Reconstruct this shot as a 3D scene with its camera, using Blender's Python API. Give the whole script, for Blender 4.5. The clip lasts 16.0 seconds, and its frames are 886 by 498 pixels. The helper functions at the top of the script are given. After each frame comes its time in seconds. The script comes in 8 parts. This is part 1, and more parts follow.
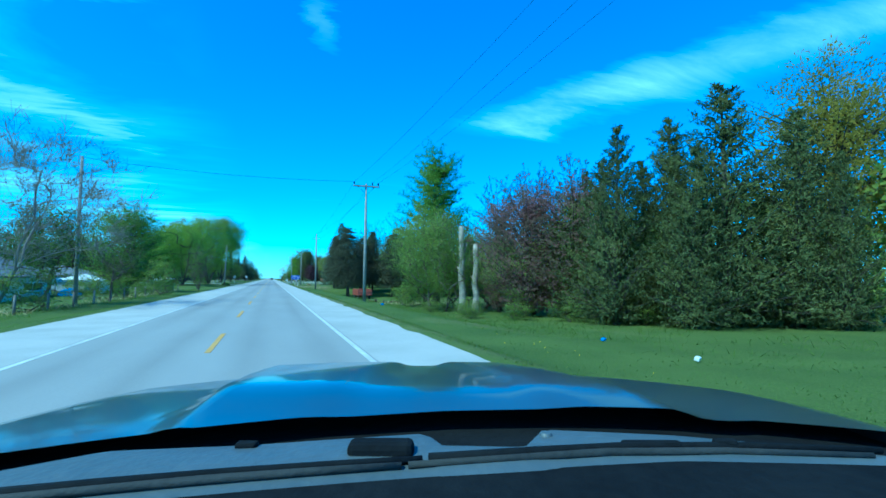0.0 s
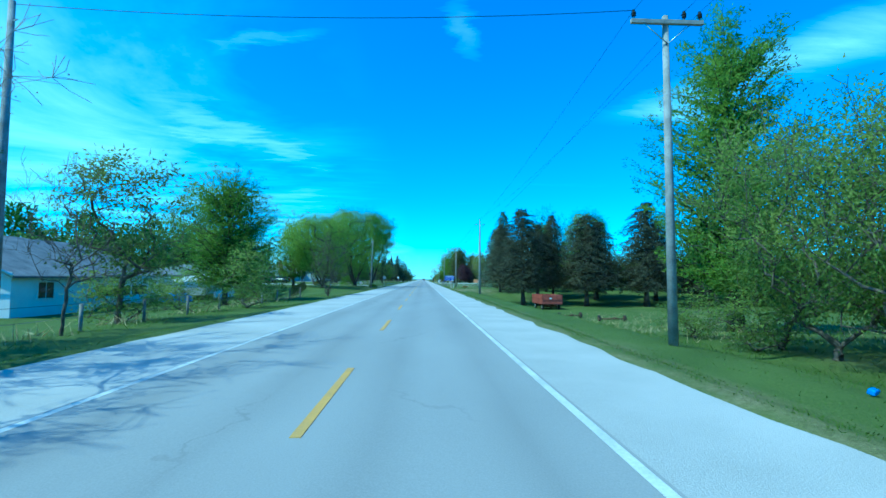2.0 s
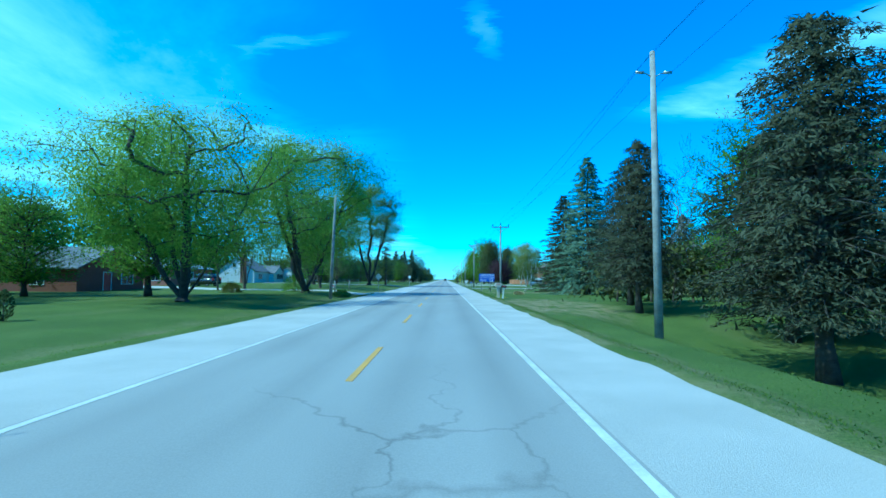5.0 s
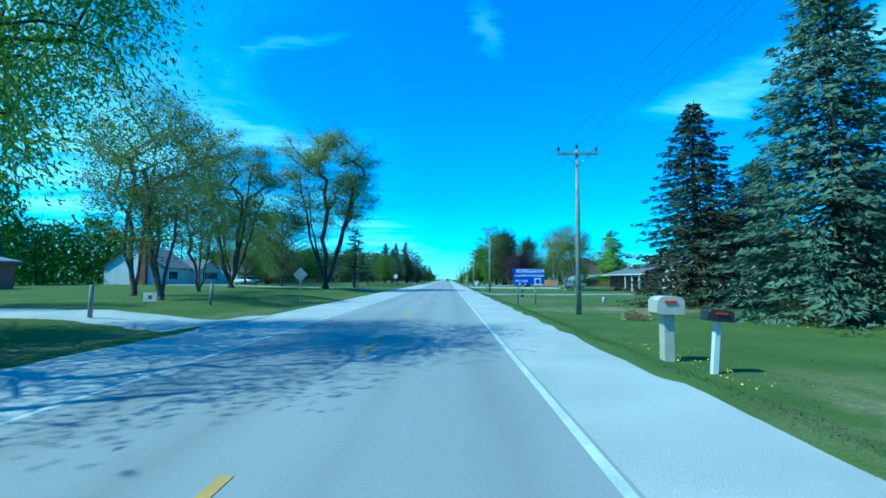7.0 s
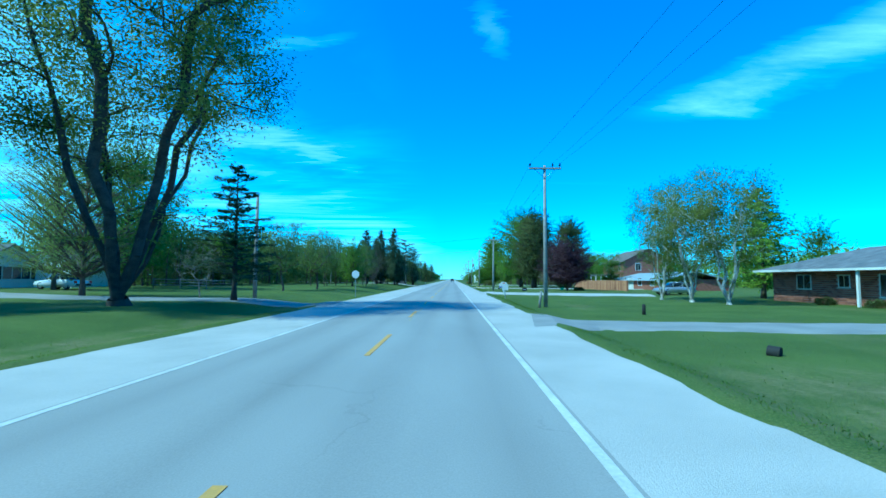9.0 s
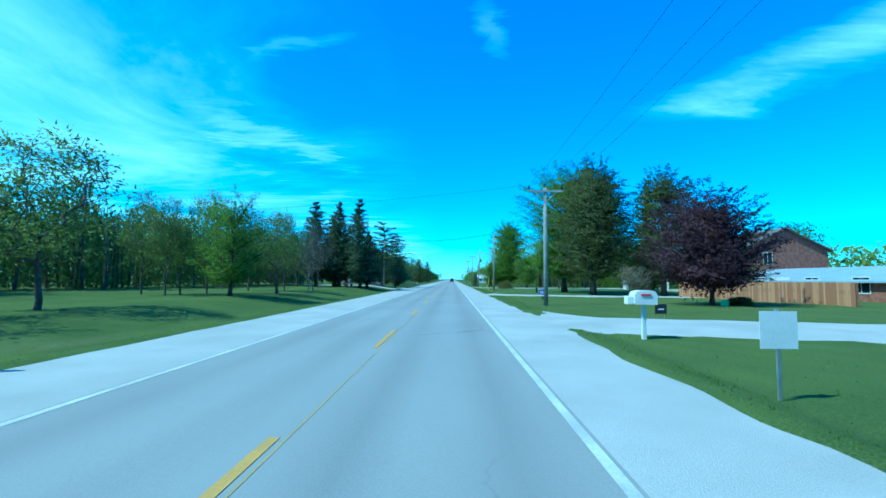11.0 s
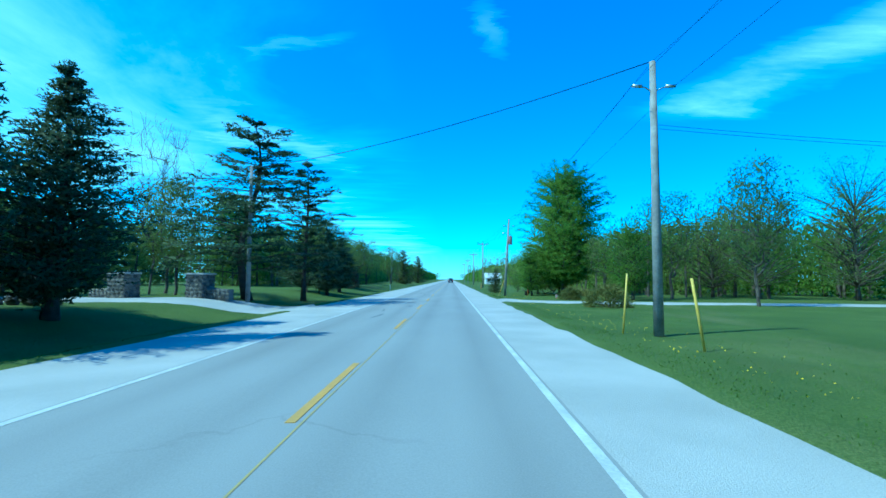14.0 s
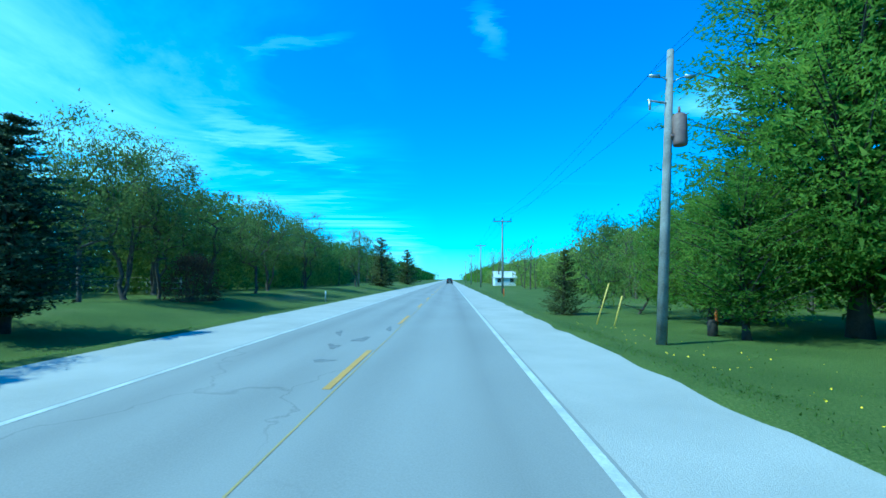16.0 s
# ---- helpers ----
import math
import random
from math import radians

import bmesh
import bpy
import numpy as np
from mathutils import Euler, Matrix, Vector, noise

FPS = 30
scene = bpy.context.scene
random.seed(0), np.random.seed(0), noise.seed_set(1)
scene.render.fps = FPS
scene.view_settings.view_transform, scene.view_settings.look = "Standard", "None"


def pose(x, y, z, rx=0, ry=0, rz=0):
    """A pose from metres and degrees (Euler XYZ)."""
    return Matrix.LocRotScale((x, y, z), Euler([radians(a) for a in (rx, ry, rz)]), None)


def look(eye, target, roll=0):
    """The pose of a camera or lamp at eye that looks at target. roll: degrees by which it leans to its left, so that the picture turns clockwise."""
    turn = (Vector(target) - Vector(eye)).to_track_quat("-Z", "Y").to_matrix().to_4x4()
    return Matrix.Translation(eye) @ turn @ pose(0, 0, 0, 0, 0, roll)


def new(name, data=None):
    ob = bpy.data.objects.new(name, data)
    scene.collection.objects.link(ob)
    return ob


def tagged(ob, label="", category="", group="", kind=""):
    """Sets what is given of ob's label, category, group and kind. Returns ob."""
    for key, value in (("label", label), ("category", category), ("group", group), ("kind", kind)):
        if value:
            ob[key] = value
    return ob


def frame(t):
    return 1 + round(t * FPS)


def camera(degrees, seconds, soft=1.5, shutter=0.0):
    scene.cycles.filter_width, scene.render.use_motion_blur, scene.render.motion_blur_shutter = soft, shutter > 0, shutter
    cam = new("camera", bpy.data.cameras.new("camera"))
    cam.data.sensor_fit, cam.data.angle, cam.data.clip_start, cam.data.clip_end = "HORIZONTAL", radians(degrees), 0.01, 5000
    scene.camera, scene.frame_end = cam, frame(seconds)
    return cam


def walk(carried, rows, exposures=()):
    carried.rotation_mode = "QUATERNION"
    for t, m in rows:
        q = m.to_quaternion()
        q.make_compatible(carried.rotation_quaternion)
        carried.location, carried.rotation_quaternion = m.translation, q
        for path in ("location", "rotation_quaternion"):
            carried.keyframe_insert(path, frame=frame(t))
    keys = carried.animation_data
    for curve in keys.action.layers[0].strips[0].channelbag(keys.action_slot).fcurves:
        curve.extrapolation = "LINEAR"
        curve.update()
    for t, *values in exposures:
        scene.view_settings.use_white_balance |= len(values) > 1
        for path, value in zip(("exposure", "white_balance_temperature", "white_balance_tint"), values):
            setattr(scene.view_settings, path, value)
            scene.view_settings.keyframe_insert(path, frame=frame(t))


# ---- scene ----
FOV = 87.15
PATH = [
    (0, 1.25, 0.0, 1.62, 93.68, -0.3, -20.22),
    (0.5, 1.26, 6.1, 1.62, 93.68, -0.3, -14.40),
    (1, 1.27, 12.4, 1.62, 93.68, -0.3, -9.44),
    (1.5, 1.28, 19.1, 1.62, 93.68, -0.3, -5.41),
    (2, 1.29, 26.2, 1.62, 93.68, -0.3, -2.43),
    (2.5, 1.29, 33.2, 1.62, 93.68, -0.3, -0.70),
    (3, 1.30, 40.7, 1.62, 93.68, -0.3, -0.07),
    (3.5, 1.31, 48.4, 1.62, 93.68, -0.3, 0.03),
    (4, 1.32, 56.4, 1.62, 93.68, -0.3, 0.07),
    (6.5, 1.80, 100.4, 1.62, 93.68, -0.3, 0.52),
    (7, 1.80, 110.1, 1.62, 93.68, -0.3, 0.59),
    (7.5, 1.80, 119.9, 1.62, 93.68, -0.3, 0.76),
    (8, 1.80, 129.9, 1.62, 93.68, -0.3, 0.97),
    (8.5, 1.80, 139.9, 1.62, 93.68, -0.3, 1.11),
    (9, 1.80, 149.9, 1.62, 93.68, -0.3, 1.15),
    (11.5, 1.80, 197.9, 1.62, 93.68, -0.3, 1.08),
    (12, 1.80, 207.4, 1.62, 93.68, -0.3, 1.01),
    (12.5, 1.80, 216.6, 1.62, 93.68, -0.3, 0.97),
    (13, 1.80, 225.6, 1.62, 93.68, -0.3, 0.97),
    (13.5, 1.80, 234.5, 1.62, 93.68, -0.3, 0.97),
    (14, 1.80, 243.6, 1.62, 93.68, -0.3, 0.97),
    (14.5, 1.80, 253.0, 1.62, 93.68, -0.3, 0.94),
    (15, 1.80, 262.6, 1.62, 93.68, -0.3, 0.83),
    (15.5, 1.80, 272.0, 1.62, 93.68, -0.3, 0.83),
    (16, 1.80, 281.6, 1.62, 93.68, -0.3, 0.83),
]
cam = camera(FOV, 16.0, soft=1.6, shutter=0.0)
walk(cam, [(t, pose(x, y, z, rx, ry, rz)) for t, x, y, z, rx, ry, rz in PATH],
     exposures=[(0.0, 0.22, 4560, -38.0), (16.0, 0.22, 4560, -38.0)])

# ---- sky, sun ----
SUN_EL, SUN_AZ = 52.0, -114.0   # degrees up; degrees clockwise from the road's far end
world = bpy.data.worlds.new("world")
scene.world = world
world.use_nodes = True
wn, wl = world.node_tree.nodes, world.node_tree.links
for n in list(wn):
    wn.remove(n)


def wnode(kind, **values):
    n = wn.new(kind)
    for key, value in values.items():
        if key.startswith("i"):
            n.inputs[int(key[1:])].default_value = value
    return n


def wmath(op, a, b=None, clamp=False):
    n = wn.new("ShaderNodeMath")
    n.operation, n.use_clamp = op, clamp
    for k, v in enumerate((a, b)):
        if v is None:
            continue
        if isinstance(v, (int, float)):
            n.inputs[k].default_value = v
        else:
            wl.new(v, n.inputs[k])
    return n.outputs[0]


sky = wn.new("ShaderNodeTexSky")
sky.sky_type, sky.sun_disc = "NISHITA", False
sky.sun_elevation, sky.sun_rotation = radians(SUN_EL), radians(SUN_AZ)
sky.air_density, sky.dust_density, sky.ozone_density = 1.0, 0.3, 2.0
coord = wn.new("ShaderNodeTexCoord")
split = wn.new("ShaderNodeSeparateXYZ")
wl.new(coord.outputs["Generated"], split.inputs[0])
up = wmath("MAXIMUM", split.outputs[2], 0.05)
cu, cv = wmath("DIVIDE", split.outputs[0], up), wmath("DIVIDE", split.outputs[1], up)
plane = wn.new("ShaderNodeCombineXYZ")
wl.new(cu, plane.inputs[0]), wl.new(cv, plane.inputs[1])


def wnoise(scale, turn, stretch, detail, rough, distort):
    m = wn.new("ShaderNodeMapping")
    m.inputs["Rotation"].default_value = (0, 0, radians(turn))
    m.inputs["Scale"].default_value = (stretch, 1, 1)
    n = wn.new("ShaderNodeTexNoise")
    n.inputs["Scale"].default_value, n.inputs["Detail"].default_value = scale, detail
    n.inputs["Roughness"].default_value, n.inputs["Distortion"].default_value = rough, distort
    wl.new(plane.outputs[0], m.inputs["Vector"]), wl.new(m.outputs[0], n.inputs["Vector"])
    return n.outputs["Fac"]


# one long bank of cirrus to the right, thin veils to the left, both in the cloud layer's plane
along = wmath("ADD", wmath("MULTIPLY", cu, -0.42), wmath("MULTIPLY", cv, 0.91))
across = wmath("ADD", wmath("MULTIPLY", cu, 0.91), wmath("MULTIPLY", cv, 0.42))
far = wmath("MAXIMUM", wmath("SUBTRACT", 2.25, along), 0.0)
ragged = wnoise(3.0, 25, 0.3, 9, 0.62, 0.5)
streak = wnoise(1.1, 25, 0.35, 9, 0.68, 0.7)
edge = wmath("ADD", wmath("SUBTRACT", across, 2.05), wmath("MULTIPLY", wmath("SUBTRACT", ragged, 0.5), 0.5))
lower = wmath("ADD", 2.1, wmath("MINIMUM", wmath("MULTIPLY", far, 1.7), 0.72))
under = wmath("ADD", wmath("SUBTRACT", lower, across), wmath("MULTIPLY", wmath("SUBTRACT", streak, 0.5), 1.5))
bank = wmath("MULTIPLY", wmath("MULTIPLY", edge, 2.8, True), wmath("MULTIPLY", under, 1.15, True))
bank = wmath("MULTIPLY", bank, wmath("MULTIPLY", far, 3.0, True))
bank = wmath("MULTIPLY", bank, wmath("MULTIPLY", wmath("ADD", streak, 0.12), 1.15, True))


def tuft(u0, v0, turn, long, thin):
    """One short isolated wisp in the cloud layer."""
    c, s = math.cos(radians(turn)), math.sin(radians(turn))
    du, dv = wmath("SUBTRACT", cu, u0), wmath("SUBTRACT", cv, v0)
    p = wmath("DIVIDE", wmath("ADD", wmath("MULTIPLY", du, c), wmath("MULTIPLY", dv, s)), long)
    q = wmath("DIVIDE", wmath("SUBTRACT", wmath("MULTIPLY", dv, c), wmath("MULTIPLY", du, s)), thin)
    q = wmath("ADD", q, wmath("MULTIPLY", wmath("SUBTRACT", ragged, 0.5), 9.0))
    inside = wmath("SUBTRACT", 1.0, wmath("ADD", wmath("MULTIPLY", p, p), wmath("MULTIPLY", q, q)), True)
    return wmath("MULTIPLY", inside, wmath("MULTIPLY", streak, 0.42))


tufts = wmath("ADD", wmath("ADD", tuft(0.17, 1.82, 70, 0.28, 0.07), tuft(-0.68, 1.93, -20, 0.32, 0.06)), tuft(-1.2, 3.6, 75, 1.2, 0.22))
veil = wmath("MULTIPLY", wmath("SUBTRACT", wnoise(0.42, 28, 0.6, 9, 0.62, 0.9), 0.4), 3.0, True)
side = wmath("MULTIPLY", wmath("SUBTRACT", -0.25, cu), 0.9, True)
veil = wmath("MULTIPLY", wmath("MULTIPLY", veil, side), 0.9)
wisp = wmath("MULTIPLY", wmath("SUBTRACT", wnoise(2.0, -50, 0.25, 6, 0.6, 0.8), 0.62), 1.8, True)
cloud = wmath("ADD", wmath("ADD", bank, tufts), wmath("ADD", veil, wmath("MULTIPLY", wisp, 0.35)), True)
deep = wn.new("ShaderNodeMix")
deep.data_type, deep.blend_type = "RGBA", "MULTIPLY"
deep.inputs[0].default_value, deep.inputs[7].default_value = 1.0, (0.23, 0.97, 2.02, 1)
wl.new(sky.outputs[0], deep.inputs[6])
mixc = wn.new("ShaderNodeMix")
mixc.data_type = "RGBA"
mixc.inputs[7].default_value = (5.6, 8.6, 9.4, 1)
wl.new(cloud, mixc.inputs[0]), wl.new(deep.outputs[2], mixc.inputs[6])
haze = wmath("POWER", wmath("SUBTRACT", 1.0, wmath("MULTIPLY", wmath("ABSOLUTE", split.outputs[2]), 5.5), True), 2.0)
mixh = wn.new("ShaderNodeMix")
mixh.data_type = "RGBA"
mixh.inputs[7].default_value = (4.6, 7.9, 10.4, 1)
wl.new(wmath("MULTIPLY", haze, 0.75), mixh.inputs[0]), wl.new(mixc.outputs[2], mixh.inputs[6])
back = wn.new("ShaderNodeBackground")
back.inputs["Strength"].default_value = 0.125
wl.new(mixh.outputs[2], back.inputs["Color"])
wout = wn.new("ShaderNodeOutputWorld")
wl.new(back.outputs[0], wout.inputs["Surface"])

sun_data = bpy.data.lights.new("sun", "SUN")
sun_data.energy, sun_data.angle, sun_data.color = 4.2, radians(0.5), (1.0, 0.95, 0.87)
sun = new("sun", sun_data)
se, sa = radians(SUN_EL), radians(SUN_AZ)
sun.matrix_world = look((60 * math.sin(sa), 60 * math.cos(sa), 90), (60 * math.sin(sa) - math.cos(se) * math.sin(sa), 60 * math.cos(sa) - math.cos(se) * math.cos(sa), 90 - math.sin(se)))

# ---- materials ----
MATS = {}


def surf(name, c1, c2, scale=2.0, rough=0.8, bump=0.1, fine=30.0, c3=None, metal=0.0, coat=0.0, island=0.0, translucent=0.0, objrand=0.0, spec=0.5, fine_mix=0.35):
    """A principled surface of two or three colours with coarse and fine variation in metres."""
    if name in MATS:
        return MATS[name]
    m = bpy.data.materials.new(name)
    m.use_nodes = True
    n, l = m.node_tree.nodes, m.node_tree.links
    p = n["Principled BSDF"]
    p.inputs["Roughness"].default_value, p.inputs["Metallic"].default_value = rough, metal
    p.inputs["Coat Weight"].default_value = coat
    p.inputs["Specular IOR Level"].default_value = spec
    geo = n.new("ShaderNodeNewGeometry")
    big, small = n.new("ShaderNodeTexNoise"), n.new("ShaderNodeTexNoise")
    for tex, s, d in ((big, scale, 4), (small, fine, 3)):
        tex.inputs["Scale"].default_value, tex.inputs["Detail"].default_value = s, d
        tc = n.new("ShaderNodeTexCoord")
        l.new(geo.outputs["Position"] if scale < 1.0 else tc.outputs["Object"], tex.inputs["Vector"])
    ramp = n.new("ShaderNodeValToRGB")
    ramp.color_ramp.elements[0].position, ramp.color_ramp.elements[1].position = 0.36, 0.64
    ramp.color_ramp.elements[0].color, ramp.color_ramp.elements[1].color = (*c1, 1), (*c2, 1)
    mixf = n.new("ShaderNodeMath")
    mixf.operation = "MULTIPLY_ADD"
    mixf.inputs[1].default_value = fine_mix
    l.new(small.outputs["Fac"], mixf.inputs[0])
    base = n.new("ShaderNodeMath")
    base.operation = "MULTIPLY_ADD"
    base.inputs[1].default_value, base.inputs[2].default_value = 1 - fine_mix, 0.0
    l.new(big.outputs["Fac"], base.inputs[0]), l.new(base.outputs[0], mixf.inputs[2])
    fac = mixf.outputs[0]
    if island or objrand:
        src = geo.outputs["Random Per Island"] if island else n.new("ShaderNodeObjectInfo").outputs["Random"]
        add = n.new("ShaderNodeMath")
        add.operation = "MULTIPLY_ADD"
        add.inputs[1].default_value = island or objrand
        l.new(src, add.inputs[0])
        sub = n.new("ShaderNodeMath")
        sub.operation = "SUBTRACT"
        sub.inputs[1].default_value = (island or objrand) / 2
        l.new(fac, sub.inputs[0]), l.new(sub.outputs[0], add.inputs[2])
        fac = add.outputs[0]
    l.new(fac, ramp.inputs[0])
    col = ramp.outputs[0]
    if c3:
        third = ramp.color_ramp.elements.new(0.82)
        third.color = (*c3, 1)
    l.new(col, p.inputs["Base Color"])
    if bump:
        b = n.new("ShaderNodeBump")
        b.inputs["Strength"].default_value, b.inputs["Distance"].default_value = min(1, bump * 3), 0.02
        l.new(small.outputs["Fac"], b.inputs["Height"]), l.new(b.outputs[0], p.inputs["Normal"])
    if translucent:
        t = n.new("ShaderNodeBsdfTranslucent")
        l.new(col, t.inputs["Color"])
        mx = n.new("ShaderNodeMixShader")
        mx.inputs[0].default_value = translucent
        l.new(p.outputs[0], mx.inputs[1]), l.new(t.outputs[0], mx.inputs[2])
        l.new(mx.outputs[0], n["Material Output"].inputs["Surface"])
    MATS[name] = m
    return m


def leafy(name, c1, c2, c3=None, tr=0.6):
    c1, c2, c3 = [c and tuple(1.75 * v for v in c) for c in (c1, c2, c3)]
    return surf(name, c1, c2, scale=0.5, rough=0.55, bump=0, fine=3.0, c3=c3, island=0.28, translucent=tr, spec=0.12)


BARK = surf("bark", (0.06, 0.05, 0.04), (0.16, 0.13, 0.1), 3, 0.95, 0.3, 22)
BARK_DARK = surf("bark_dark", (0.035, 0.03, 0.027), (0.09, 0.075, 0.06), 3, 0.95, 0.3, 22)
BARK_PALE = surf("bark_pale", (0.2, 0.18, 0.16), (0.33, 0.3, 0.27), 3, 0.95, 0.2, 18)
BIRCH_BARK = surf("birch_bark", (0.16, 0.15, 0.14), (0.7, 0.68, 0.64), 2.0, 0.8, 0.1, 9, c3=(0.78, 0.76, 0.72))
DEAD_WOOD = surf("dead_wood", (0.19, 0.16, 0.125), (0.44, 0.39, 0.32), 3, 0.9, 0.3, 16)
POLE_WOOD = surf("weathered_pole_wood", (0.2, 0.19, 0.18), (0.38, 0.37, 0.35), 2.5, 0.9, 0.2, 26)
STEEL = surf("galvanised_steel", (0.42, 0.43, 0.44), (0.55, 0.56, 0.57), 4, 0.45, 0.05, 30, metal=0.8)
WHITE_PAINT = surf("white_paint", (0.66, 0.67, 0.67), (0.8, 0.8, 0.79), 1.5, 0.55, 0.04, 20)
WHITE_SIDING = surf("white_siding", (0.68, 0.7, 0.71), (0.8, 0.81, 0.81), 1.2, 0.6, 0.03, 14)
SHINGLE = surf("asphalt_shingle", (0.1, 0.105, 0.12), (0.2, 0.205, 0.22), 1.4, 0.95, 0.3, 24)
SHINGLE_BROWN = surf("asphalt_shingle_brown", (0.1, 0.08, 0.07), (0.2, 0.17, 0.15), 1.4, 0.95, 0.3, 24)
BRICK = surf("red_brick", (0.19, 0.075, 0.05), (0.36, 0.16, 0.11), 3.0, 0.9, 0.2, 14, objrand=0.5)
MORTAR = surf("mortar", (0.36, 0.33, 0.3), (0.46, 0.43, 0.4), 3.0, 0.95, 0.2, 20)
GREY_MORTAR = surf("old_grey_mortar", (0.13, 0.125, 0.115), (0.22, 0.21, 0.19), 3.0, 0.95, 0.2, 20)
GLASS = surf("window_glass", (0.02, 0.025, 0.03), (0.04, 0.045, 0.05), 1.0, 0.06, 0, 4, spec=0.8)
DARK = surf("dark_interior", (0.015, 0.015, 0.016), (0.03, 0.03, 0.03), 2, 0.9, 0.05, 10)
RUBBER = surf("black_rubber", (0.015, 0.015, 0.015), (0.035, 0.035, 0.035), 6, 0.85, 0.1, 40)
CONCRETE = surf("pale_concrete", (0.36, 0.35, 0.33), (0.5, 0.49, 0.46), 0.7, 0.9, 0.1, 14)
RUSTY_RED = surf("rusty_red_paint", (0.2, 0.045, 0.03), (0.42, 0.1, 0.065), 2.2, 0.7, 0.12, 12, c3=(0.3, 0.12, 0.07))
RUST = surf("rusty_iron", (0.05, 0.03, 0.022), (0.16, 0.08, 0.045), 5, 0.9, 0.3, 30)
SIGN_BLUE = surf("blue_sign_sheet", (0.012, 0.05, 0.42), (0.02, 0.075, 0.55), 1.2, 0.4, 0.01, 8)
SIGN_WHITE = surf("white_sign_letters", (0.74, 0.75, 0.76), (0.82, 0.82, 0.82), 2, 0.45, 0, 8)
RED_PAINT = surf("red_paint", (0.5, 0.03, 0.03), (0.62, 0.05, 0.04), 3, 0.45, 0.02, 20)
ORANGE_PAINT = surf("orange_paint", (0.7, 0.14, 0.02), (0.82, 0.2, 0.04), 3, 0.5, 0.02, 20)
YELLOW_PLASTIC = surf("yellow_plastic", (0.72, 0.5, 0.08), (0.82, 0.6, 0.14), 3, 0.5, 0.02, 20)
BEIGE = surf("beige_plastic", (0.46, 0.42, 0.35), (0.56, 0.52, 0.44), 4, 0.6, 0.05, 20)
CEDAR_FENCE = surf("cedar_fence_wood", (0.3, 0.14, 0.075), (0.46, 0.24, 0.13), 1.8, 0.85, 0.15, 16, objrand=0.6)
GREY_WOOD = surf("grey_fence_wood", (0.15, 0.14, 0.125), (0.3, 0.28, 0.25), 2.5, 0.9, 0.2, 22, objrand=0.4)
FIELDSTONE = surf("fieldstone", (0.09, 0.085, 0.075), (0.22, 0.2, 0.17), 3, 0.9, 0.25, 14, objrand=0.7)
TARP = surf("blue_tarpaulin", (0.01, 0.16, 0.6), (0.02, 0.24, 0.75), 2.5, 0.45, 0.1, 8)
CANVAS = surf("white_canvas", (0.62, 0.64, 0.66), (0.78, 0.79, 0.8), 1.8, 0.7, 0.1, 8)
CAR_WHITE = surf("white_car_paint", (0.72, 0.73, 0.74), (0.78, 0.79, 0.8), 1, 0.25, 0, 5, coat=0.6)
CAR_DARK = surf("dark_car_paint", (0.015, 0.018, 0.022), (0.03, 0.034, 0.04), 1, 0.25, 0, 5, coat=0.6)
CAR_SILVER = surf("silver_car_paint", (0.4, 0.42, 0.44), (0.48, 0.5, 0.52), 1, 0.28, 0, 5, metal=0.5, coat=0.5)
TAIL_LAMP = surf("red_lamp_glass", (0.3, 0.01, 0.01), (0.42, 0.02, 0.015), 3, 0.15, 0, 8)

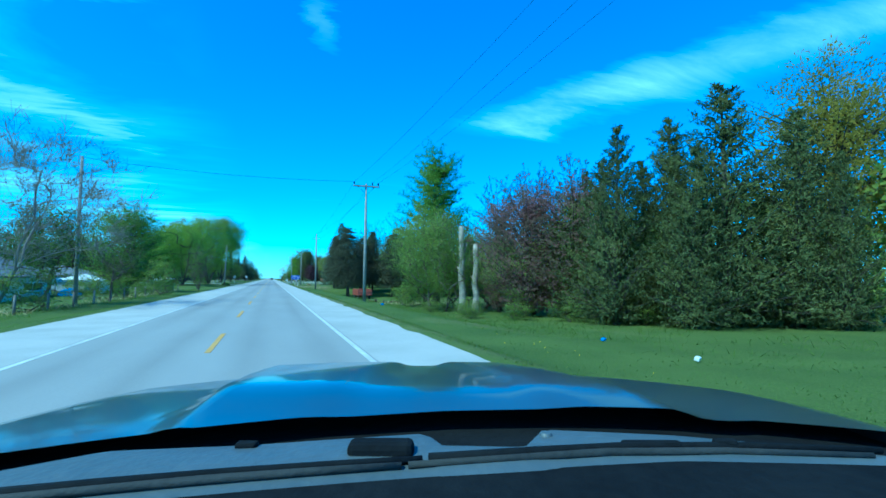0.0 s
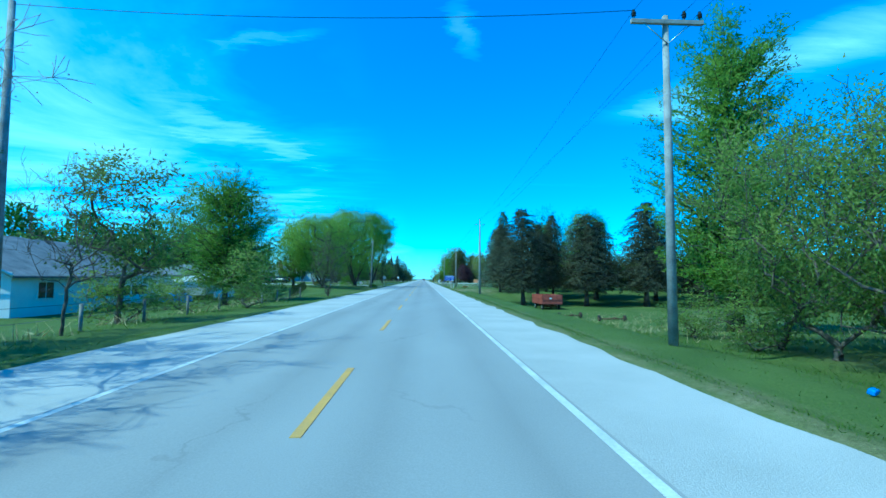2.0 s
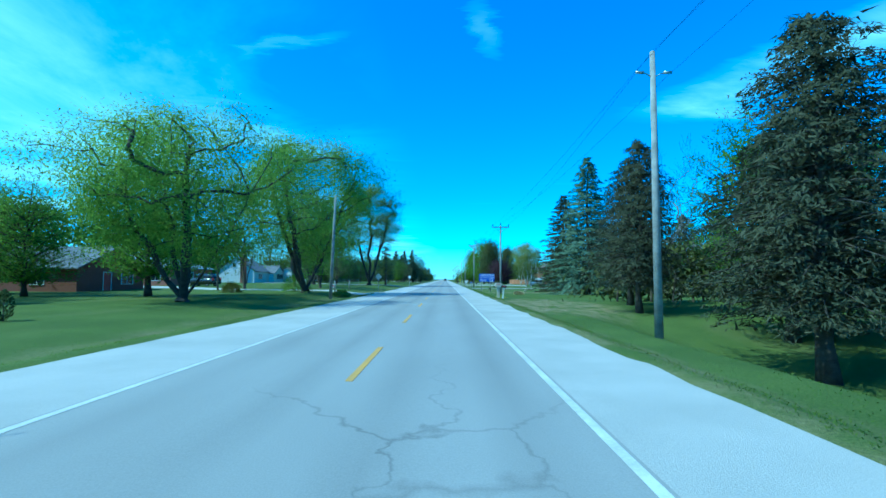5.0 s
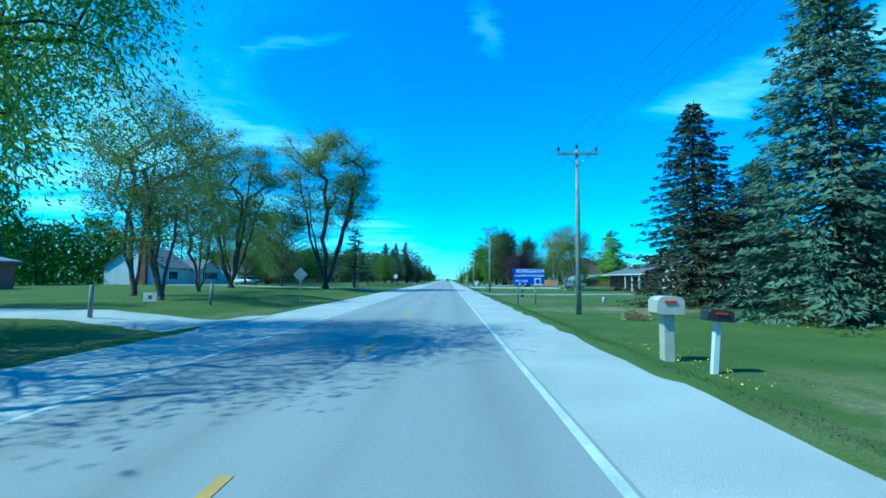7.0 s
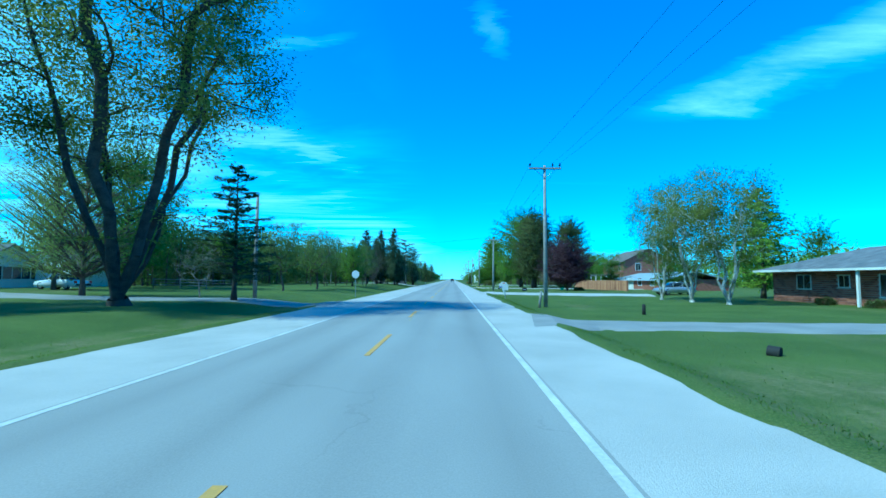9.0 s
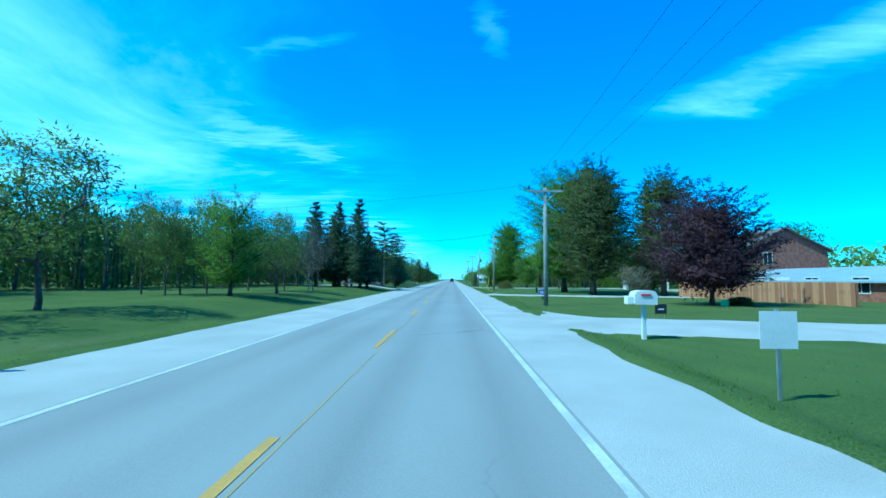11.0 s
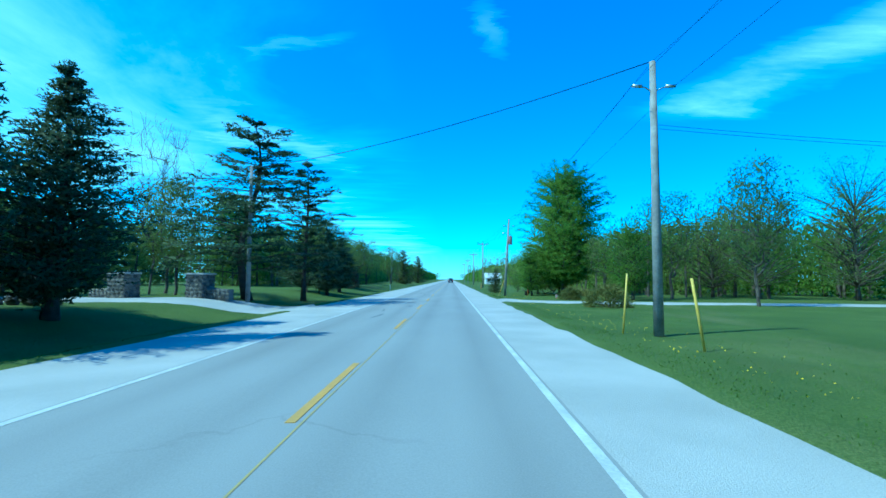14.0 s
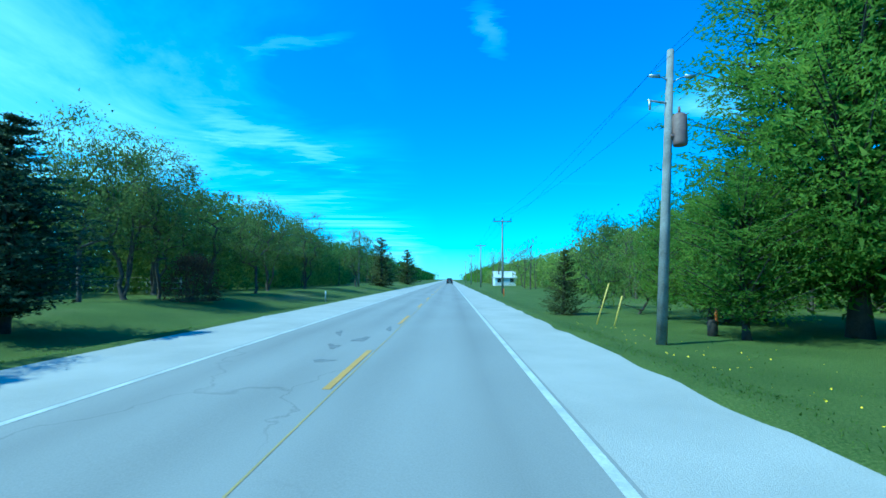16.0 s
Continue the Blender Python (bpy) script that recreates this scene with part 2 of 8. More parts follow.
LEAF = {
    "maple": leafy("maple_leaves", (0.055, 0.1, 0.014), (0.125, 0.18, 0.028), (0.17, 0.22, 0.04)),
    "bright": leafy("bright_maple_leaves", (0.064, 0.112, 0.016), (0.138, 0.2, 0.03), (0.2, 0.255, 0.046)),
    "young": leafy("young_leaves", (0.082, 0.108, 0.032), (0.135, 0.165, 0.048), (0.16, 0.185, 0.058)),
    "willow": leafy("willow_leaves", (0.1, 0.16, 0.025), (0.2, 0.26, 0.045), (0.28, 0.32, 0.07), 0.68),
    "gold": leafy("golden_young_leaves", (0.1, 0.1, 0.02), (0.2, 0.17, 0.03), (0.28, 0.2, 0.04)),
    "olive": leafy("olive_maple_leaves", (0.095, 0.115, 0.028), (0.17, 0.185, 0.042), (0.24, 0.22, 0.05)),
    "spruce": leafy("spruce_needles", (0.06, 0.09, 0.06), (0.11, 0.15, 0.1), (0.16, 0.2, 0.14), 0.3),
    "spruce_brown": leafy("norway_spruce_needles", (0.026, 0.031, 0.017), (0.054, 0.055, 0.032), (0.08, 0.073, 0.044), 0.25),
    "cedar": leafy("cedar_needles", (0.035, 0.045, 0.017), (0.084, 0.095, 0.032), (0.15, 0.146, 0.052), 0.35),
    "pine": leafy("pine_needles", (0.026, 0.042, 0.022), (0.055, 0.076, 0.038), (0.085, 0.11, 0.052), 0.25),
    "yellowpine": leafy("yellow_green_needles", (0.09, 0.15, 0.02), (0.19, 0.25, 0.03), (0.28, 0.31, 0.05), 0.2),
    "purple": leafy("purple_maple_leaves", (0.022, 0.012, 0.017), (0.052, 0.026, 0.036), (0.085, 0.042, 0.054), 0.3),
    "crab": leafy("crabapple_blossom", (0.07, 0.068, 0.04), (0.15, 0.078, 0.082), (0.22, 0.1, 0.13), 0.5),
    "buds": leafy("tree_buds", (0.12, 0.1, 0.07), (0.2, 0.17, 0.1), (0.27, 0.25, 0.12)),
    "thicket": leafy("thicket_leaves", (0.085, 0.125, 0.028), (0.19, 0.23, 0.052), (0.29, 0.31, 0.09)),
    "hedge": leafy("clipped_bush_leaves", (0.06, 0.07, 0.02), (0.15, 0.14, 0.04), (0.22, 0.17, 0.06), 0.15),
    "redbush": leafy("bronze_bush_leaves", (0.042, 0.03, 0.017), (0.1, 0.06, 0.032), (0.14, 0.088, 0.04), 0.15),
    "grass": leafy("grass_blades", (0.06, 0.095, 0.016), (0.092, 0.13, 0.025), (0.12, 0.15, 0.036), 0.6),
    "drygrass": leafy("dry_grass", (0.2, 0.17, 0.09), (0.34, 0.29, 0.16), (0.42, 0.36, 0.22), 0.25),
    "dandelion": leafy("dandelion_heads", (0.6, 0.42, 0.02), (0.75, 0.55, 0.04), None, 0.1),
}

# ---- small builders ----


def mesh_ob(name, bm_or_data, material, parent=None, label=""):
    if isinstance(bm_or_data, bmesh.types.BMesh):
        data = bpy.data.meshes.new(name)
        bm_or_data.to_mesh(data)
        bm_or_data.free()
    else:
        data = bm_or_data
    if material and not data.materials:
        data.materials.append(material)
    ob = new(name, data)
    if parent:
        ob.parent = parent
    if label:
        ob["label"] = label
    return ob


def part(name, bm, material, parent, label=""):
    return mesh_ob(name, bm, material, parent, label)


def box(bm, x0, y0, z0, x1, y1, z1, bevel=0.0):
    r = bmesh.ops.create_cube(bm, size=1.0, matrix=Matrix.Translation(((x0 + x1) / 2, (y0 + y1) / 2, (z0 + z1) / 2)) @ Matrix.Diagonal((x1 - x0, y1 - y0, z1 - z0, 1)))
    if bevel:
        edges = {e for v in r["verts"] for e in v.link_edges}
        bmesh.ops.bevel(bm, geom=list(edges), offset=bevel, segments=2, affect="EDGES", profile=0.5)
    return bm


def boxed(*args, **kw):
    return box(bmesh.new(), *args, **kw)


def tube(bm, points, radii, sides=6, caps=True):
    """A tapered tube along points."""
    rings = []
    for i, (p, r) in enumerate(zip(points, radii)):
        a, b = Vector(points[max(i - 1, 0)]), Vector(points[min(i + 1, len(points) - 1)])
        d = (b - a).normalized() if (b - a).length > 1e-6 else Vector((0, 0, 1))
        s = d.cross(Vector((0.31, 0.95, 0.05)) if abs(d.z) > 0.8 else Vector((0, 0, 1))).normalized()
        u = s.cross(d)
        rings.append([bm.verts.new(Vector(p) + (s * math.cos(k * math.tau / sides) + u * math.sin(k * math.tau / sides)) * r) for k in range(sides)])
    for a, b in zip(rings, rings[1:]):
        for k in range(sides):
            f = bm.faces.new((a[k], a[(k + 1) % sides], b[(k + 1) % sides], b[k]))
            f.smooth = True
    if caps:
        bm.faces.new(rings[-1])
        bm.faces.new(rings[0][::-1])
    return bm


def tubed(points, radii, sides=8):
    return tube(bmesh.new(), points, radii, sides)


def empty(name, m=None):
    ob = new(name)
    if m is not None:
        ob.matrix_basis = m
    return ob


def smooth_step(a, b, x):
    u = np.clip((x - a) / (b - a), 0, 1)
    return u * u * (3 - 2 * u)


def zg(x, y):
    """The ground's height off the road."""
    x, y = np.asarray(x, float), np.asarray(y, float)
    level = smooth_step(194, 210, y) * (1 - 0.5 * smooth_step(272, 295, y))
    right = -0.3 * smooth_step(5.6, 7.2, x) * (1 - 0.85 * level)
    dip = smooth_step(2, 30, y) * (1 - smooth_step(88, 108, y)) * (0.75 + 0.95 * smooth_step(40, 70, y))
    right = right - dip * smooth_step(8.2, 13.5, x) + 0.2 * smooth_step(10, 30, x) * smooth_step(100, 120, y) * (1 - 0.7 * level)
    left = -0.2 * smooth_step(6.3, 7.9, -x) + (0.4 * smooth_step(60, 120, y) + 0.25 * smooth_step(190, 230, y)) * smooth_step(7.5, 13, -x)
    left = left + 0.3 * smooth_step(16, 34, -x) * smooth_step(120, 150, y) - 0.75 * smooth_step(9, 20, -x) * smooth_step(-5, 15, y) * (1 - smooth_step(74, 95, y))
    return np.where(x > 0, right, left)


def zat(x, y):
    return float(zg(x, y))


def smooth_noise(x, y, s, k):
    """Cheap smooth noise on arrays."""
    return (np.sin(x * s + k) * np.cos(y * s * 1.27 - k * 1.7) + 0.5 * np.sin(x * s * 2.3 + y * s * 1.9 + k * 2.1) + 0.3 * np.cos(x * s * 4.1 - y * s * 3.7 + k)) / 1.8


# ---- ground, road ----
gx = np.unique(np.concatenate([np.array([-2500, -1200, -600, -350, -220, -150, -110]), np.arange(-90, -30, 3), np.arange(-30, -10, 1.0), np.arange(-10, -6.2, 0.35), [-5.9, -5.5, 4.9, 5.2], np.arange(5.5, 15, 0.35), np.arange(15, 40, 1.0), np.arange(40, 90, 3), np.array([95, 120, 160, 220, 350, 600, 1200, 2500])]))
gy = np.unique(np.concatenate([np.array([-600, -300, -150, -80, -40]), np.arange(-20, 345, 1.4), np.arange(345, 480, 5), np.array([500, 550, 620, 720, 900, 1200, 1700, 2600, 3600])]))
GX, GY = np.meshgrid(gx, gy)
GZ = zg(GX, GY) + 0.035 * smooth_noise(GX, GY, 0.6, 1.3) * smooth_step(6.5, 10, np.abs(GX)) + 0.015 * smooth_noise(GX, GY, 2.1, 0.4) * smooth_step(6.2, 8, np.abs(GX))
edge_r = 5.5 + 0.06 * smooth_noise(GX * 0, GY, 0.7, 2.0) + 0.08 * smooth_noise(GX * 0, GY, 2.1, 5.0)
edge_l = 6.3 + 0.06 * smooth_noise(GX * 0, GY, 0.6, 4.0) + 0.08 * smooth_noise(GX * 0, GY, 2.2, 1.0)
GZ = GZ - 0.14 * np.where(GX > 0, 1 - smooth_step(edge_r - 0.35, edge_r + 0.3, GX), 1 - smooth_step(edge_l - 0.35, edge_l + 0.3, -GX))
DRIVES = [((5.3, 170.5), (34, 168.5), 1.3), ((5.2, 208), (24, 202.5), 2.0), ((5.2, 239), (12, 236.5), 1.2), ((12, 236.5), (36, 230), 0.9), ((5.2, 281.5), (11, 278.5), 1.2), ((11, 278.5), (40, 273), 0.9), ((-6, 128), (-26, 130), 1.3), ((-26, 130), (-48, 140), 1.3), ((-6, 181), (-40, 180), 1.4), ((-6, 270.5), (-24, 266), 1.7), ((-24, 266), (-50, 262), 1.7)]
for (xa, ya), (xb, yb), half_w in DRIVES:
    tt = np.clip(((GX - xa) * (xb - xa) + (GY - ya) * (yb - ya)) / ((xb - xa) ** 2 + (yb - ya) ** 2), 0, 1)
    gap = np.hypot(GX - xa - tt * (xb - xa), GY - ya - tt * (yb - ya))
    GZ = GZ - 0.09 * (gap < half_w + 1.6 * np.maximum(0, 1 - np.maximum(0, np.abs(GX) - 5) / 3.2) ** 2)
GZ = GZ - 2.5 * smooth_step(420, 900, GY) * smooth_step(8, 30, np.abs(GX))
nx, ny = len(gx), len(gy)
idx = np.arange(nx * ny).reshape(ny, nx)
quads = np.stack([idx[:-1, :-1], idx[:-1, 1:], idx[1:, 1:], idx[1:, :-1]], -1).reshape(-1, 4)
gmesh = bpy.data.meshes.new("ground")
gmesh.from_pydata(np.stack([GX, GY, GZ], -1).reshape(-1, 3).tolist(), [], quads.tolist())
gmesh.polygons.foreach_set("use_smooth", [True] * len(gmesh.polygons))


def ground_material():
    m = bpy.data.materials.new("mown_grass_and_soil")
    m.use_nodes = True
    n, l = m.node_tree.nodes, m.node_tree.links
    p = n["Principled BSDF"]
    p.inputs["Roughness"].default_value, p.inputs["Specular IOR Level"].default_value = 0.9, 0.15
    geo = n.new("ShaderNodeNewGeometry")

    def tex(scale, detail, stretch=(1, 1, 1)):
        mp = n.new("ShaderNodeMapping")
        mp.inputs["Scale"].default_value = stretch
        l.new(geo.outputs["Position"], mp.inputs["Vector"])
        t = n.new("ShaderNodeTexNoise")
        t.inputs["Scale"].default_value, t.inputs["Detail"].default_value = scale, detail
        l.new(mp.outputs[0], t.inputs["Vector"])
        return t.outputs["Fac"]

    def ramp(src, a, b, ca, cb):
        r = n.new("ShaderNodeValToRGB")
        e = r.color_ramp.elements
        e[0].position, e[1].position, e[0].color, e[1].color = a, b, (*ca, 1), (*cb, 1)
        l.new(src, r.inputs[0])
        return r.outputs[0]

    def mix(f, a, b):
        x = n.new("ShaderNodeMix")
        x.data_type = "RGBA"
        l.new(f, x.inputs[0]), l.new(a, x.inputs[6]), l.new(b, x.inputs[7])
        return x.outputs[2]

    lush = ramp(tex(0.35, 5), 0.36, 0.66, (0.066, 0.102, 0.02), (0.125, 0.165, 0.036))
    blades = ramp(tex(26, 4), 0.35, 0.7, (0.043, 0.072, 0.013), (0.175, 0.2, 0.062))
    half = n.new("ShaderNodeValue")
    half.outputs[0].default_value = 0.5
    grass = mix(half.outputs[0], lush, blades)
    dry = ramp(tex(9, 4), 0.35, 0.7, (0.17, 0.15, 0.075), (0.32, 0.27, 0.16))
    patch = n.new("ShaderNodeMath")
    patch.operation, patch.use_clamp = "MULTIPLY_ADD", True
    patch.inputs[1].default_value, patch.inputs[2].default_value = 4.0, -2.35
    l.new(tex(0.22, 4, (1, 0.35, 1)), patch.inputs[0])
    weak = n.new("ShaderNodeMath")
    weak.operation = "MULTIPLY"
    weak.inputs[1].default_value = 0.55
    l.new(patch.outputs[0], weak.inputs[0])
    sp = n.new("ShaderNodeSeparateXYZ")
    l.new(geo.outputs["Position"], sp.inputs[0])

    def calc(op, a, b, clamp=False):
        x = n.new("ShaderNodeMath")
        x.operation, x.use_clamp = op, clamp
        for k, v in enumerate((a, b)):
            if isinstance(v, (int, float)):
                x.inputs[k].default_value = v
            else:
                l.new(v, x.inputs[k])
        return x.outputs[0]

    # worn, dried-out verges beside the mailboxes and the first bungalow
    total = weak.outputs[0]
    for x0, rx, y0, ry, amount in ((9.5, 5.0, 109.0, 12.0, 1.0), (9.0, 4.0, 153.0, 9.0, 0.45), (13.0, 7.0, 140.0, 3.5, 1.2), (6.2, 1.2, 60.0, 60.0, 0.5), (-8.0, 1.5, 130.0, 60.0, 0.4)):
        ex = calc("POWER", calc("DIVIDE", calc("ABSOLUTE", calc("SUBTRACT", sp.outputs[0], x0), 0), rx), 2.0)
        ey = calc("POWER", calc("DIVIDE", calc("ABSOLUTE", calc("SUBTRACT", sp.outputs[1], y0), 0), ry), 2.0)
        inside = calc("SUBTRACT", 1.0, calc("ADD", ex, ey), True)
        rag = calc("MULTIPLY", calc("SUBTRACT", tex(1.3, 5, (1, 0.5, 1)), 0.36), 4.0 * amount, True)
        total = calc("MAXIMUM", total, calc("MULTIPLY", calc("MULTIPLY", inside, 1.6, True), rag, True))
    # stripes left by the mower on the lawns beyond the wide drive
    turn = calc("ADD", calc("MULTIPLY", sp.outputs[0], 0.86), calc("MULTIPLY", sp.outputs[1], 0.5))
    turn = calc("ADD", turn, calc("MULTIPLY", tex(0.12, 2), 1.6))
    band = calc("MULTIPLY", calc("ADD", calc("SINE", calc("MULTIPLY", turn, 5.2), 0), 0.6), 0.7, True)
    zone = calc("MULTIPLY", calc("SUBTRACT", 1.1, calc("DIVIDE", calc("ABSOLUTE", calc("SUBTRACT", sp.outputs[1], 222.0), 0), 24.0), True), calc("SUBTRACT", sp.outputs[0], 6.0, True))
    pale = ramp(tex(14, 4), 0.35, 0.7, (0.1, 0.125, 0.03), (0.22, 0.225, 0.09))
    mown = mix(calc("MULTIPLY", calc("MULTIPLY", band, zone, True), 0.6), grass, pale)
    l.new(mix(total, mown, dry), p.inputs["Base Color"])
    b = n.new("ShaderNodeBump")
    b.inputs["Strength"].default_value, b.inputs["Distance"].default_value = 0.7, 0.05
    l.new(tex(34, 3), b.inputs["Height"]), l.new(b.outputs[0], p.inputs["Normal"])
    return m


tagged(mesh_ob("ground", gmesh, ground_material()), "mown green grass verges and lawns with dry patches", "ground", kind="structure")


def strip(name, x0, x1, y0, y1, z, material, step=6.0, wobble=0.0, crown=0.0, seed=1.0, fine=None):
    """A flat strip along the road, with uneven edges if wobble is given."""
    ys = np.arange(y0, y1 + step, step) if fine is None else np.concatenate([np.arange(fine[0], fine[1], 0.5), np.arange(fine[1], y1 + step, 20.0)])
    xs = np.linspace(x0, x1, 7)
    X, Y = np.meshgrid(xs, ys)
    side = (X - (x0 + x1) / 2) / ((x1 - x0) / 2)
    X = X + wobble * np.abs(side) ** 3 * np.sign(side) * (smooth_noise(X * 0, Y, 0.9, seed) + 0.7 * smooth_noise(X * 0, Y, 3.1, seed + 3)) * np.where(np.abs(X) > 4.5, 1, 0)
    Z = np.full_like(X, z) - crown * np.abs(X)
    k = np.arange(X.size).reshape(X.shape)
    q = np.stack([k[:-1, :-1], k[:-1, 1:], k[1:, 1:], k[1:, :-1]], -1).reshape(-1, 4)
    me = bpy.data.meshes.new(name)
    me.from_pydata(np.stack([X, Y, Z], -1).reshape(-1, 3).tolist(), [], q.tolist())
    return mesh_ob(name, me, material)


def road_material():
    m = bpy.data.materials.new("worn_grey_asphalt")
    m.use_nodes = True
    n, l = m.node_tree.nodes, m.node_tree.links
    p = n["Principled BSDF"]
    p.inputs["Specular IOR Level"].default_value = 0.3
    geo = n.new("ShaderNodeNewGeometry")
    sp = n.new("ShaderNodeSeparateXYZ")
    l.new(geo.outputs["Position"], sp.inputs[0])

    def math_(op, a, b=None, c=None, clamp=False):
        x = n.new("ShaderNodeMath")
        x.operation, x.use_clamp = op, clamp
        for k, v in enumerate((a, b, c)):
            if isinstance(v, (int, float)):
                x.inputs[k].default_value = v
            elif v is not None:
                l.new(v, x.inputs[k])
        return x.outputs[0]

    def tex(scale, detail, stretch=(1, 1, 1), rough=0.5):
        mp = n.new("ShaderNodeMapping")
        mp.inputs["Scale"].default_value = stretch
        l.new(geo.outputs["Position"], mp.inputs["Vector"])
        t = n.new("ShaderNodeTexNoise")
        t.inputs["Scale"].default_value, t.inputs["Detail"].default_value, t.inputs["Roughness"].default_value = scale, detail, rough
        l.new(mp.outputs[0], t.inputs["Vector"])
        return t.outputs["Fac"]

    # wheel paths, polished darker, in both lanes
    lane = math_("ABSOLUTE", math_("SUBTRACT", math_("ABSOLUTE", sp.outputs[0]), 1.6))
    path = math_("SUBTRACT", 1.0, math_("MULTIPLY", math_("ABSOLUTE", math_("SUBTRACT", lane, 0.8)), 1.9), None, True)
    wear = math_("MULTIPLY", path, math_("MULTIPLY_ADD", tex(0.5, 4, (2, 0.12, 1)), 1.5, -0.15, True))
    aggregate = tex(55, 3)
    blotch = tex(0.5, 5, (1, 0.3, 1))
    v = math_("ADD", math_("MULTIPLY_ADD", blotch, 0.1, 0.245), math_("MULTIPLY_ADD", aggregate, 0.11, -0.055))
    v = math_("SUBTRACT", v, math_("MULTIPLY", wear, 0.06))
    vo = n.new("ShaderNodeTexVoronoi")
    vo.feature = "DISTANCE_TO_EDGE"
    mp = n.new("ShaderNodeMapping")
    mp.inputs["Scale"].default_value = (0.2, 0.085, 1)
    wob = n.new("ShaderNodeMix")
    wob.data_type = "VECTOR"
    wob.inputs[0].default_value = 0.12
    nz = n.new("ShaderNodeTexNoise")
    nz.inputs["Scale"].default_value, nz.inputs["Detail"].default_value = 1.4, 4
    l.new(geo.outputs["Position"], nz.inputs["Vector"])
    scaled = n.new("ShaderNodeVectorMath")
    scaled.operation = "MULTIPLY_ADD"
    scaled.inputs[1].default_value = (1.2, 1.2, 0)
    l.new(nz.outputs["Color"], scaled.inputs[0]), l.new(geo.outputs["Position"], scaled.inputs[2])
    l.new(scaled.outputs[0], mp.inputs["Vector"]), l.new(mp.outputs[0], vo.inputs["Vector"])
    vo.inputs["Scale"].default_value = 1.0
    crack = math_("SUBTRACT", 1.0, math_("MULTIPLY", vo.outputs["Distance"], 160.0), None, True)
    crack = math_("MULTIPLY", crack, math_("MULTIPLY_ADD", tex(0.12, 2), 5.0, -2.6, True))
    v = math_("SUBTRACT", v, math_("MULTIPLY", crack, 0.13))
    col = n.new("ShaderNodeCombineColor")
    l.new(math_("MULTIPLY", v, 1.0), col.inputs[0]), l.new(math_("MULTIPLY", v, 0.985), col.inputs[1]), l.new(math_("MULTIPLY", v, 0.955), col.inputs[2])
    l.new(col.outputs[0], p.inputs["Base Color"])
    p.inputs["Roughness"].default_value = 0.85
    b = n.new("ShaderNodeBump")
    b.inputs["Strength"].default_value, b.inputs["Distance"].default_value = 0.35, 0.008
    l.new(aggregate, b.inputs["Height"]), l.new(b.outputs[0], p.inputs["Normal"])
    return m


GRAVEL = surf("pale_limestone_gravel", (0.34, 0.33, 0.31), (0.48, 0.465, 0.44), 0.45, 0.95, 0.16, 55, fine_mix=0.5)
ROAD_END = 2400
tagged(strip("road", -3.31, 3.31, -200, ROAD_END, 0.0, road_material(), 20, crown=0.008), "worn pale grey two-lane asphalt road", "road", kind="structure")
for sx in (-1, 1):
    a, b = (3.2, 5.95) if sx > 0 else (-6.7, -3.2)
    tagged(strip("gravel_shoulder", a, b, -60, ROAD_END, -0.036, GRAVEL, wobble=0.12, crown=0.004, seed=2.0 + sx, fine=(-60, 345)), "pale limestone gravel shoulder with ragged grass edge", "shoulder", kind="structure")
LINE_WHITE = surf("worn_white_road_paint", (0.42, 0.42, 0.41), (0.64, 0.64, 0.62), 1.2, 0.7, 0.1, 24)
LINE_YELLOW = surf("worn_yellow_road_paint", (0.42, 0.27, 0.08), (0.6, 0.34, 0.06), 1.2, 0.7, 0.1, 24)
LINE_FADED = surf("faded_yellow_road_paint", (0.32, 0.27, 0.13), (0.45, 0.34, 0.11), 0.8, 0.8, 0.1, 24)
for sx in (-1, 1):
    tagged(strip("edge_line", sx * 3.2 - 0.06, sx * 3.2 + 0.06, -60, 1500, -0.0215, LINE_WHITE, 20), "worn white painted edge line", "road marking", kind="structure")
dash_mesh = None
for k in range(-3, 60):
    y0 = 11.3 + 9.9 * k
    bm = bmesh.new()
    box(bm, -0.06, 0, -0.004, 0.06, 3.7, 0.004)
    if dash_mesh is None:
        dash_mesh = bpy.data.meshes.new("centre_dash")
        bm.to_mesh(dash_mesh)
        dash_mesh.materials.append(LINE_YELLOW)
    bm.free()
    d = new("centre_dash", dash_mesh)
    d.location = (0, y0, 0.003)
    tagged(d, "worn yellow painted centre dash", "road marking", "centre dashes", "structure")
tagged(strip("centre_line", 0.125, 0.15, 168, 900, 0.003, LINE_FADED, 20), "thin faded yellow solid centre line", "road marking", kind="structure")


TAR = surf("old_crack_sealer", (0.15, 0.15, 0.152), (0.22, 0.22, 0.22), 2.5, 0.8, 0.1, 20)


def tar_patch(x, y, wide, long, seed, turn=0.0):
    """A thin ragged smear of sealer lying on the road."""
    rng = random.Random(seed)
    bm = bmesh.new()
    n = 22
    rim = []
    for k in range(n):
        a = k * math.tau / n
        r = 0.6 + 0.4 * rng.random() + 0.25 * math.sin(3 * a + seed)
        rim.append((math.cos(a) * wide / 2 * r, math.sin(a) * long / 2 * r))
    top = [bm.verts.new((px, py, 0.004)) for px, py in rim]
    low = [bm.verts.new((px * 1.03, py * 1.03, -0.004)) for px, py in rim]
    bm.faces.new(top)
    for k in range(n):
        bm.faces.new((low[k], low[(k + 1) % n], top[(k + 1) % n], top[k]))
    ob = mesh_ob("tar_patch", bm, TAR)
    ob.matrix_basis = pose(x, y, -0.008 * abs(x) + 0.002, 0, 0, turn)
    return tagged(ob, "thin dark smear of crack sealer on the road", "road patch", "sealer patches", "structure")


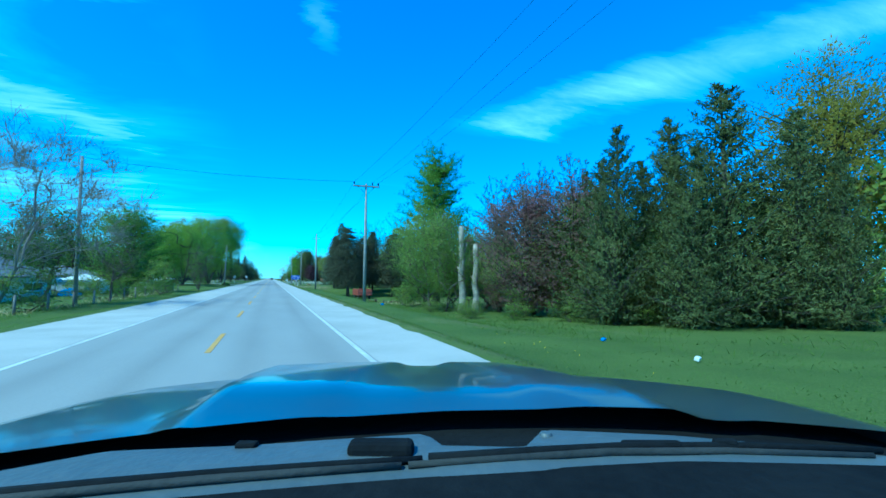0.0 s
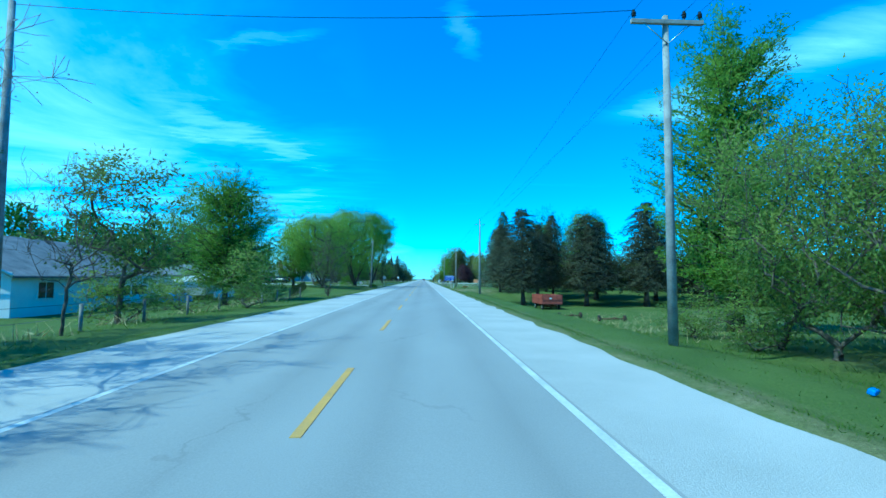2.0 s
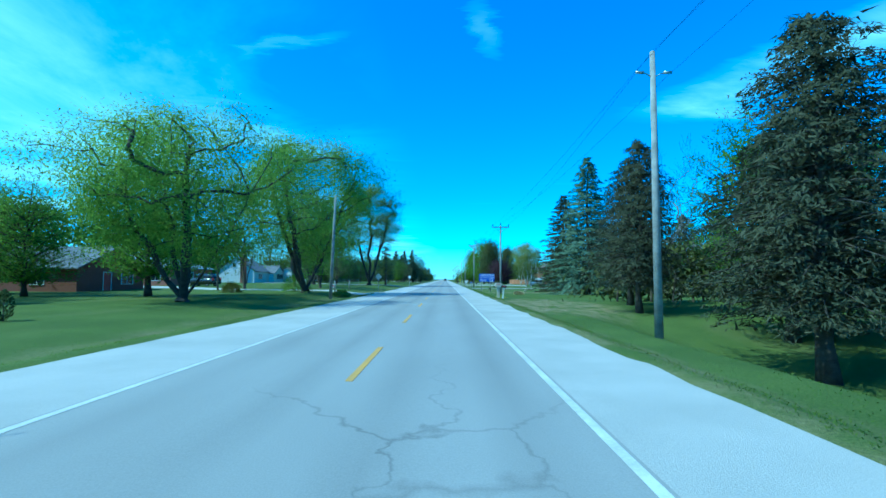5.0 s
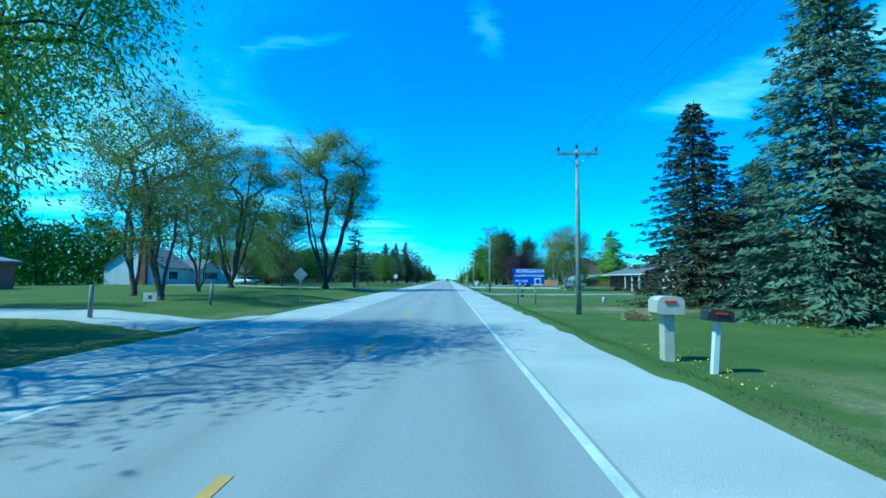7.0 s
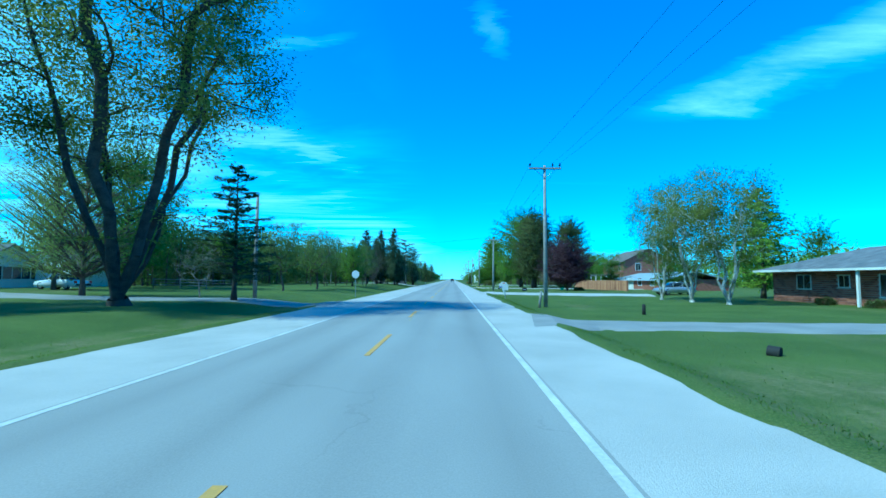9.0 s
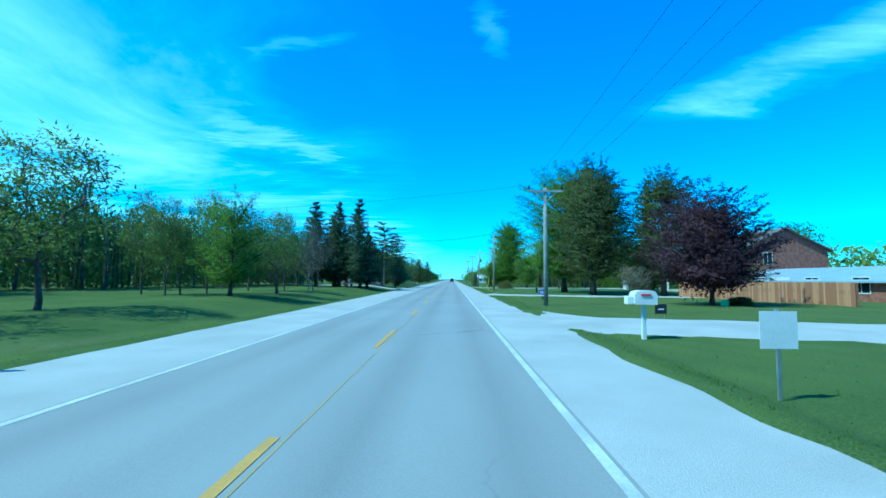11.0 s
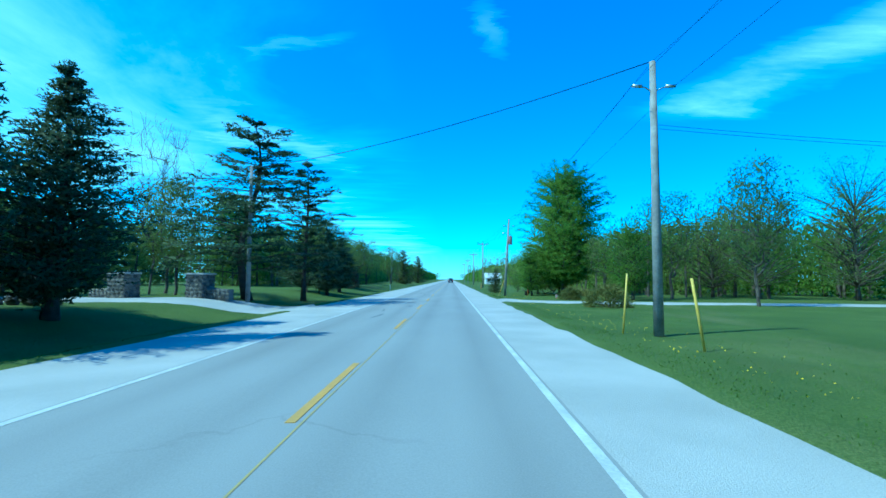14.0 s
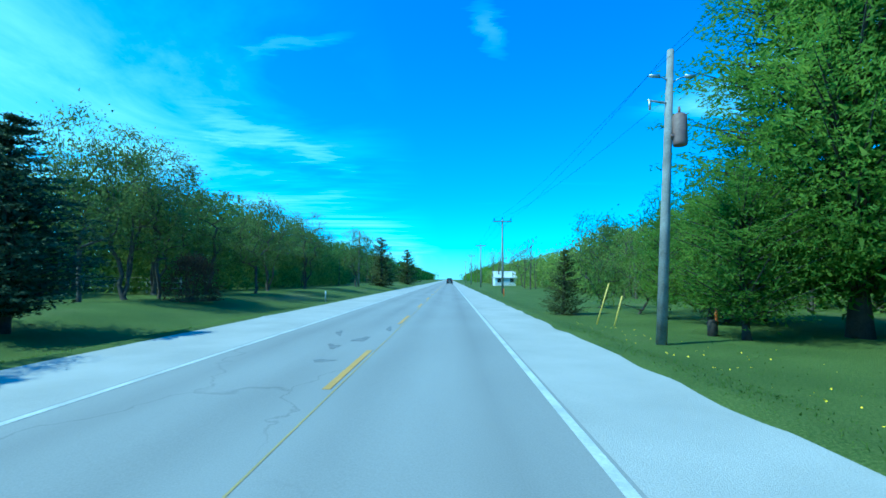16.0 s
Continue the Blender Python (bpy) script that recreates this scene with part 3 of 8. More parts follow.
for k, (x, y, wide, long, turn) in enumerate(((-0.7, 290.9, 0.5, 0.35, 0), (-1.0, 292.9, 0.3, 0.9, 20), (-0.55, 294.2, 0.4, 1.2, -10), (-0.15, 296.8, 0.22, 1.6, 5), (-1.5, 295.6, 0.2, 1.5, 12), (-0.6, 271.5, 0.3, 1.4, 0), (-1.4, 264.3, 0.22, 2.4, -4), (-2.0, 59.3, 0.14, 2.2, 14), (1.5, 120.8, 0.1, 1.4, -18), (-1.7, 268.0, 0.16, 1.8, 6))):
    tar_patch(x, y, wide, long, k + 1, turn)


def drive(name, points, width, material, label, flare=2.5):
    """A drive from the shoulder outwards over the ground, its mouth flared."""
    bm = bmesh.new()
    pts = []
    for (xa, ya), (xb, yb) in zip(points, points[1:]):
        k = max(2, int(math.hypot(xb - xa, yb - ya) / 0.8))
        pts += [(xa + (xb - xa) * i / k, ya + (yb - ya) * i / k) for i in range(k)]
    pts.append(points[-1])
    rows = []
    for i, (x, y) in enumerate(pts):
        a, b = pts[max(i - 1, 0)], pts[min(i + 1, len(pts) - 1)]
        d = Vector((b[0] - a[0], b[1] - a[1])).normalized()
        s = Vector((-d.y, d.x))
        w = width / 2 + flare * max(0, 1 - (abs(x) - 5.0) / 3.2) ** 2 + 0.12 * math.sin(i * 1.7)
        row = []
        for u in (-1.35, -1, -0.6, -0.2, 0.2, 0.6, 1, 1.35):
            px, py = x + s.x * w * u, y + s.y * w * u
            px = math.copysign(max(abs(px), 3.4), px)
            lift = -0.1 if abs(u) > 1 else 0.006 + (0.025 + 0.03 * (1 - u * u)) * min(1, max(0, (abs(px) - 5.4) / 2))
            e = float(smooth_step(5.5, 7.2, px) if px > 0 else smooth_step(6.2, 7.9, -px))
            row.append(bm.verts.new((px, py, -0.052 * (1 - e) + zat(px, py) * e + lift)))
        rows.append(row)
    for a, b in zip(rows, rows[1:]):
        for k in range(7):
            bm.faces.new((a[k], a[k + 1], b[k + 1], b[k]))
    bmesh.ops.recalc_face_normals(bm, faces=bm.faces)
    return tagged(mesh_ob(name, bm, material), label, "driveway", kind="structure")


PAVED = surf("old_paved_drive", (0.2, 0.2, 0.2), (0.3, 0.295, 0.285), 0.6, 0.9, 0.15, 26)
drive("driveway", [(5.3, 170.5), (12, 169.5), (26, 167.5), (29, 167.6)], 3.6, PAVED, "grey paved house drive", 2.5)
drive("driveway", [(5.2, 207.0), (12, 205.5), (24, 202.5)], 5.0, GRAVEL, "wide pale concrete drive", 4.0)
drive("driveway", [(5.2, 239.0), (12, 236.5), (24, 233), (36, 230)], 2.9, GRAVEL, "pale gravel house drive", 3.0)
drive("driveway", [(5.2, 281.5), (11, 278.5), (22, 276), (40, 273)], 2.9, GRAVEL, "pale gravel drive between lawns", 3.0)
drive("driveway", [(-6.0, 128.0), (-12, 128.0), (-26, 130), (-48, 140)], 3.6, GRAVEL, "shaded gravel house drive", 2.5)
drive("driveway", [(-6.0, 181.0), (-12, 180.5), (-24, 179.5), (-40, 182)], 4.0, PAVED, "shaded grey house drive", 2.5)
drive("driveway", [(-6.0, 270.5), (-12, 268.5), (-24, 266), (-50, 262)], 4.5, GRAVEL, "gravel park entrance drive", 4.5)

# ---- trees ----


def cards(name, pos, direc, length, width, rng, flat=0.0, sides=4, out=None):
    """Many small leaf blades: each a folded diamond (or a tapered triangle) at pos, pointing along direc."""
    n = len(pos)
    d = direc / (np.linalg.norm(direc, axis=1, keepdims=True) + 1e-9)
    r = rng.normal(size=(n, 3))
    r[:, 2] *= 1 - flat
    s = np.cross(d, r + 1e-6)
    s /= np.linalg.norm(s, axis=1, keepdims=True) + 1e-9
    nrm = np.cross(s, d)
    if out is not None:
        o = out / (np.linalg.norm(out, axis=1, keepdims=True) + 1e-9)
        flip = np.where(np.sum(nrm * o, axis=1, keepdims=True) < 0, -1.0, 1.0)
        s, nrm = s * flip, nrm * flip
    L, W = np.asarray(length).reshape(-1, 1), np.asarray(width).reshape(-1, 1)
    v = np.empty((n, sides, 3))
    if sides == 4:
        v[:, 0] = pos - d * L * 0.5
        v[:, 1] = pos + s * W * 0.5 + nrm * W * 0.18
        v[:, 2] = pos + d * L * 0.5
        v[:, 3] = pos - s * W * 0.5 + nrm * W * 0.18
    else:
        v[:, 0] = pos - d * L * 0.5 + s * W * 0.5
        v[:, 1] = pos + d * L * 0.5
        v[:, 2] = pos - d * L * 0.4 - s * W * 0.5
    me = bpy.data.meshes.new(name)
    me.vertices.add(sides * n), me.loops.add(sides * n), me.polygons.add(n)
    me.vertices.foreach_set("co", v.reshape(-1))
    me.loops.foreach_set("vertex_index", np.arange(sides * n))
    me.polygons.foreach_set("loop_start", np.arange(0, sides * n, sides))
    me.update(calc_edges=True)
    if out is not None:
        # leaves of one bough shade together, as a mass
        vn = o * 0.85 + nrm * 0.42 + np.array([0, 0, 0.12])
        vn /= np.linalg.norm(vn, axis=1, keepdims=True)
        me.polygons.foreach_set("use_smooth", np.ones(n, bool))
        me.normals_split_custom_set_from_vertices(np.repeat(vn, sides, axis=0))
    return me


def skeleton(tips, trunk_top, lean, rng, bend=0.25, stems=1, fan=0.0):
    """Branches that grow from a trunk to the tips, each from the nearest branch. Gives nodes, parents, loads."""
    nodes, parent = [np.zeros(3)], [-1]
    for k in range(1, 6):
        nodes.append(np.array([lean[0] * k / 5, lean[1] * k / 5, trunk_top * k / 5]) + rng.normal(size=3) * [0.06, 0.06, 0])
        parent.append(len(nodes) - 2)
    for k in range(stems if stems > 1 else 0):
        a, j = k * math.tau / stems + rng.normal() * 0.25, 1
        high = trunk_top * rng.uniform(5.0, 7.5)
        for q in range(1, 8):
            f = q / 7
            nodes.append(np.array([math.cos(a) * fan * f ** 0.8, math.sin(a) * fan * f ** 0.8, trunk_top * 0.25 + high * f]) + rng.normal(size=3) * 0.12)
            parent.append(j)
            j = len(nodes) - 1
    order = np.argsort(np.linalg.norm(tips - nodes[-1], axis=1))
    ends = []
    for i in order:
        t = tips[i]
        a = np.array(nodes)
        dist = np.linalg.norm(a - t, axis=1) + 1.2 * np.maximum(0, a[:, 2] - t[2] + 0.3)
        dist[:3] += 50
        j = int(np.argmin(dist))
        start = a[j]
        steps = max(2, int(np.linalg.norm(t - start) / 0.8))
        for q in range(1, steps + 1):
            f = q / steps
            p = start + (t - start) * f
            p = p + np.array([0, 0, 1.0]) * bend * np.linalg.norm(t - start) * 0.5 * math.sin(math.pi * f) * (0.4 if q < steps else 0) + rng.normal(size=3) * 0.07 * (q < steps)
            parent.append(j)
            nodes.append(p)
            j = len(nodes) - 1
        ends.append(j)
    load = np.zeros(len(nodes))
    for e in ends:
        while e >= 0:
            load[e] += 1
            e = parent[e]
    return np.array(nodes), parent, load, ends


def wood(nodes, parent, load, r_tip, power, sides_big=7, root=1.25):
    bm = bmesh.new()
    rad = r_tip * np.maximum(load, 1) ** power
    for i, p in enumerate(parent):
        if p < 0:
            continue
        big = rad[i] > r_tip * 4
        ra = rad[p] if load[p] < load[i] * 2.2 else rad[i] * 1.15
        ra = ra * (root if p == 0 else 1)
        tube(bm, [nodes[p], nodes[i]], [ra, rad[i]], sides_big if big else 3, caps=False)
    return bm


def ellipsoid_tips(rng, n, h, w, low, top_heavy=1.0, squeeze=0.0, shell=0.5):
    out = []
    while len(out) < n:
        u = rng.normal(size=3)
        u /= np.linalg.norm(u)
        r = shell + (1 - shell) * rng.random() ** 0.6
        lump = 1 + 0.18 * math.sin(3 * math.atan2(u[1], u[0]) + 4 * u[2] + len(out) % 3) + rng.normal() * 0.06
        z = (u[2] * r * 0.5 + 0.5)
        wz = 1.0 - squeeze * z
        p = np.array([u[0] * r * w / 2 * lump * wz, u[1] * r * w / 2 * lump * wz, low + (h - low) * (z ** (1 / top_heavy))])
        if p[2] < h:
            out.append(p)
    return np.array(out)


def clumps(rng, centres, per, radius, h_flat=0.7):
    c = np.repeat(centres, per, axis=0)
    off = rng.normal(size=c.shape) * radius
    off[:, 2] *= h_flat
    return c + off, off


PROTO = {}


def finish(kind, rng_seed, trunk_bm, bark, crown_mesh, leaf, extra=None):
    root = empty("tree")
    part("trunk", trunk_bm, bark, root)
    if crown_mesh is not None:
        mesh_ob("crown", crown_mesh, leaf, root)
    PROTO.setdefault(kind, []).append(root)
    return root


def broadleaf(kind, seed, h, w, low, tips, per, leaf, bark, size=0.3, radius=0.5, trunk=0.33, squeeze=0.0, r_tip=0.02, power=0.5, shell=0.5, hang=0.0, stems=1, fan=0.0, extra_twigs=0, top_heavy=1.0):
    rng = np.random.default_rng(seed)
    pts = ellipsoid_tips(rng, tips, h, w, low, top_heavy, squeeze, shell)
    nodes, parent, load, ends = skeleton(pts, h * trunk, rng.normal(size=2) * 0.25, rng, stems=stems, fan=fan)
    if extra_twigs:
        nodes, parent, load = list(nodes), list(parent), list(load)
        n0 = len(nodes)
        for _ in range(extra_twigs):
            j = int(rng.integers(8, n0))
            d = rng.normal(size=3) * 0.5 + (nodes[j] - np.array([0, 0, h * 0.35])) / h * 0.8 + np.array([0, 0, 0.35])
            d = d / np.linalg.norm(d) * rng.uniform(0.45, 1.1)
            mid = nodes[j] + d * 0.5 + rng.normal(size=3) * 0.06
            nodes += [mid, nodes[j] + d]
            parent += [j, len(nodes) - 2]
            load += [0.4, 0.2]
        nodes, load = np.array(nodes), np.array(load)
    bm = wood(nodes, parent, load, r_tip, power)
    mesh = None
    if per:
        src = nodes[np.array(ends)]
        more = nodes[rng.integers(8, len(nodes), size=len(src) // 2)]
        pos, off = clumps(rng, np.concatenate([src, more]), per, radius)
        pos[:, 2] = np.maximum(pos[:, 2], low * 0.6)
        d = off + rng.normal(size=off.shape) * radius * 0.8 + np.array([0, 0, -0.15 - hang])
        if hang:
            drop = rng.random(len(pos)) ** 2 * hang * 3.0
            pos[:, 2] = np.maximum(pos[:, 2] - drop, h * 0.12)
        n = len(pos)
        mid = np.array([0, 0, low + (h - low) * 0.4])
        out = off / radius * 0.5 + (pos - mid) / np.array([w / 2, w / 2, (h - low) / 2]) * 0.9
        mesh = cards("crown", pos, d, rng.uniform(0.7, 1.4, n) * size, rng.uniform(0.6, 1.1, n) * size * (0.5 if hang else 0.6), rng, sides=3 if kind in ("sparse", "thicket", "shrub", "crab", "bare", "barem", "willow", "sparsebig", "tallmaple", "birch", "gold") else 4, out=out)
    return finish(kind, seed, bm, bark, mesh, leaf)


def conifer(kind, seed, h, w, whorls, per_whorl, cards_per, leaf, bark, low=0.06, droop=0.35, gap=0.0, size=0.42, curve=0.85, ragged=0.2, upturn=0.25):
    rng = np.random.default_rng(seed)
    bm = bmesh.new()
    sway = rng.normal(size=2) * 0.12
    tube(bm, [(sway[0] * math.sin(k), sway[1] * math.sin(k * 1.3), h * k / 8) for k in range(9)], [h * 0.017 * (1 - k / 8.4) + 0.012 for k in range(9)], 7)
    P, D = [], []
    for i in range(whorls):
        f = low + (1 - low) * (i + rng.random() * 0.6) / whorls
        z = f * h
        if rng.random() < gap:
            continue
        reach = w / 2 * (1 - f) ** curve * (0.88 + 0.12 * math.sin(i * 2.1)) + 0.12
        k = max(3, int(per_whorl * (0.5 + 0.5 * (1 - f))))
        turn = rng.random() * math.tau
        for j in range(k):
            if rng.random() < gap * 0.7:
                continue
            a = turn + j * math.tau / k + rng.normal() * 0.2
            r = reach * (1 + rng.normal() * ragged)
            if r < 0.1:
                continue
            tip = np.array([math.cos(a) * r, math.sin(a) * r, z - droop * r * (1.1 - 0.4 * f) + rng.normal() * 0.1])
            base = np.array([0, 0, z])
            mid = (base + tip) / 2 + np.array([0, 0, -0.06 * r])
            tip = tip + np.array([0, 0, upturn * r * 0.35])
            if r > 0.5:
                tube(bm, [base, mid, tip], [0.022 + r * 0.006, 0.014, 0.006], 3, caps=False)
            n = max(4, int(cards_per * (0.35 + r / (w / 2))))
            t = rng.random(n) ** 0.7
            t = 0.18 + 0.82 * t
            p = (1 - t)[:, None] ** 2 * base + (2 * t * (1 - t))[:, None] * mid + (t ** 2)[:, None] * tip
            side = np.array([-math.sin(a), math.cos(a), 0])
            sd = rng.normal(size=n)
            spread = 0.16 * r * (1.15 - t) + 0.08
            p = p + side * (sd * spread)[:, None] + np.array([0, 0, -1.0]) * (np.abs(rng.normal(size=n)) * 0.1)[:, None]
            d = (tip - base) / r * 0.8 + side * sd[:, None] * 0.7 + np.array([0, 0, -0.35]) * rng.random((n, 1)) + rng.normal(size=(n, 3)) * 0.25
            P.append(p), D.append(d)
    P, D = np.concatenate(P), np.concatenate(D)
    n = len(P)
    mesh = cards("crown", P, D, rng.uniform(0.7, 1.3, n) * size, rng.uniform(0.7, 1.2, n) * size * 0.38, rng, sides=3, out=P * [1, 1, 0] / (w / 2) + D * 0.25 + [0, 0, 0.45])
    return finish(kind, seed, bm, bark, mesh, leaf)


def boughs(kind, seed, h, w, shape, n, leaf, bark, low=0.12, rise=0.5, size=0.16, shoots=7, per=20, reach=0.34, ragged=0.12, arch=0.1, droop=0.1, fill=40, lift=0.6, girth=0.019, slim=0.42, crotch=0.96, puff=0.0):
    """A full tree: limbs from the trunk to a given outline, each with side shoots clad in leaves or needles."""
    rng = np.random.default_rng(seed)
    zs, rs = zip(*shape)
    probe = np.linspace(low, 1.0, 200)
    load = np.cumsum(np.interp(probe, zs, rs) + 0.12)
    f = np.interp((np.arange(n) + rng.random(n)) / n * load[-1], load, probe)
    az = np.arange(n) * 2.39996 + rng.normal(size=n) * 0.35
    lobe = 1 + 0.1 * np.sin(az * 3 + seed + f * 5) + 0.07 * np.sin(az * 5 - f * 13 + seed)
    L = np.maximum(0.2, np.interp(f, zs, rs) * w / 2 * lobe * np.minimum(1 + rng.normal(size=n) * ragged, 1.0 + 0.45 * ragged) * np.where(rng.random(n) < 0.35, rng.uniform(0.5, 0.8, n), 0.9))
    sway = rng.normal(size=2) * 0.15
    ax = lambda z: np.stack([sway[0] * np.sin(z * 0.45), sway[1] * np.sin(z * 0.38 + 1), z], -1)
    tip = ax(f * h) + np.stack([np.cos(az) * L, np.sin(az) * L, rng.normal(size=n) * 0.12], -1)
    base = ax(np.clip(f * h - rise * L * rng.uniform(0.75, 1.25, n), h * low * 0.7, h * crotch))
    mid = (base + tip) / 2 + np.array([0, 0, 1.0]) * (arch * L)[:, None]
    bm = bmesh.new()
    tube(bm, [tuple(ax(np.array(h * min(0.97, crotch + 0.06) * k / 9.0))) for k in range(10)], [h * girth * (1.35 if k == 0 else 1 - k / 9.6) + 0.012 for k in range(10)], 9)
    for i in range(n):
        if L[i] > 0.45:
            tube(bm, [base[i], mid[i] * 0.95 + base[i] * 0.05, tip[i]], [0.022 + L[i] * 0.011, 0.014 + L[i] * 0.006, 0.006], 4, caps=False)
    # side shoots, left and right in turn, longest near the middle of the limb
    k = shoots
    t = np.tile(np.linspace(0.3, 1.0, k), (n, 1)) + rng.normal(size=(n, k)) * 0.03
    t = np.clip(t, 0.2, 1.0)[..., None]
    B, M, T = base[:, None], mid[:, None], tip[:, None]
    start = (1 - t) ** 2 * B + 2 * t * (1 - t) * M + t ** 2 * T
    along = 2 * (1 - t) * (M - B) + 2 * t * (T - M)
    along /= np.linalg.norm(along, axis=2, keepdims=True) + 1e-9
    side = np.stack([-np.sin(az), np.cos(az), np.zeros(n)], -1)[:, None] * np.where(np.arange(k) % 2, 1.0, -1.0)[None, :, None]
    lead = (np.arange(k) == k - 1)[None, :, None]
    d = along * 0.7 + side * np.where(lead, 0.0, 0.8) + rng.normal(size=(n, k, 3)) * 0.2 + np.array([0, 0, -droop])
    d /= np.linalg.norm(d, axis=2, keepdims=True)
    sl = L[:, None] * reach * (1.3 - 0.85 * t[..., 0]) * rng.uniform(0.7, 1.25, (n, k)) + 0.25
    q = rng.random((n, k, per)) ** 0.8
    pos = start[:, :, None] + d[:, :, None] * (q * sl[..., None])[..., None] + rng.normal(size=(n, k, per, 3)) * (size * 0.45 + puff) * np.array([1, 1, 0.6])
    dr = d[:, :, None] + rng.normal(size=(n, k, per, 3)) * 0.45
    rad = np.stack([np.cos(az), np.sin(az), np.zeros(n)], -1)[:, None, None]
    out = rad * 0.6 + d[:, :, None] * 0.3 + np.array([0, 0, lift]) + rng.normal(size=(n, k, per, 3)) * 0.22
    pos, dr, out = pos.reshape(-1, 3), dr.reshape(-1, 3), out.reshape(-1, 3)
    sz = np.full(len(pos), size)
    if fill:
        # shaded inner leaves close to the limbs
        u = rng.uniform(0.15, 0.7, (n, fill, 1))
        inner = (1 - u) ** 2 * B + 2 * u * (1 - u) * M + u ** 2 * T + rng.normal(size=(n, fill, 3)) * (0.1 * L[:, None, None] + 0.08)
        pos = np.concatenate([pos, inner.reshape(-1, 3)])
        dr = np.concatenate([dr, rng.normal(size=(n * fill, 3))])
        out = np.concatenate([out, (rad[:, 0] * 0.7 + np.array([0, 0, 0.3]) + rng.normal(size=(n, fill, 3)) * 0.3).reshape(-1, 3)])
        sz = np.concatenate([sz, np.full(n * fill, size * 1.7)])
    m = len(pos)
    mesh = cards("crown", pos, dr, rng.uniform(0.7, 1.35, m) * sz, rng.uniform(0.7, 1.2, m) * sz * slim, rng, sides=3, out=out)
    return finish(kind, seed, bm, bark, mesh, leaf)


OVAL = ((0.1, 0.45), (0.22, 0.82), (0.4, 1.0), (0.6, 0.95), (0.8, 0.78), (0.93, 0.52), (1.0, 0.2))
ROUND = ((0.1, 0.5), (0.25, 0.85), (0.45, 1.0), (0.65, 0.98), (0.82, 0.8), (0.94, 0.5), (1.0, 0.2))
SPIRE = ((0.04, 0.75), (0.18, 1.0), (0.4, 0.84), (0.6, 0.64), (0.78, 0.42), (0.92, 0.2), (1.0, 0.04))
BLUNT = ((0.14, 0.7), (0.22, 1.0), (0.45, 0.92), (0.65, 0.78), (0.82, 0.56), (0.93, 0.34), (1.0, 0.1))
OPEN = ((0.1, 0.55), (0.22, 1.0), (0.42, 0.86), (0.62, 0.78), (0.8, 0.52), (0.93, 0.34), (1.0, 0.1))
RAGGED = ((0.1, 0.6), (0.2, 0.95), (0.38, 1.0), (0.55, 0.78), (0.7, 0.6), (0.85, 0.36), (0.95, 0.16), (1.0, 0.04))


boughs("gold", 52, 13, 10, ROUND, 130, LEAF["gold"], BARK_DARK, low=0.3, rise=0.45, size=0.19, shoots=8, per=28, reach=0.48, fill=22, ragged=0.16, crotch=0.62, arch=0.06, droop=0.15, lift=0.8, girth=0.014, puff=0.14)
for s in (1, 2, 3):
    boughs("maple", s, 10, 7, ROUND, 84, LEAF["maple"], BARK_DARK, low=0.16, rise=0.65, size=0.17, shoots=6, per=22, reach=0.46, fill=30, ragged=0.13, crotch=0.62, arch=0.04, girth=0.016, puff=0.09)
boughs("bigmaple", 51, 16, 12, ROUND, 260, LEAF["bright"], BARK_DARK, low=0.17, rise=0.6, size=0.185, shoots=8, per=26, crotch=0.66, reach=0.3, fill=38, ragged=0.1, droop=0.2, puff=0.09)
boughs("maple_dense", 30, 15, 11, OVAL, 310, LEAF["bright"], BARK_DARK, low=0.13, rise=0.55, size=0.185, shoots=8, per=28, crotch=0.75, reach=0.3, fill=46, ragged=0.1, droop=0.22, puff=0.06, lift=0.75)
boughs("maple_tall", 32, 20, 9, OVAL, 180, LEAF["bright"], BARK_DARK, low=0.16, rise=0.9, size=0.21, shoots=7, per=28, crotch=0.75, reach=0.36, fill=44, ragged=0.12, puff=0.09)
for s in (38, 39):
    boughs("cedarmaple", s, 16, 9, OVAL, 230, LEAF["cedar"], BARK_DARK, low=0.18, rise=0.5, crotch=0.72, size=0.175, shoots=8, per=20, reach=0.36, fill=40, ragged=0.17, droop=0.2, girth=0.016)
for s in (80, 81):
    boughs("haze", s, 12, 10, ROUND, 110, LEAF["young"], BARK, low=0.14, rise=0.7, size=0.125, shoots=7, per=24, reach=0.42, fill=10, ragged=0.16, crotch=0.62, arch=0.04, girth=0.013, puff=0.16)
for s in (14, 15, 16):
    boughs("cedar", s, 12, 8, SPIRE, 170, LEAF["cedar"], BARK_DARK, low=0.03, rise=0.75, size=0.185, shoots=7, per=16, reach=0.38, fill=26, ragged=0.17, droop=-0.1, slim=0.36)
for s in (61, 62):
    boughs("farcedar", s, 10, 4.6, SPIRE, 70, LEAF["cedar"], BARK_DARK, low=0.03, rise=0.7, size=0.2, shoots=5, per=16, reach=0.4, fill=24, ragged=0.14, droop=-0.05)
for s in (63, 64, 66):
    boughs("spruceb", s, 14, 8, BLUNT, 200, LEAF["spruce_brown"], BARK_DARK, low=0.15, rise=-0.05, size=0.23, shoots=7, per=14, reach=0.34, fill=20, ragged=0.13, arch=0.12, droop=0.4, lift=0.5, slim=0.3)
for s in (20, 21, 22):
    boughs("spruced", s, 14, 7, RAGGED, 190, LEAF["pine"], BARK_DARK, low=0.1, rise=0.35, size=0.215, shoots=7, per=15, reach=0.4, fill=20, ragged=0.26, droop=0.0)
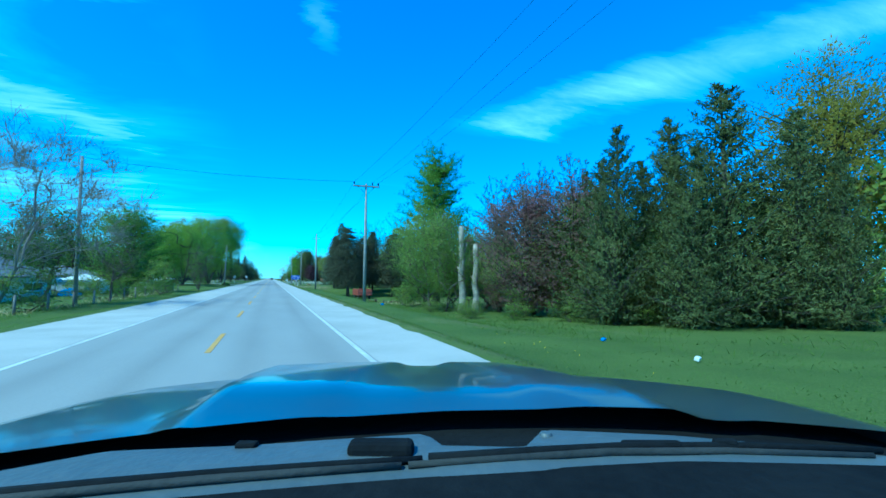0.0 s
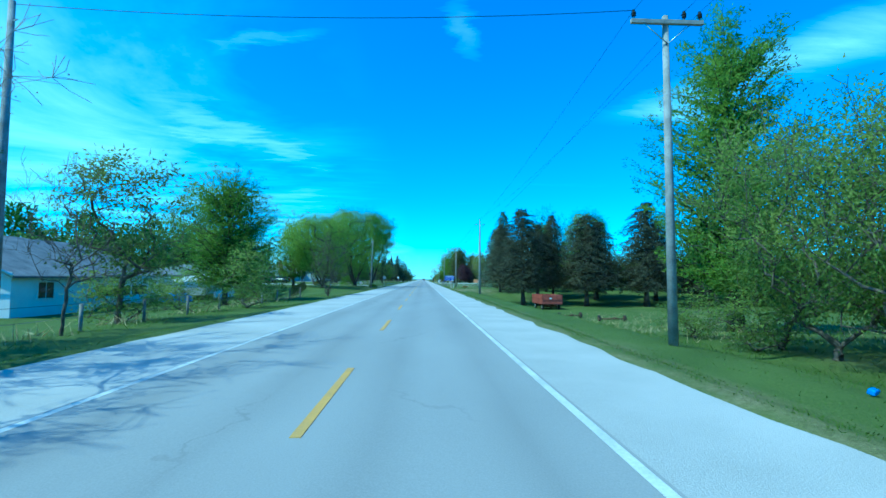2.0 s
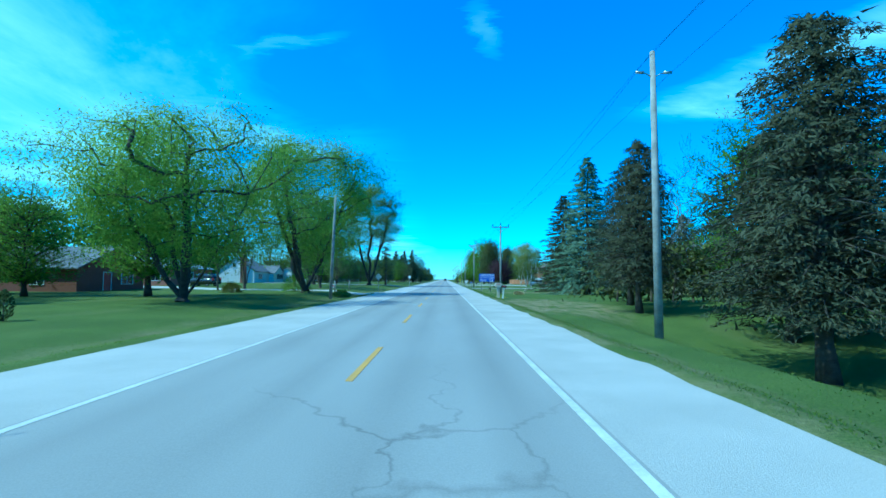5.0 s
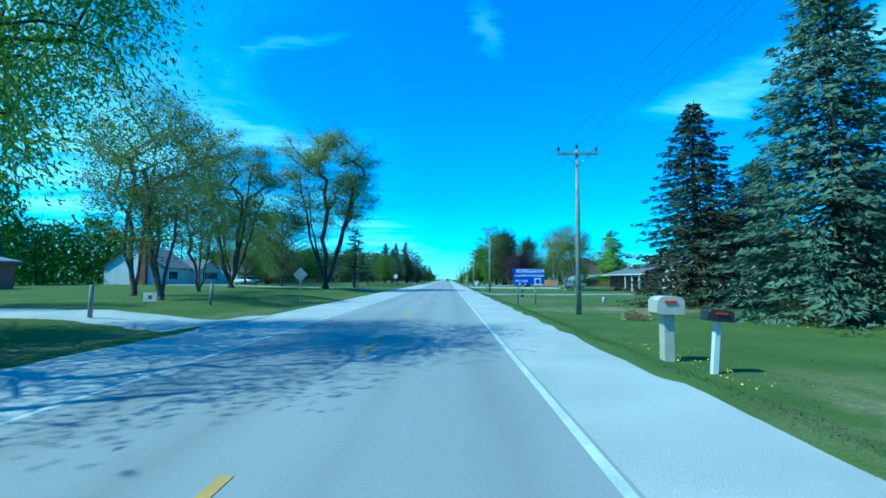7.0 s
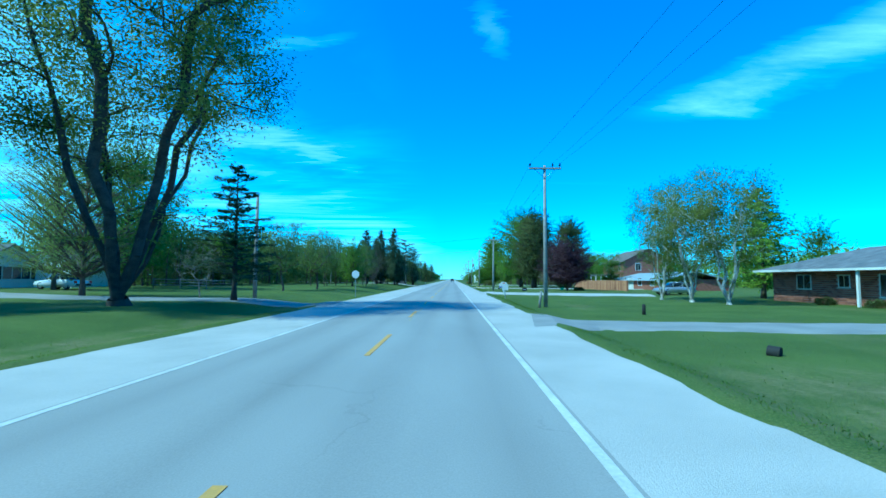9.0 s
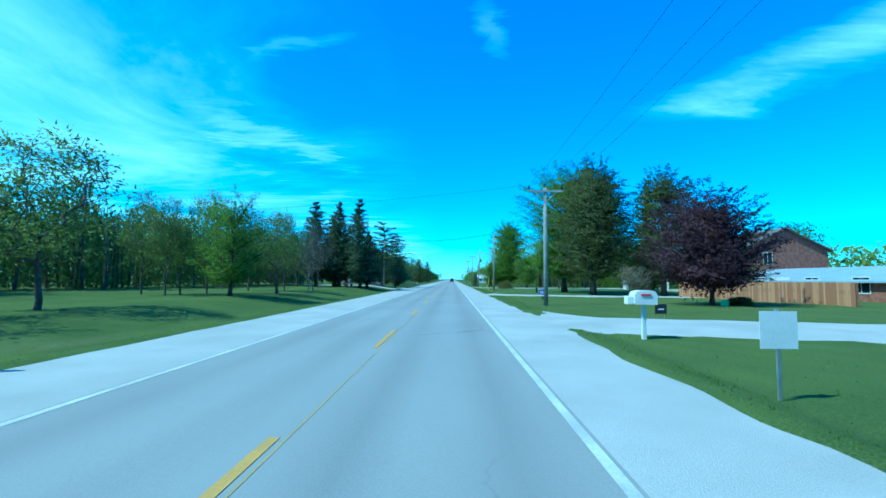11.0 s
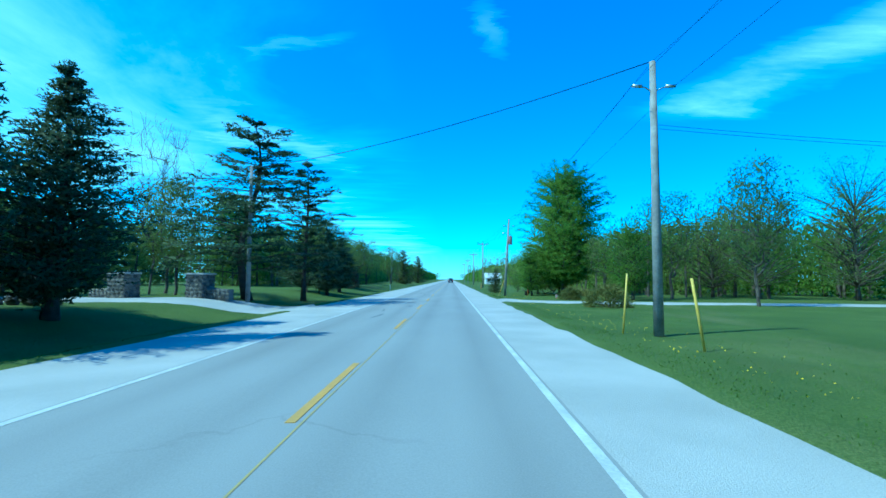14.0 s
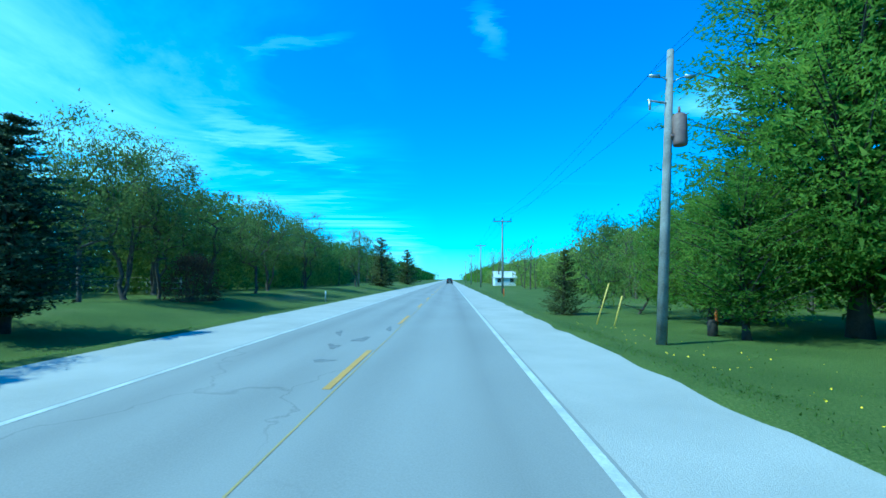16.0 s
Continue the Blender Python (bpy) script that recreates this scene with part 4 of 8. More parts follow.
for s in (23, 24):
    boughs("pine", s, 14, 7, OPEN, 74, LEAF["pine"], BARK_DARK, low=0.17, rise=0.12, size=0.19, shoots=8, per=30, reach=0.4, fill=10, ragged=0.42, arch=0.05, droop=-0.05, girth=0.014)
for s in (26, 27):
    boughs("crab", s, 11, 7.5, OVAL, 120, LEAF["crab"], BARK_DARK, low=0.06, rise=0.8, crotch=0.6, size=0.15, shoots=7, per=20, reach=0.42, fill=30, ragged=0.24)
boughs("purple", 28, 9, 9.5, ROUND, 190, LEAF["purple"], BARK_DARK, low=0.2, rise=0.6, crotch=0.5, size=0.19, shoots=8, per=22, reach=0.34, fill=44, ragged=0.1, girth=0.02)
for s in (4, 5, 6):
    broadleaf("sparse", s, 10, 6, 2.2, 95, 28, LEAF["young"], BARK, size=0.23, radius=0.45, extra_twigs=60, r_tip=0.014, shell=0.35)
for s in (71, 72):
    broadleaf("sparsebig", s, 17, 9, 3.6, 150, 46, LEAF["young"], BARK, size=0.22, radius=0.55, trunk=0.09, stems=3, fan=1.4, extra_twigs=160, r_tip=0.018, shell=0.35)
for s in (7, 8):
    broadleaf("tallmaple", s, 20, 11, 5.0, 190, 190, LEAF["olive"], BARK_DARK, size=0.155, radius=0.6, trunk=0.1, stems=7, fan=3.2, extra_twigs=200, r_tip=0.026, shell=0.4, top_heavy=1.15)
for s in (9, 10):
    broadleaf("willow", s, 14, 14, 2.4, 190, 250, LEAF["willow"], BARK_DARK, size=0.17, radius=0.7, trunk=0.1, stems=5, fan=4.0, hang=0.55, r_tip=0.028, top_heavy=1.25)
for s in (11, 12, 13):
    broadleaf("bare", s, 10, 8, 2.4, 110, 3, LEAF["buds"], BARK_PALE if s == 11 else BARK, size=0.09, radius=0.3, extra_twigs=450, r_tip=0.01, shell=0.25)
broadleaf("barebig", 65, 12, 14, 2.6, 420, 3, LEAF["buds"], BARK_PALE, size=0.08, radius=0.3, trunk=0.1, stems=4, fan=2.4, extra_twigs=6500, r_tip=0.0072, shell=0.25)
for s in (17, 18, 19):
    conifer("spruce", s, 14, 8, 52, 13, 42, LEAF["spruce"] if s != 18 else LEAF["spruce_brown"], BARK_DARK, low=0.07, curve=0.66, ragged=0.16, size=0.3)
for s in (27, 28):
    broadleaf("birch", s, 11, 6.5, 2.4, 100, 100, LEAF["olive"], BIRCH_BARK, size=0.15, radius=0.42, trunk=0.1, stems=4, fan=1.6, extra_twigs=150, r_tip=0.017, shell=0.3)
boughs("yellowpine", 29, 11, 7, BLUNT, 110, LEAF["yellowpine"], BARK, low=0.12, rise=0.1, size=0.2, shoots=7, per=22, reach=0.36, fill=26, ragged=0.2, lift=0.6)
for s in (33, 34, 35):
    broadleaf("thicket", s, 9, 7, 0.5, 115, 56, LEAF["thicket"], BARK, size=0.14, radius=0.5, trunk=0.06, extra_twigs=240, r_tip=0.011, shell=0.3)
for s in (36, 37):
    broadleaf("shrub", s, 4, 3.4, 0.3, 70, 26, LEAF["thicket"], BARK, size=0.15, radius=0.3, trunk=0.06, extra_twigs=80, r_tip=0.008)
broadleaf("weeping", 40, 3.6, 4.6, 1.6, 60, 26, LEAF["buds"], BARK_PALE, size=0.22, radius=0.25, trunk=0.4, hang=0.45)
broadleaf("barem", 41, 7, 4, 1.0, 90, 22, LEAF["young"], BARK, size=0.12, radius=0.3, trunk=0.08, stems=5, fan=1.0, extra_twigs=480, r_tip=0.011, shell=0.2)

SIZE = {"haze": (12, 10), "sparsebig": (17, 9), "barebig": (12, 14), "farcedar": (10, 4.6), "spruceb": (14, 8), "bigmaple": (16, 12), "gold": (13, 10), "maple": (10, 7), "sparse": (10, 6), "tallmaple": (20, 11), "willow": (14, 14), "bare": (10, 8), "cedar": (12, 8), "spruce": (14, 8), "spruced": (14, 7), "pine": (14, 7), "crab": (11, 7.5), "purple": (9, 9.5), "birch": (11, 6.5), "yellowpine": (11, 7), "maple_dense": (15, 11), "maple_tall": (20, 9), "thicket": (9, 7), "shrub": (4, 3.4), "cedarmaple": (16, 9), "weeping": (3.6, 4.6), "barem": (7, 4)}
WORDS = {
    "haze": ("rounded pale green tree in thin young leaf", "tree"),
    "sparsebig": ("tall open shade tree in thin young leaf", "tree"),
    "barebig": ("broad bare grey tree with a mass of fine twigs", "tree"),
    "farcedar": ("dense dark green red cedar", "conifer"), "spruceb": ("brownish green spruce with bare lower trunk", "conifer"),
    "bigmaple": ("large spreading maple in fresh green leaf", "tree"), "gold": ("tall maple with open golden young leaves", "tree"),
    "maple": ("maple tree in fresh green leaf on the grass", "tree"), "sparse": ("slender tree with sparse young spring leaves", "tree"), "tallmaple": ("tall multi-stemmed maple with thin olive spring leaves", "tree"),
    "willow": ("broad spreading willow with drooping yellow-green leaves", "tree"), "bare": ("bare grey deciduous tree with fine twigs and buds", "tree"), "cedar": ("dense dark green red cedar", "conifer"),
    "spruce": ("tall dark green spruce with drooping boughs", "conifer"), "spruced": ("dark narrow ragged conifer on the lawn", "conifer"), "pine": ("open dark pine with uneven tufted boughs", "conifer"),
    "crab": ("wild crabapple with reddish purple blossom", "tree"), "purple": ("round dark purple-leaved ornamental maple", "tree"), "birch": ("white-barked birch with thin young leaves", "tree"),
    "yellowpine": ("yellow-green soft pine beside the bungalow", "conifer"), "maple_dense": ("large full conical maple in bright green leaf", "tree"), "maple_tall": ("tall bright green silver maple above the thicket", "tree"),
    "thicket": ("tangled thicket of thin stems and young leaves", "thicket"), "shrub": ("loose roadside shrub with young leaves", "shrub"), "cedarmaple": ("large dark olive shade tree on the lawn", "tree"),
    "weeping": ("small weeping tree with hanging pale twigs", "tree"), "barem": ("multi-stemmed nearly bare young tree on the verge", "tree"),
}
count = {}


def plant(kind, x, y, h, w, turn=None):
    """A tree of the kind on the ground, of that height and crown width."""
    kind = "sparsebig" if kind == "sparse" and h > 11.5 else kind
    k = count.get(kind, 0)
    count[kind] = k + 1
    src = PROTO[kind][k % len(PROTO[kind])]
    h0, w0 = SIZE[kind]
    a = turn if turn is not None else (k * 2.399 + x) % math.tau
    h = h * (1.1 if kind == "sparse" else 1.0)
    sw, sh = max(0.45, w / w0 * {"cedar": 1.05, "farcedar": 1.1, "spruce": 1.1, "spruceb": 1.2, "spruced": 1.2, "bigmaple": 1.06, "cedarmaple": 1.04}.get(kind, 1.0)), h / h0
    sw = min(max(sw, sh * 0.55), sh * 1.9)
    m = Matrix.Translation((x, y, zat(x, y) - 0.06)) @ Matrix.Rotation(a, 4, "Z") @ Matrix.Diagonal((sw, sw * (0.94 + 0.12 * ((k * 7) % 5) / 4), sh, 1))
    if "used" not in src:
        src["used"] = 1
        src.matrix_basis = m
        ob = src
    else:
        ob = empty("tree", m)
        for c in src.children:
            o = new(c.name.split(".")[0], c.data)
            o.parent = ob
    ob.name = {"thicket": "thicket", "shrub": "shrub", "conifer": "conifer_tree"}.get(WORDS[kind][1], "tree")
    tagged(ob, WORDS[kind][0], WORDS[kind][1], "roadside " + WORDS[kind][1] + "s")
    return ob


plant("cedar", 23.4, 17.6, 13.1, 8.7)
plant("cedar", 19.3, 21.0, 11.2, 5.6)
plant("cedar", 22.0, 25.6, 10.8, 6.4)
plant("cedar", 24.2, 21.7, 12.7, 7.5)
plant("cedar", 25.6, 15.4, 10.9, 6.6)
plant("cedar", 21.8, 27.2, 10.4, 5.1)
plant("crab", 18.6, 29.6, 10.6, 7.4)
plant("crab", 19.0, 34.6, 11.2, 6.1)
plant("cedar", 23.1, 22.9, 10.2, 5.2)
plant("gold", 33.2, 18.0, 16.6, 11.1)
plant("cedar", 23.0, 20.4, 10.4, 4.6)
plant("crab", 21.4, 27.8, 11.6, 8.2)
plant("cedar", 20.6, 17.0, 9.0, 5.0)
plant("thicket", 21.3, 28.3, 9.0, 4.8)
plant("thicket", 21.9, 28.9, 10.4, 4.5)
plant("cedar", 25.4, 13.4, 8.3, 3.5)
plant("thicket", 22.5, 21.8, 6.7, 3.4)
plant("crab", 20.3, 31.4, 11.7, 5.3)
plant("thicket", 15.6, 44.4, 10.2, 7.8)
plant("thicket", 17.0, 40.1, 9.8, 6.1)
plant("thicket", 14.1, 37.6, 8.6, 6.1)
plant("thicket", 14.8, 36.0, 8.4, 5.2)
plant("thicket", 15.1, 41.4, 9.0, 6.2)
plant("maple_tall", 20.1, 53.9, 20.0, 10.1)
plant("spruceb", 14.9, 89.7, 13.5, 7.4)
plant("spruceb", 23.6, 89.2, 12.7, 7.8)
plant("spruceb", 32.0, 89.0, 14.5, 8.6)
plant("spruceb", 43.0, 94.0, 9.6, 5.8)
plant("maple", 44.9, 95.2, 13.4, 9.9)
plant("spruceb", 50.5, 93.5, 14.7, 7.7)
plant("spruceb", 21.2, 97.5, 13.0, 5.0)
plant("spruceb", 14.2, 103.5, 11.5, 5.0)
plant("spruceb", 15.5, 108.5, 11.0, 5.2)
plant("spruceb", 18.6, 96.5, 11.5, 7.0)
plant("spruceb", 27.6, 96.0, 12.0, 7.4)
plant("spruceb", 36.5, 95.5, 12.0, 7.6)
plant("spruceb", 40.0, 89.5, 12.5, 7.4)
plant("spruceb", 46.5, 90.5, 13.0, 8.0)
plant("maple", 22.0, 104.0, 14.2, 8.0)
plant("willow", 30.5, 108.0, 14.5, 8.0)
plant("spruce", 19.4, 131.2, 17.4, 10.2)
plant("spruce", 19.4, 143.2, 14.8, 9.0)
plant("spruceb", 26.0, 146.5, 11.5, 6.5)
plant("spruceb", 31.5, 143.5, 10.5, 6.0)
plant("spruceb", 36.5, 141.5, 11.5, 6.5)
plant("bare", 27.5, 124.8, 17.0, 11.0)
plant("spruceb", 42.0, 142.0, 12.5, 6.5)
plant("birch", 22.1, 184.6, 10.5, 7.0)
plant("birch", 21.6, 188.9, 11.1, 6.5)
plant("birch", 21.0, 193.2, 11.5, 5.1)
plant("yellowpine", 32.0, 196.0, 10.8, 7.4)
plant("cedarmaple", 43.5, 180.0, 13.4, 13.0)
plant("maple", 52.2, 215.0, 10.5, 6.1)
plant("purple", 18.8, 219.4, 8.2, 8.2)
plant("bigmaple", 16.6, 249.3, 17.2, 13.2)
plant("cedarmaple", 18.4, 243.5, 16.4, 10.4)
plant("cedarmaple", 17.0, 238.6, 14.2, 8.6)
plant("cedarmaple", 23.4, 236.4, 13.6, 8.6)
plant("farcedar", 22.6, 238.4, 12.7, 3.9)
plant("weeping", 17.9, 229.8, 3.0, 2.8)
plant("maple_dense", 14.6, 296.4, 15.4, 11.0)
plant("maple", 10.8, 296.0, 5.6, 4.8)
plant("maple", 12.4, 300.8, 6.6, 4.6)
plant("maple", 11.8, 303.4, 6.2, 3.4)
plant("shrub", 13.5, 301.5, 3.6, 3.6)
plant("maple", 15.2, 302.0, 8.4, 5.8)
plant("thicket", 11.8, 306.5, 5.0, 3.9)
plant("thicket", 15.9, 308.2, 6.2, 4.8)
plant("sparse", 21.2, 273.4, 8.7, 4.3)
plant("haze", 29.5, 286.0, 11.6, 9.6)
plant("haze", 36.5, 284.0, 12.6, 10.5)
plant("haze", 27.5, 290.0, 9.6, 8.5)
plant("maple", 16.9, 282.7, 7.2, 5.2)
plant("sparse", 16.7, 288.9, 6.2, 3.5)
plant("sparse", 18.8, 287.5, 5.5, 3.0)
plant("sparse", 21.4, 285.4, 8.8, 5.4)
plant("farcedar", 7.7, 305.8, 3.5, 2.3)
plant("shrub", 11.4, 311.8, 5.6, 3.3)
plant("bare", 17.9, 385.0, 9.8, 8.4)
plant("sparse", 18.8, 335.0, 8.9, 5.8)
plant("bare", -10.1, 41.5, 5.8, 3.9)
plant("bigmaple", -14.8, 65.0, 11.5, 8.6)
plant("sparse", -11.2, 46.0, 6.6, 5.0)
plant("shrub", -9.4, 55.4, 3.6, 3.5)
plant("barem", -8.5, 74.6, 6.3, 4.2)
plant("shrub", -19.3, 64.4, 3.1, 3.4)
plant("spruceb", -28.8, 94.4, 8.5, 4.1)
plant("spruceb", -27.2, 97.7, 7.9, 4.0)
plant("spruceb", -34.2, 96.9, 7.0, 3.9)
plant("sparse", -34.2, 98.5, 14.5, 9.5)
plant("willow", -14.9, 102.3, 12.4, 13.2)
plant("maple", -21.3, 109.1, 13.2, 10.2)
plant("willow", -12.2, 119.0, 15.7, 13.4)
plant("sparse", -16.2, 139.1, 13.0, 8.7)
plant("sparse", -22.7, 129.5, 11.8, 7.1)
plant("sparse", -24.2, 126.0, 10.0, 4.6)
plant("sparse", -21.6, 144.6, 16.6, 9.4)
plant("tallmaple", -25.2, 168.0, 20.0, 12.4)
plant("maple", -32.4, 198.5, 17.2, 12.0)
plant("tallmaple", -14.7, 172.8, 22.0, 14.4)
plant("haze", -23.7, 181.6, 13.3, 10.5)
plant("sparse", -22.2, 155.0, 12.0, 7.6)
plant("pine", -12.0, 179.2, 8.8, 5.6)
plant("maple", -40.0, 212.0, 13.0, 9.0)
plant("haze", -50.0, 210.0, 15.0, 12.0)
plant("maple", -30.0, 214.0, 9.0, 7.0)
plant("bare", -15.3, 181.2, 4.0, 2.3)
plant("haze", -33.0, 190.0, 15.0, 11.0)
plant("sparse", -16.6, 200.3, 7.1, 4.9)
plant("sparse", -14.8, 206.8, 6.7, 5.5)
plant("maple", -13.2, 219.8, 7.5, 5.6)
plant("sparse", -17.3, 219.1, 6.2, 2.3)
plant("sparse", -17.4, 221.0, 6.1, 2.0)
plant("sparse", -16.5, 222.9, 7.1, 2.4)
plant("sparse", -19.6, 220.2, 6.7, 2.2)
plant("sparse", -16.3, 229.5, 6.7, 3.5)
plant("sparse", -12.2, 225.6, 6.1, 3.7)
plant("sparse", -14.1, 232.4, 6.8, 2.9)
plant("bare", -12.0, 234.6, 6.7, 4.0)
plant("bare", -12.1, 225.0, 3.6, 1.3)
plant("bare", -19.4, 230.9, 8.1, 2.9)
plant("bare", -13.0, 236.4, 4.8, 3.2)
plant("spruced", -17.4, 253.4, 12.2, 5.4)
plant("spruced", -14.3, 254.2, 12.0, 5.2)
plant("spruced", -15.8, 257.8, 10.5, 5.4)
plant("spruced", -11.2, 253.4, 12.8, 4.6)
plant("spruced", -10.9, 258.4, 8.4, 4.4)
plant("pine", -11.0, 272.9, 11.8, 9.4)
plant("pine", -9.1, 278.3, 10.6, 6.0)
plant("bare", -13.7, 242.2, 7.8, 2.4)
plant("bare", -16.4, 247.1, 7.2, 3.4)
plant("sparse", -18.6, 249.4, 7.3, 4.4)
plant("sparse", -16.9, 275.0, 7.4, 3.8)
plant("spruced", -9.8, 287.1, 6.3, 3.6)
plant("spruced", -10.2, 294.0, 6.1, 3.8)
plant("spruced", -12.2, 288.3, 5.4, 3.4)
plant("sparsebig", -17.6, 312.0, 9.4, 7.4)
plant("bare", -18.7, 275.0, 12.4, 3.2)
plant("sparse", -18.7, 276.8, 7.9, 4.7)
plant("sparse", -15.2, 302.8, 8.4, 4.0)
plant("sparsebig", -15.0, 305.5, 8.9, 6.0)
plant("sparse", -10.9, 288.4, 6.5, 2.6)
plant("sparse", -11.6, 287.0, 5.5, 2.2)
plant("sparse", -14.3, 307.3, 7.4, 4.0)
plant("sparsebig", -15.4, 314.5, 7.4, 5.4)
plant("sparse", -13.0, 317.0, 6.8, 4.4)
plant("sparsebig", -14.4, 323.0, 7.8, 6.2)
plant("sparsebig", -14.8, 335.0, 8.6, 7.0)
plant("farcedar", -10.8, 367.2, 9.3, 6.9)
plant("farcedar", -10.3, 413.1, 10.1, 7.2)
plant("sparse", -12.0, 350.1, 7.8, 5.0)
plant("shrub", 14.2, 29.5, 1.1, 2.6)
plant("shrub", 16.4, 27.0, 1.3, 2.8)
plant("shrub", 18.6, 24.6, 1.4, 2.8)
plant("shrub", 20.5, 20.5, 1.4, 2.8)
plant("shrub", 15.0, 32.0, 1.2, 2.6)
plant("thicket", 19.6, 38.5, 8.0, 7.0)
plant("thicket", 18.2, 30.2, 6.0, 6.0)
plant("thicket", 22.5, 27.5, 8.5, 6.5)
plant("thicket", 20.5, 44.5, 8.5, 7.0)
plant("shrub", 13.6, 36.0, 1.1, 2.4)
plant("shrub", 14.4, 44.0, 2.6, 3.6)
plant("shrub", 15.0, 49.0, 2.4, 3.4)
plant("sparse", -12.6, 37.5, 6.5, 5.0)
plant("shrub", -11.6, 33.0, 2.4, 3.4)
plant("shrub", -11.8, 47.0, 2.4, 3.4)
plant("shrub", -11.4, 52.0, 2.0, 3.0)
plant("shrub", -11.8, 63.0, 1.8, 2.8)
plant("shrub", -11.6, 68.0, 1.6, 2.6)
plant("maple", -30.0, 108.0, 9.0, 8.0)
plant("maple", -36.0, 112.0, 10.0, 9.0)
plant("barebig", -13.2, 33.2, 11.2, 15.0)
plant("maple", 32.5, 240.5, 6.5, 6.5)
plant("maple", 33.5, 219.0, 5.0, 5.0)


for ob in [o for protos in PROTO.values() for o in protos if "used" not in o]:
    for c in list(ob.children):
        bpy.data.objects.remove(c)
    bpy.data.objects.remove(ob)
for protos in PROTO.values():
    protos.clear()
for ob in scene.objects:
    if "used" in ob:
        del ob["used"]

# ---- poles and wires ----


def utility_pole(x, y, h, style, lean=(0.0, 0.0)):
    """A wooden pole: style T has a crossarm with pin insulators, twin two small side brackets."""
    z0 = zat(x, y) - 0.1
    root = tagged(empty("utility_pole", Matrix.Translation((x, y, z0))), "weathered grey wooden utility pole on the grass verge", "utility pole", "utility poles")
    lx, ly = lean[0] * h, lean[1] * h
    part("pole", tubed([(0, 0, 0), (lx * 0.5, ly * 0.5, h * 0.5 + 0.1), (lx, ly, h + 0.1)], [0.15, 0.125, 0.095], 12), POLE_WOOD, root)
    ends = []
    if style in ("T", "TX"):
        zt = h - 0.15
        bm = boxed(-1.15, -0.17, zt - 0.07, 1.15, -0.05, zt + 0.07, bevel=0.012)
        bmesh.ops.translate(bm, verts=bm.verts, vec=(lx, ly, 0))
        part("crossarm", bm, POLE_WOOD, root)
        for s in (-1, 1):
            part("brace", tubed([(lx + s * 0.75, ly - 0.12, zt - 0.05), (lx, ly - 0.13, zt - 0.7)], [0.02, 0.02], 6), STEEL, root)
        for px in (-1.05, 0.55, 1.05) if style == "TX" else (-1.05, 0.0, 1.05):
            top = zt + 0.07 if px else h + 0.1
            bm = tubed([(lx + px, ly - 0.11 * (px != 0), top), (lx + px, ly - 0.11 * (px != 0), top + 0.12)], [0.02, 0.02], 6)
            for a, r in ((0.1, 0.07), (0.17, 0.075), (0.24, 0.05)):
                tube(bm, [(lx + px, ly - 0.11 * (px != 0), top + a), (lx + px, ly - 0.11 * (px != 0), top + a + 0.06)], [r, r * 0.8], 10)
            part("insulator", bm, DARK, root)
            ends.append((x + lx + px, y + ly - 0.11, z0 + top + 0.28))
    if style in ("twin", "transformer"):
        zt = h - 0.75
        for s in (-1, 1):
            bm = tubed([(lx, ly, zt - 0.12), (lx + s * 0.28, ly - 0.05, zt + 0.02), (lx + s * 0.55, ly - 0.05, zt + 0.03)], [0.025, 0.022, 0.02], 6)
            tube(bm, [(lx + s * 0.36, ly - 0.05, zt + 0.05), (lx + s * 0.66, ly - 0.05, zt + 0.06)], [0.06, 0.05], 8)
            part("bracket", bm, STEEL, root)
            ends.append((x + lx + s * 0.66, y + ly, z0 + zt + 0.08))
        ends.append((x + lx, y + ly, z0 + h + 0.12))
    if style == "transformer":
        bm = tubed([(lx * 0.73 + 0.27, ly - 0.12, h - 2.75), (lx * 0.73 + 0.27, ly - 0.12, h - 2.68), (lx * 0.73 + 0.27, ly - 0.12, h - 1.9), (lx * 0.73 + 0.27, ly - 0.12, h - 1.84)], [0.18, 0.2, 0.2, 0.15], 14)
        tube(bm, [(lx * 0.73 + 0.27, ly - 0.12, h - 1.84), (lx * 0.73 + 0.27, ly - 0.12, h - 1.62)], [0.045, 0.03], 8)
        box(bm, lx * 0.73, ly - 0.2, h - 2.5, lx * 0.73 + 0.2, ly - 0.08, h - 2.42)
        part("transformer", bm, surf("transformer_paint", (0.16, 0.1, 0.09), (0.25, 0.17, 0.15), 4, 0.6, 0.1, 20), root, "brownish grey transformer can")
        bm = tubed([(lx, ly, h - 1.5), (lx - 0.75, ly - 0.1, h - 1.42)], [0.035, 0.03], 6)
        tube(bm, [(lx - 0.68, ly - 0.1, h - 1.42), (lx - 0.68, ly - 0.1, h - 1.7)], [0.05, 0.03], 8)
        part("cutout_arm", bm, STEEL, root)
    if style == "plain":
        part("bracket", tubed([(lx, ly, h - 0.6), (lx + 0.25, ly - 0.05, h - 0.55)], [0.03, 0.025], 6), STEEL, root)
        ends = [(x + lx, y + ly, z0 + h)] * 3
    return ends


WIRE = surf("grey_wire", (0.03, 0.03, 0.032), (0.06, 0.06, 0.062), 3, 0.6, 0, 9)


def wire(a, b, sag, r=0.0065):
    pts = [Vector(a).lerp(Vector(b), k / 14) - Vector((0, 0, sag * 4 * (k / 14) * (1 - k / 14))) for k in range(15)]
    return tagged(mesh_ob("overhead_wire", tube(bmesh.new(), pts, [r] * 15, 4), WIRE), "thin dark overhead power line", "wire", "overhead wires")


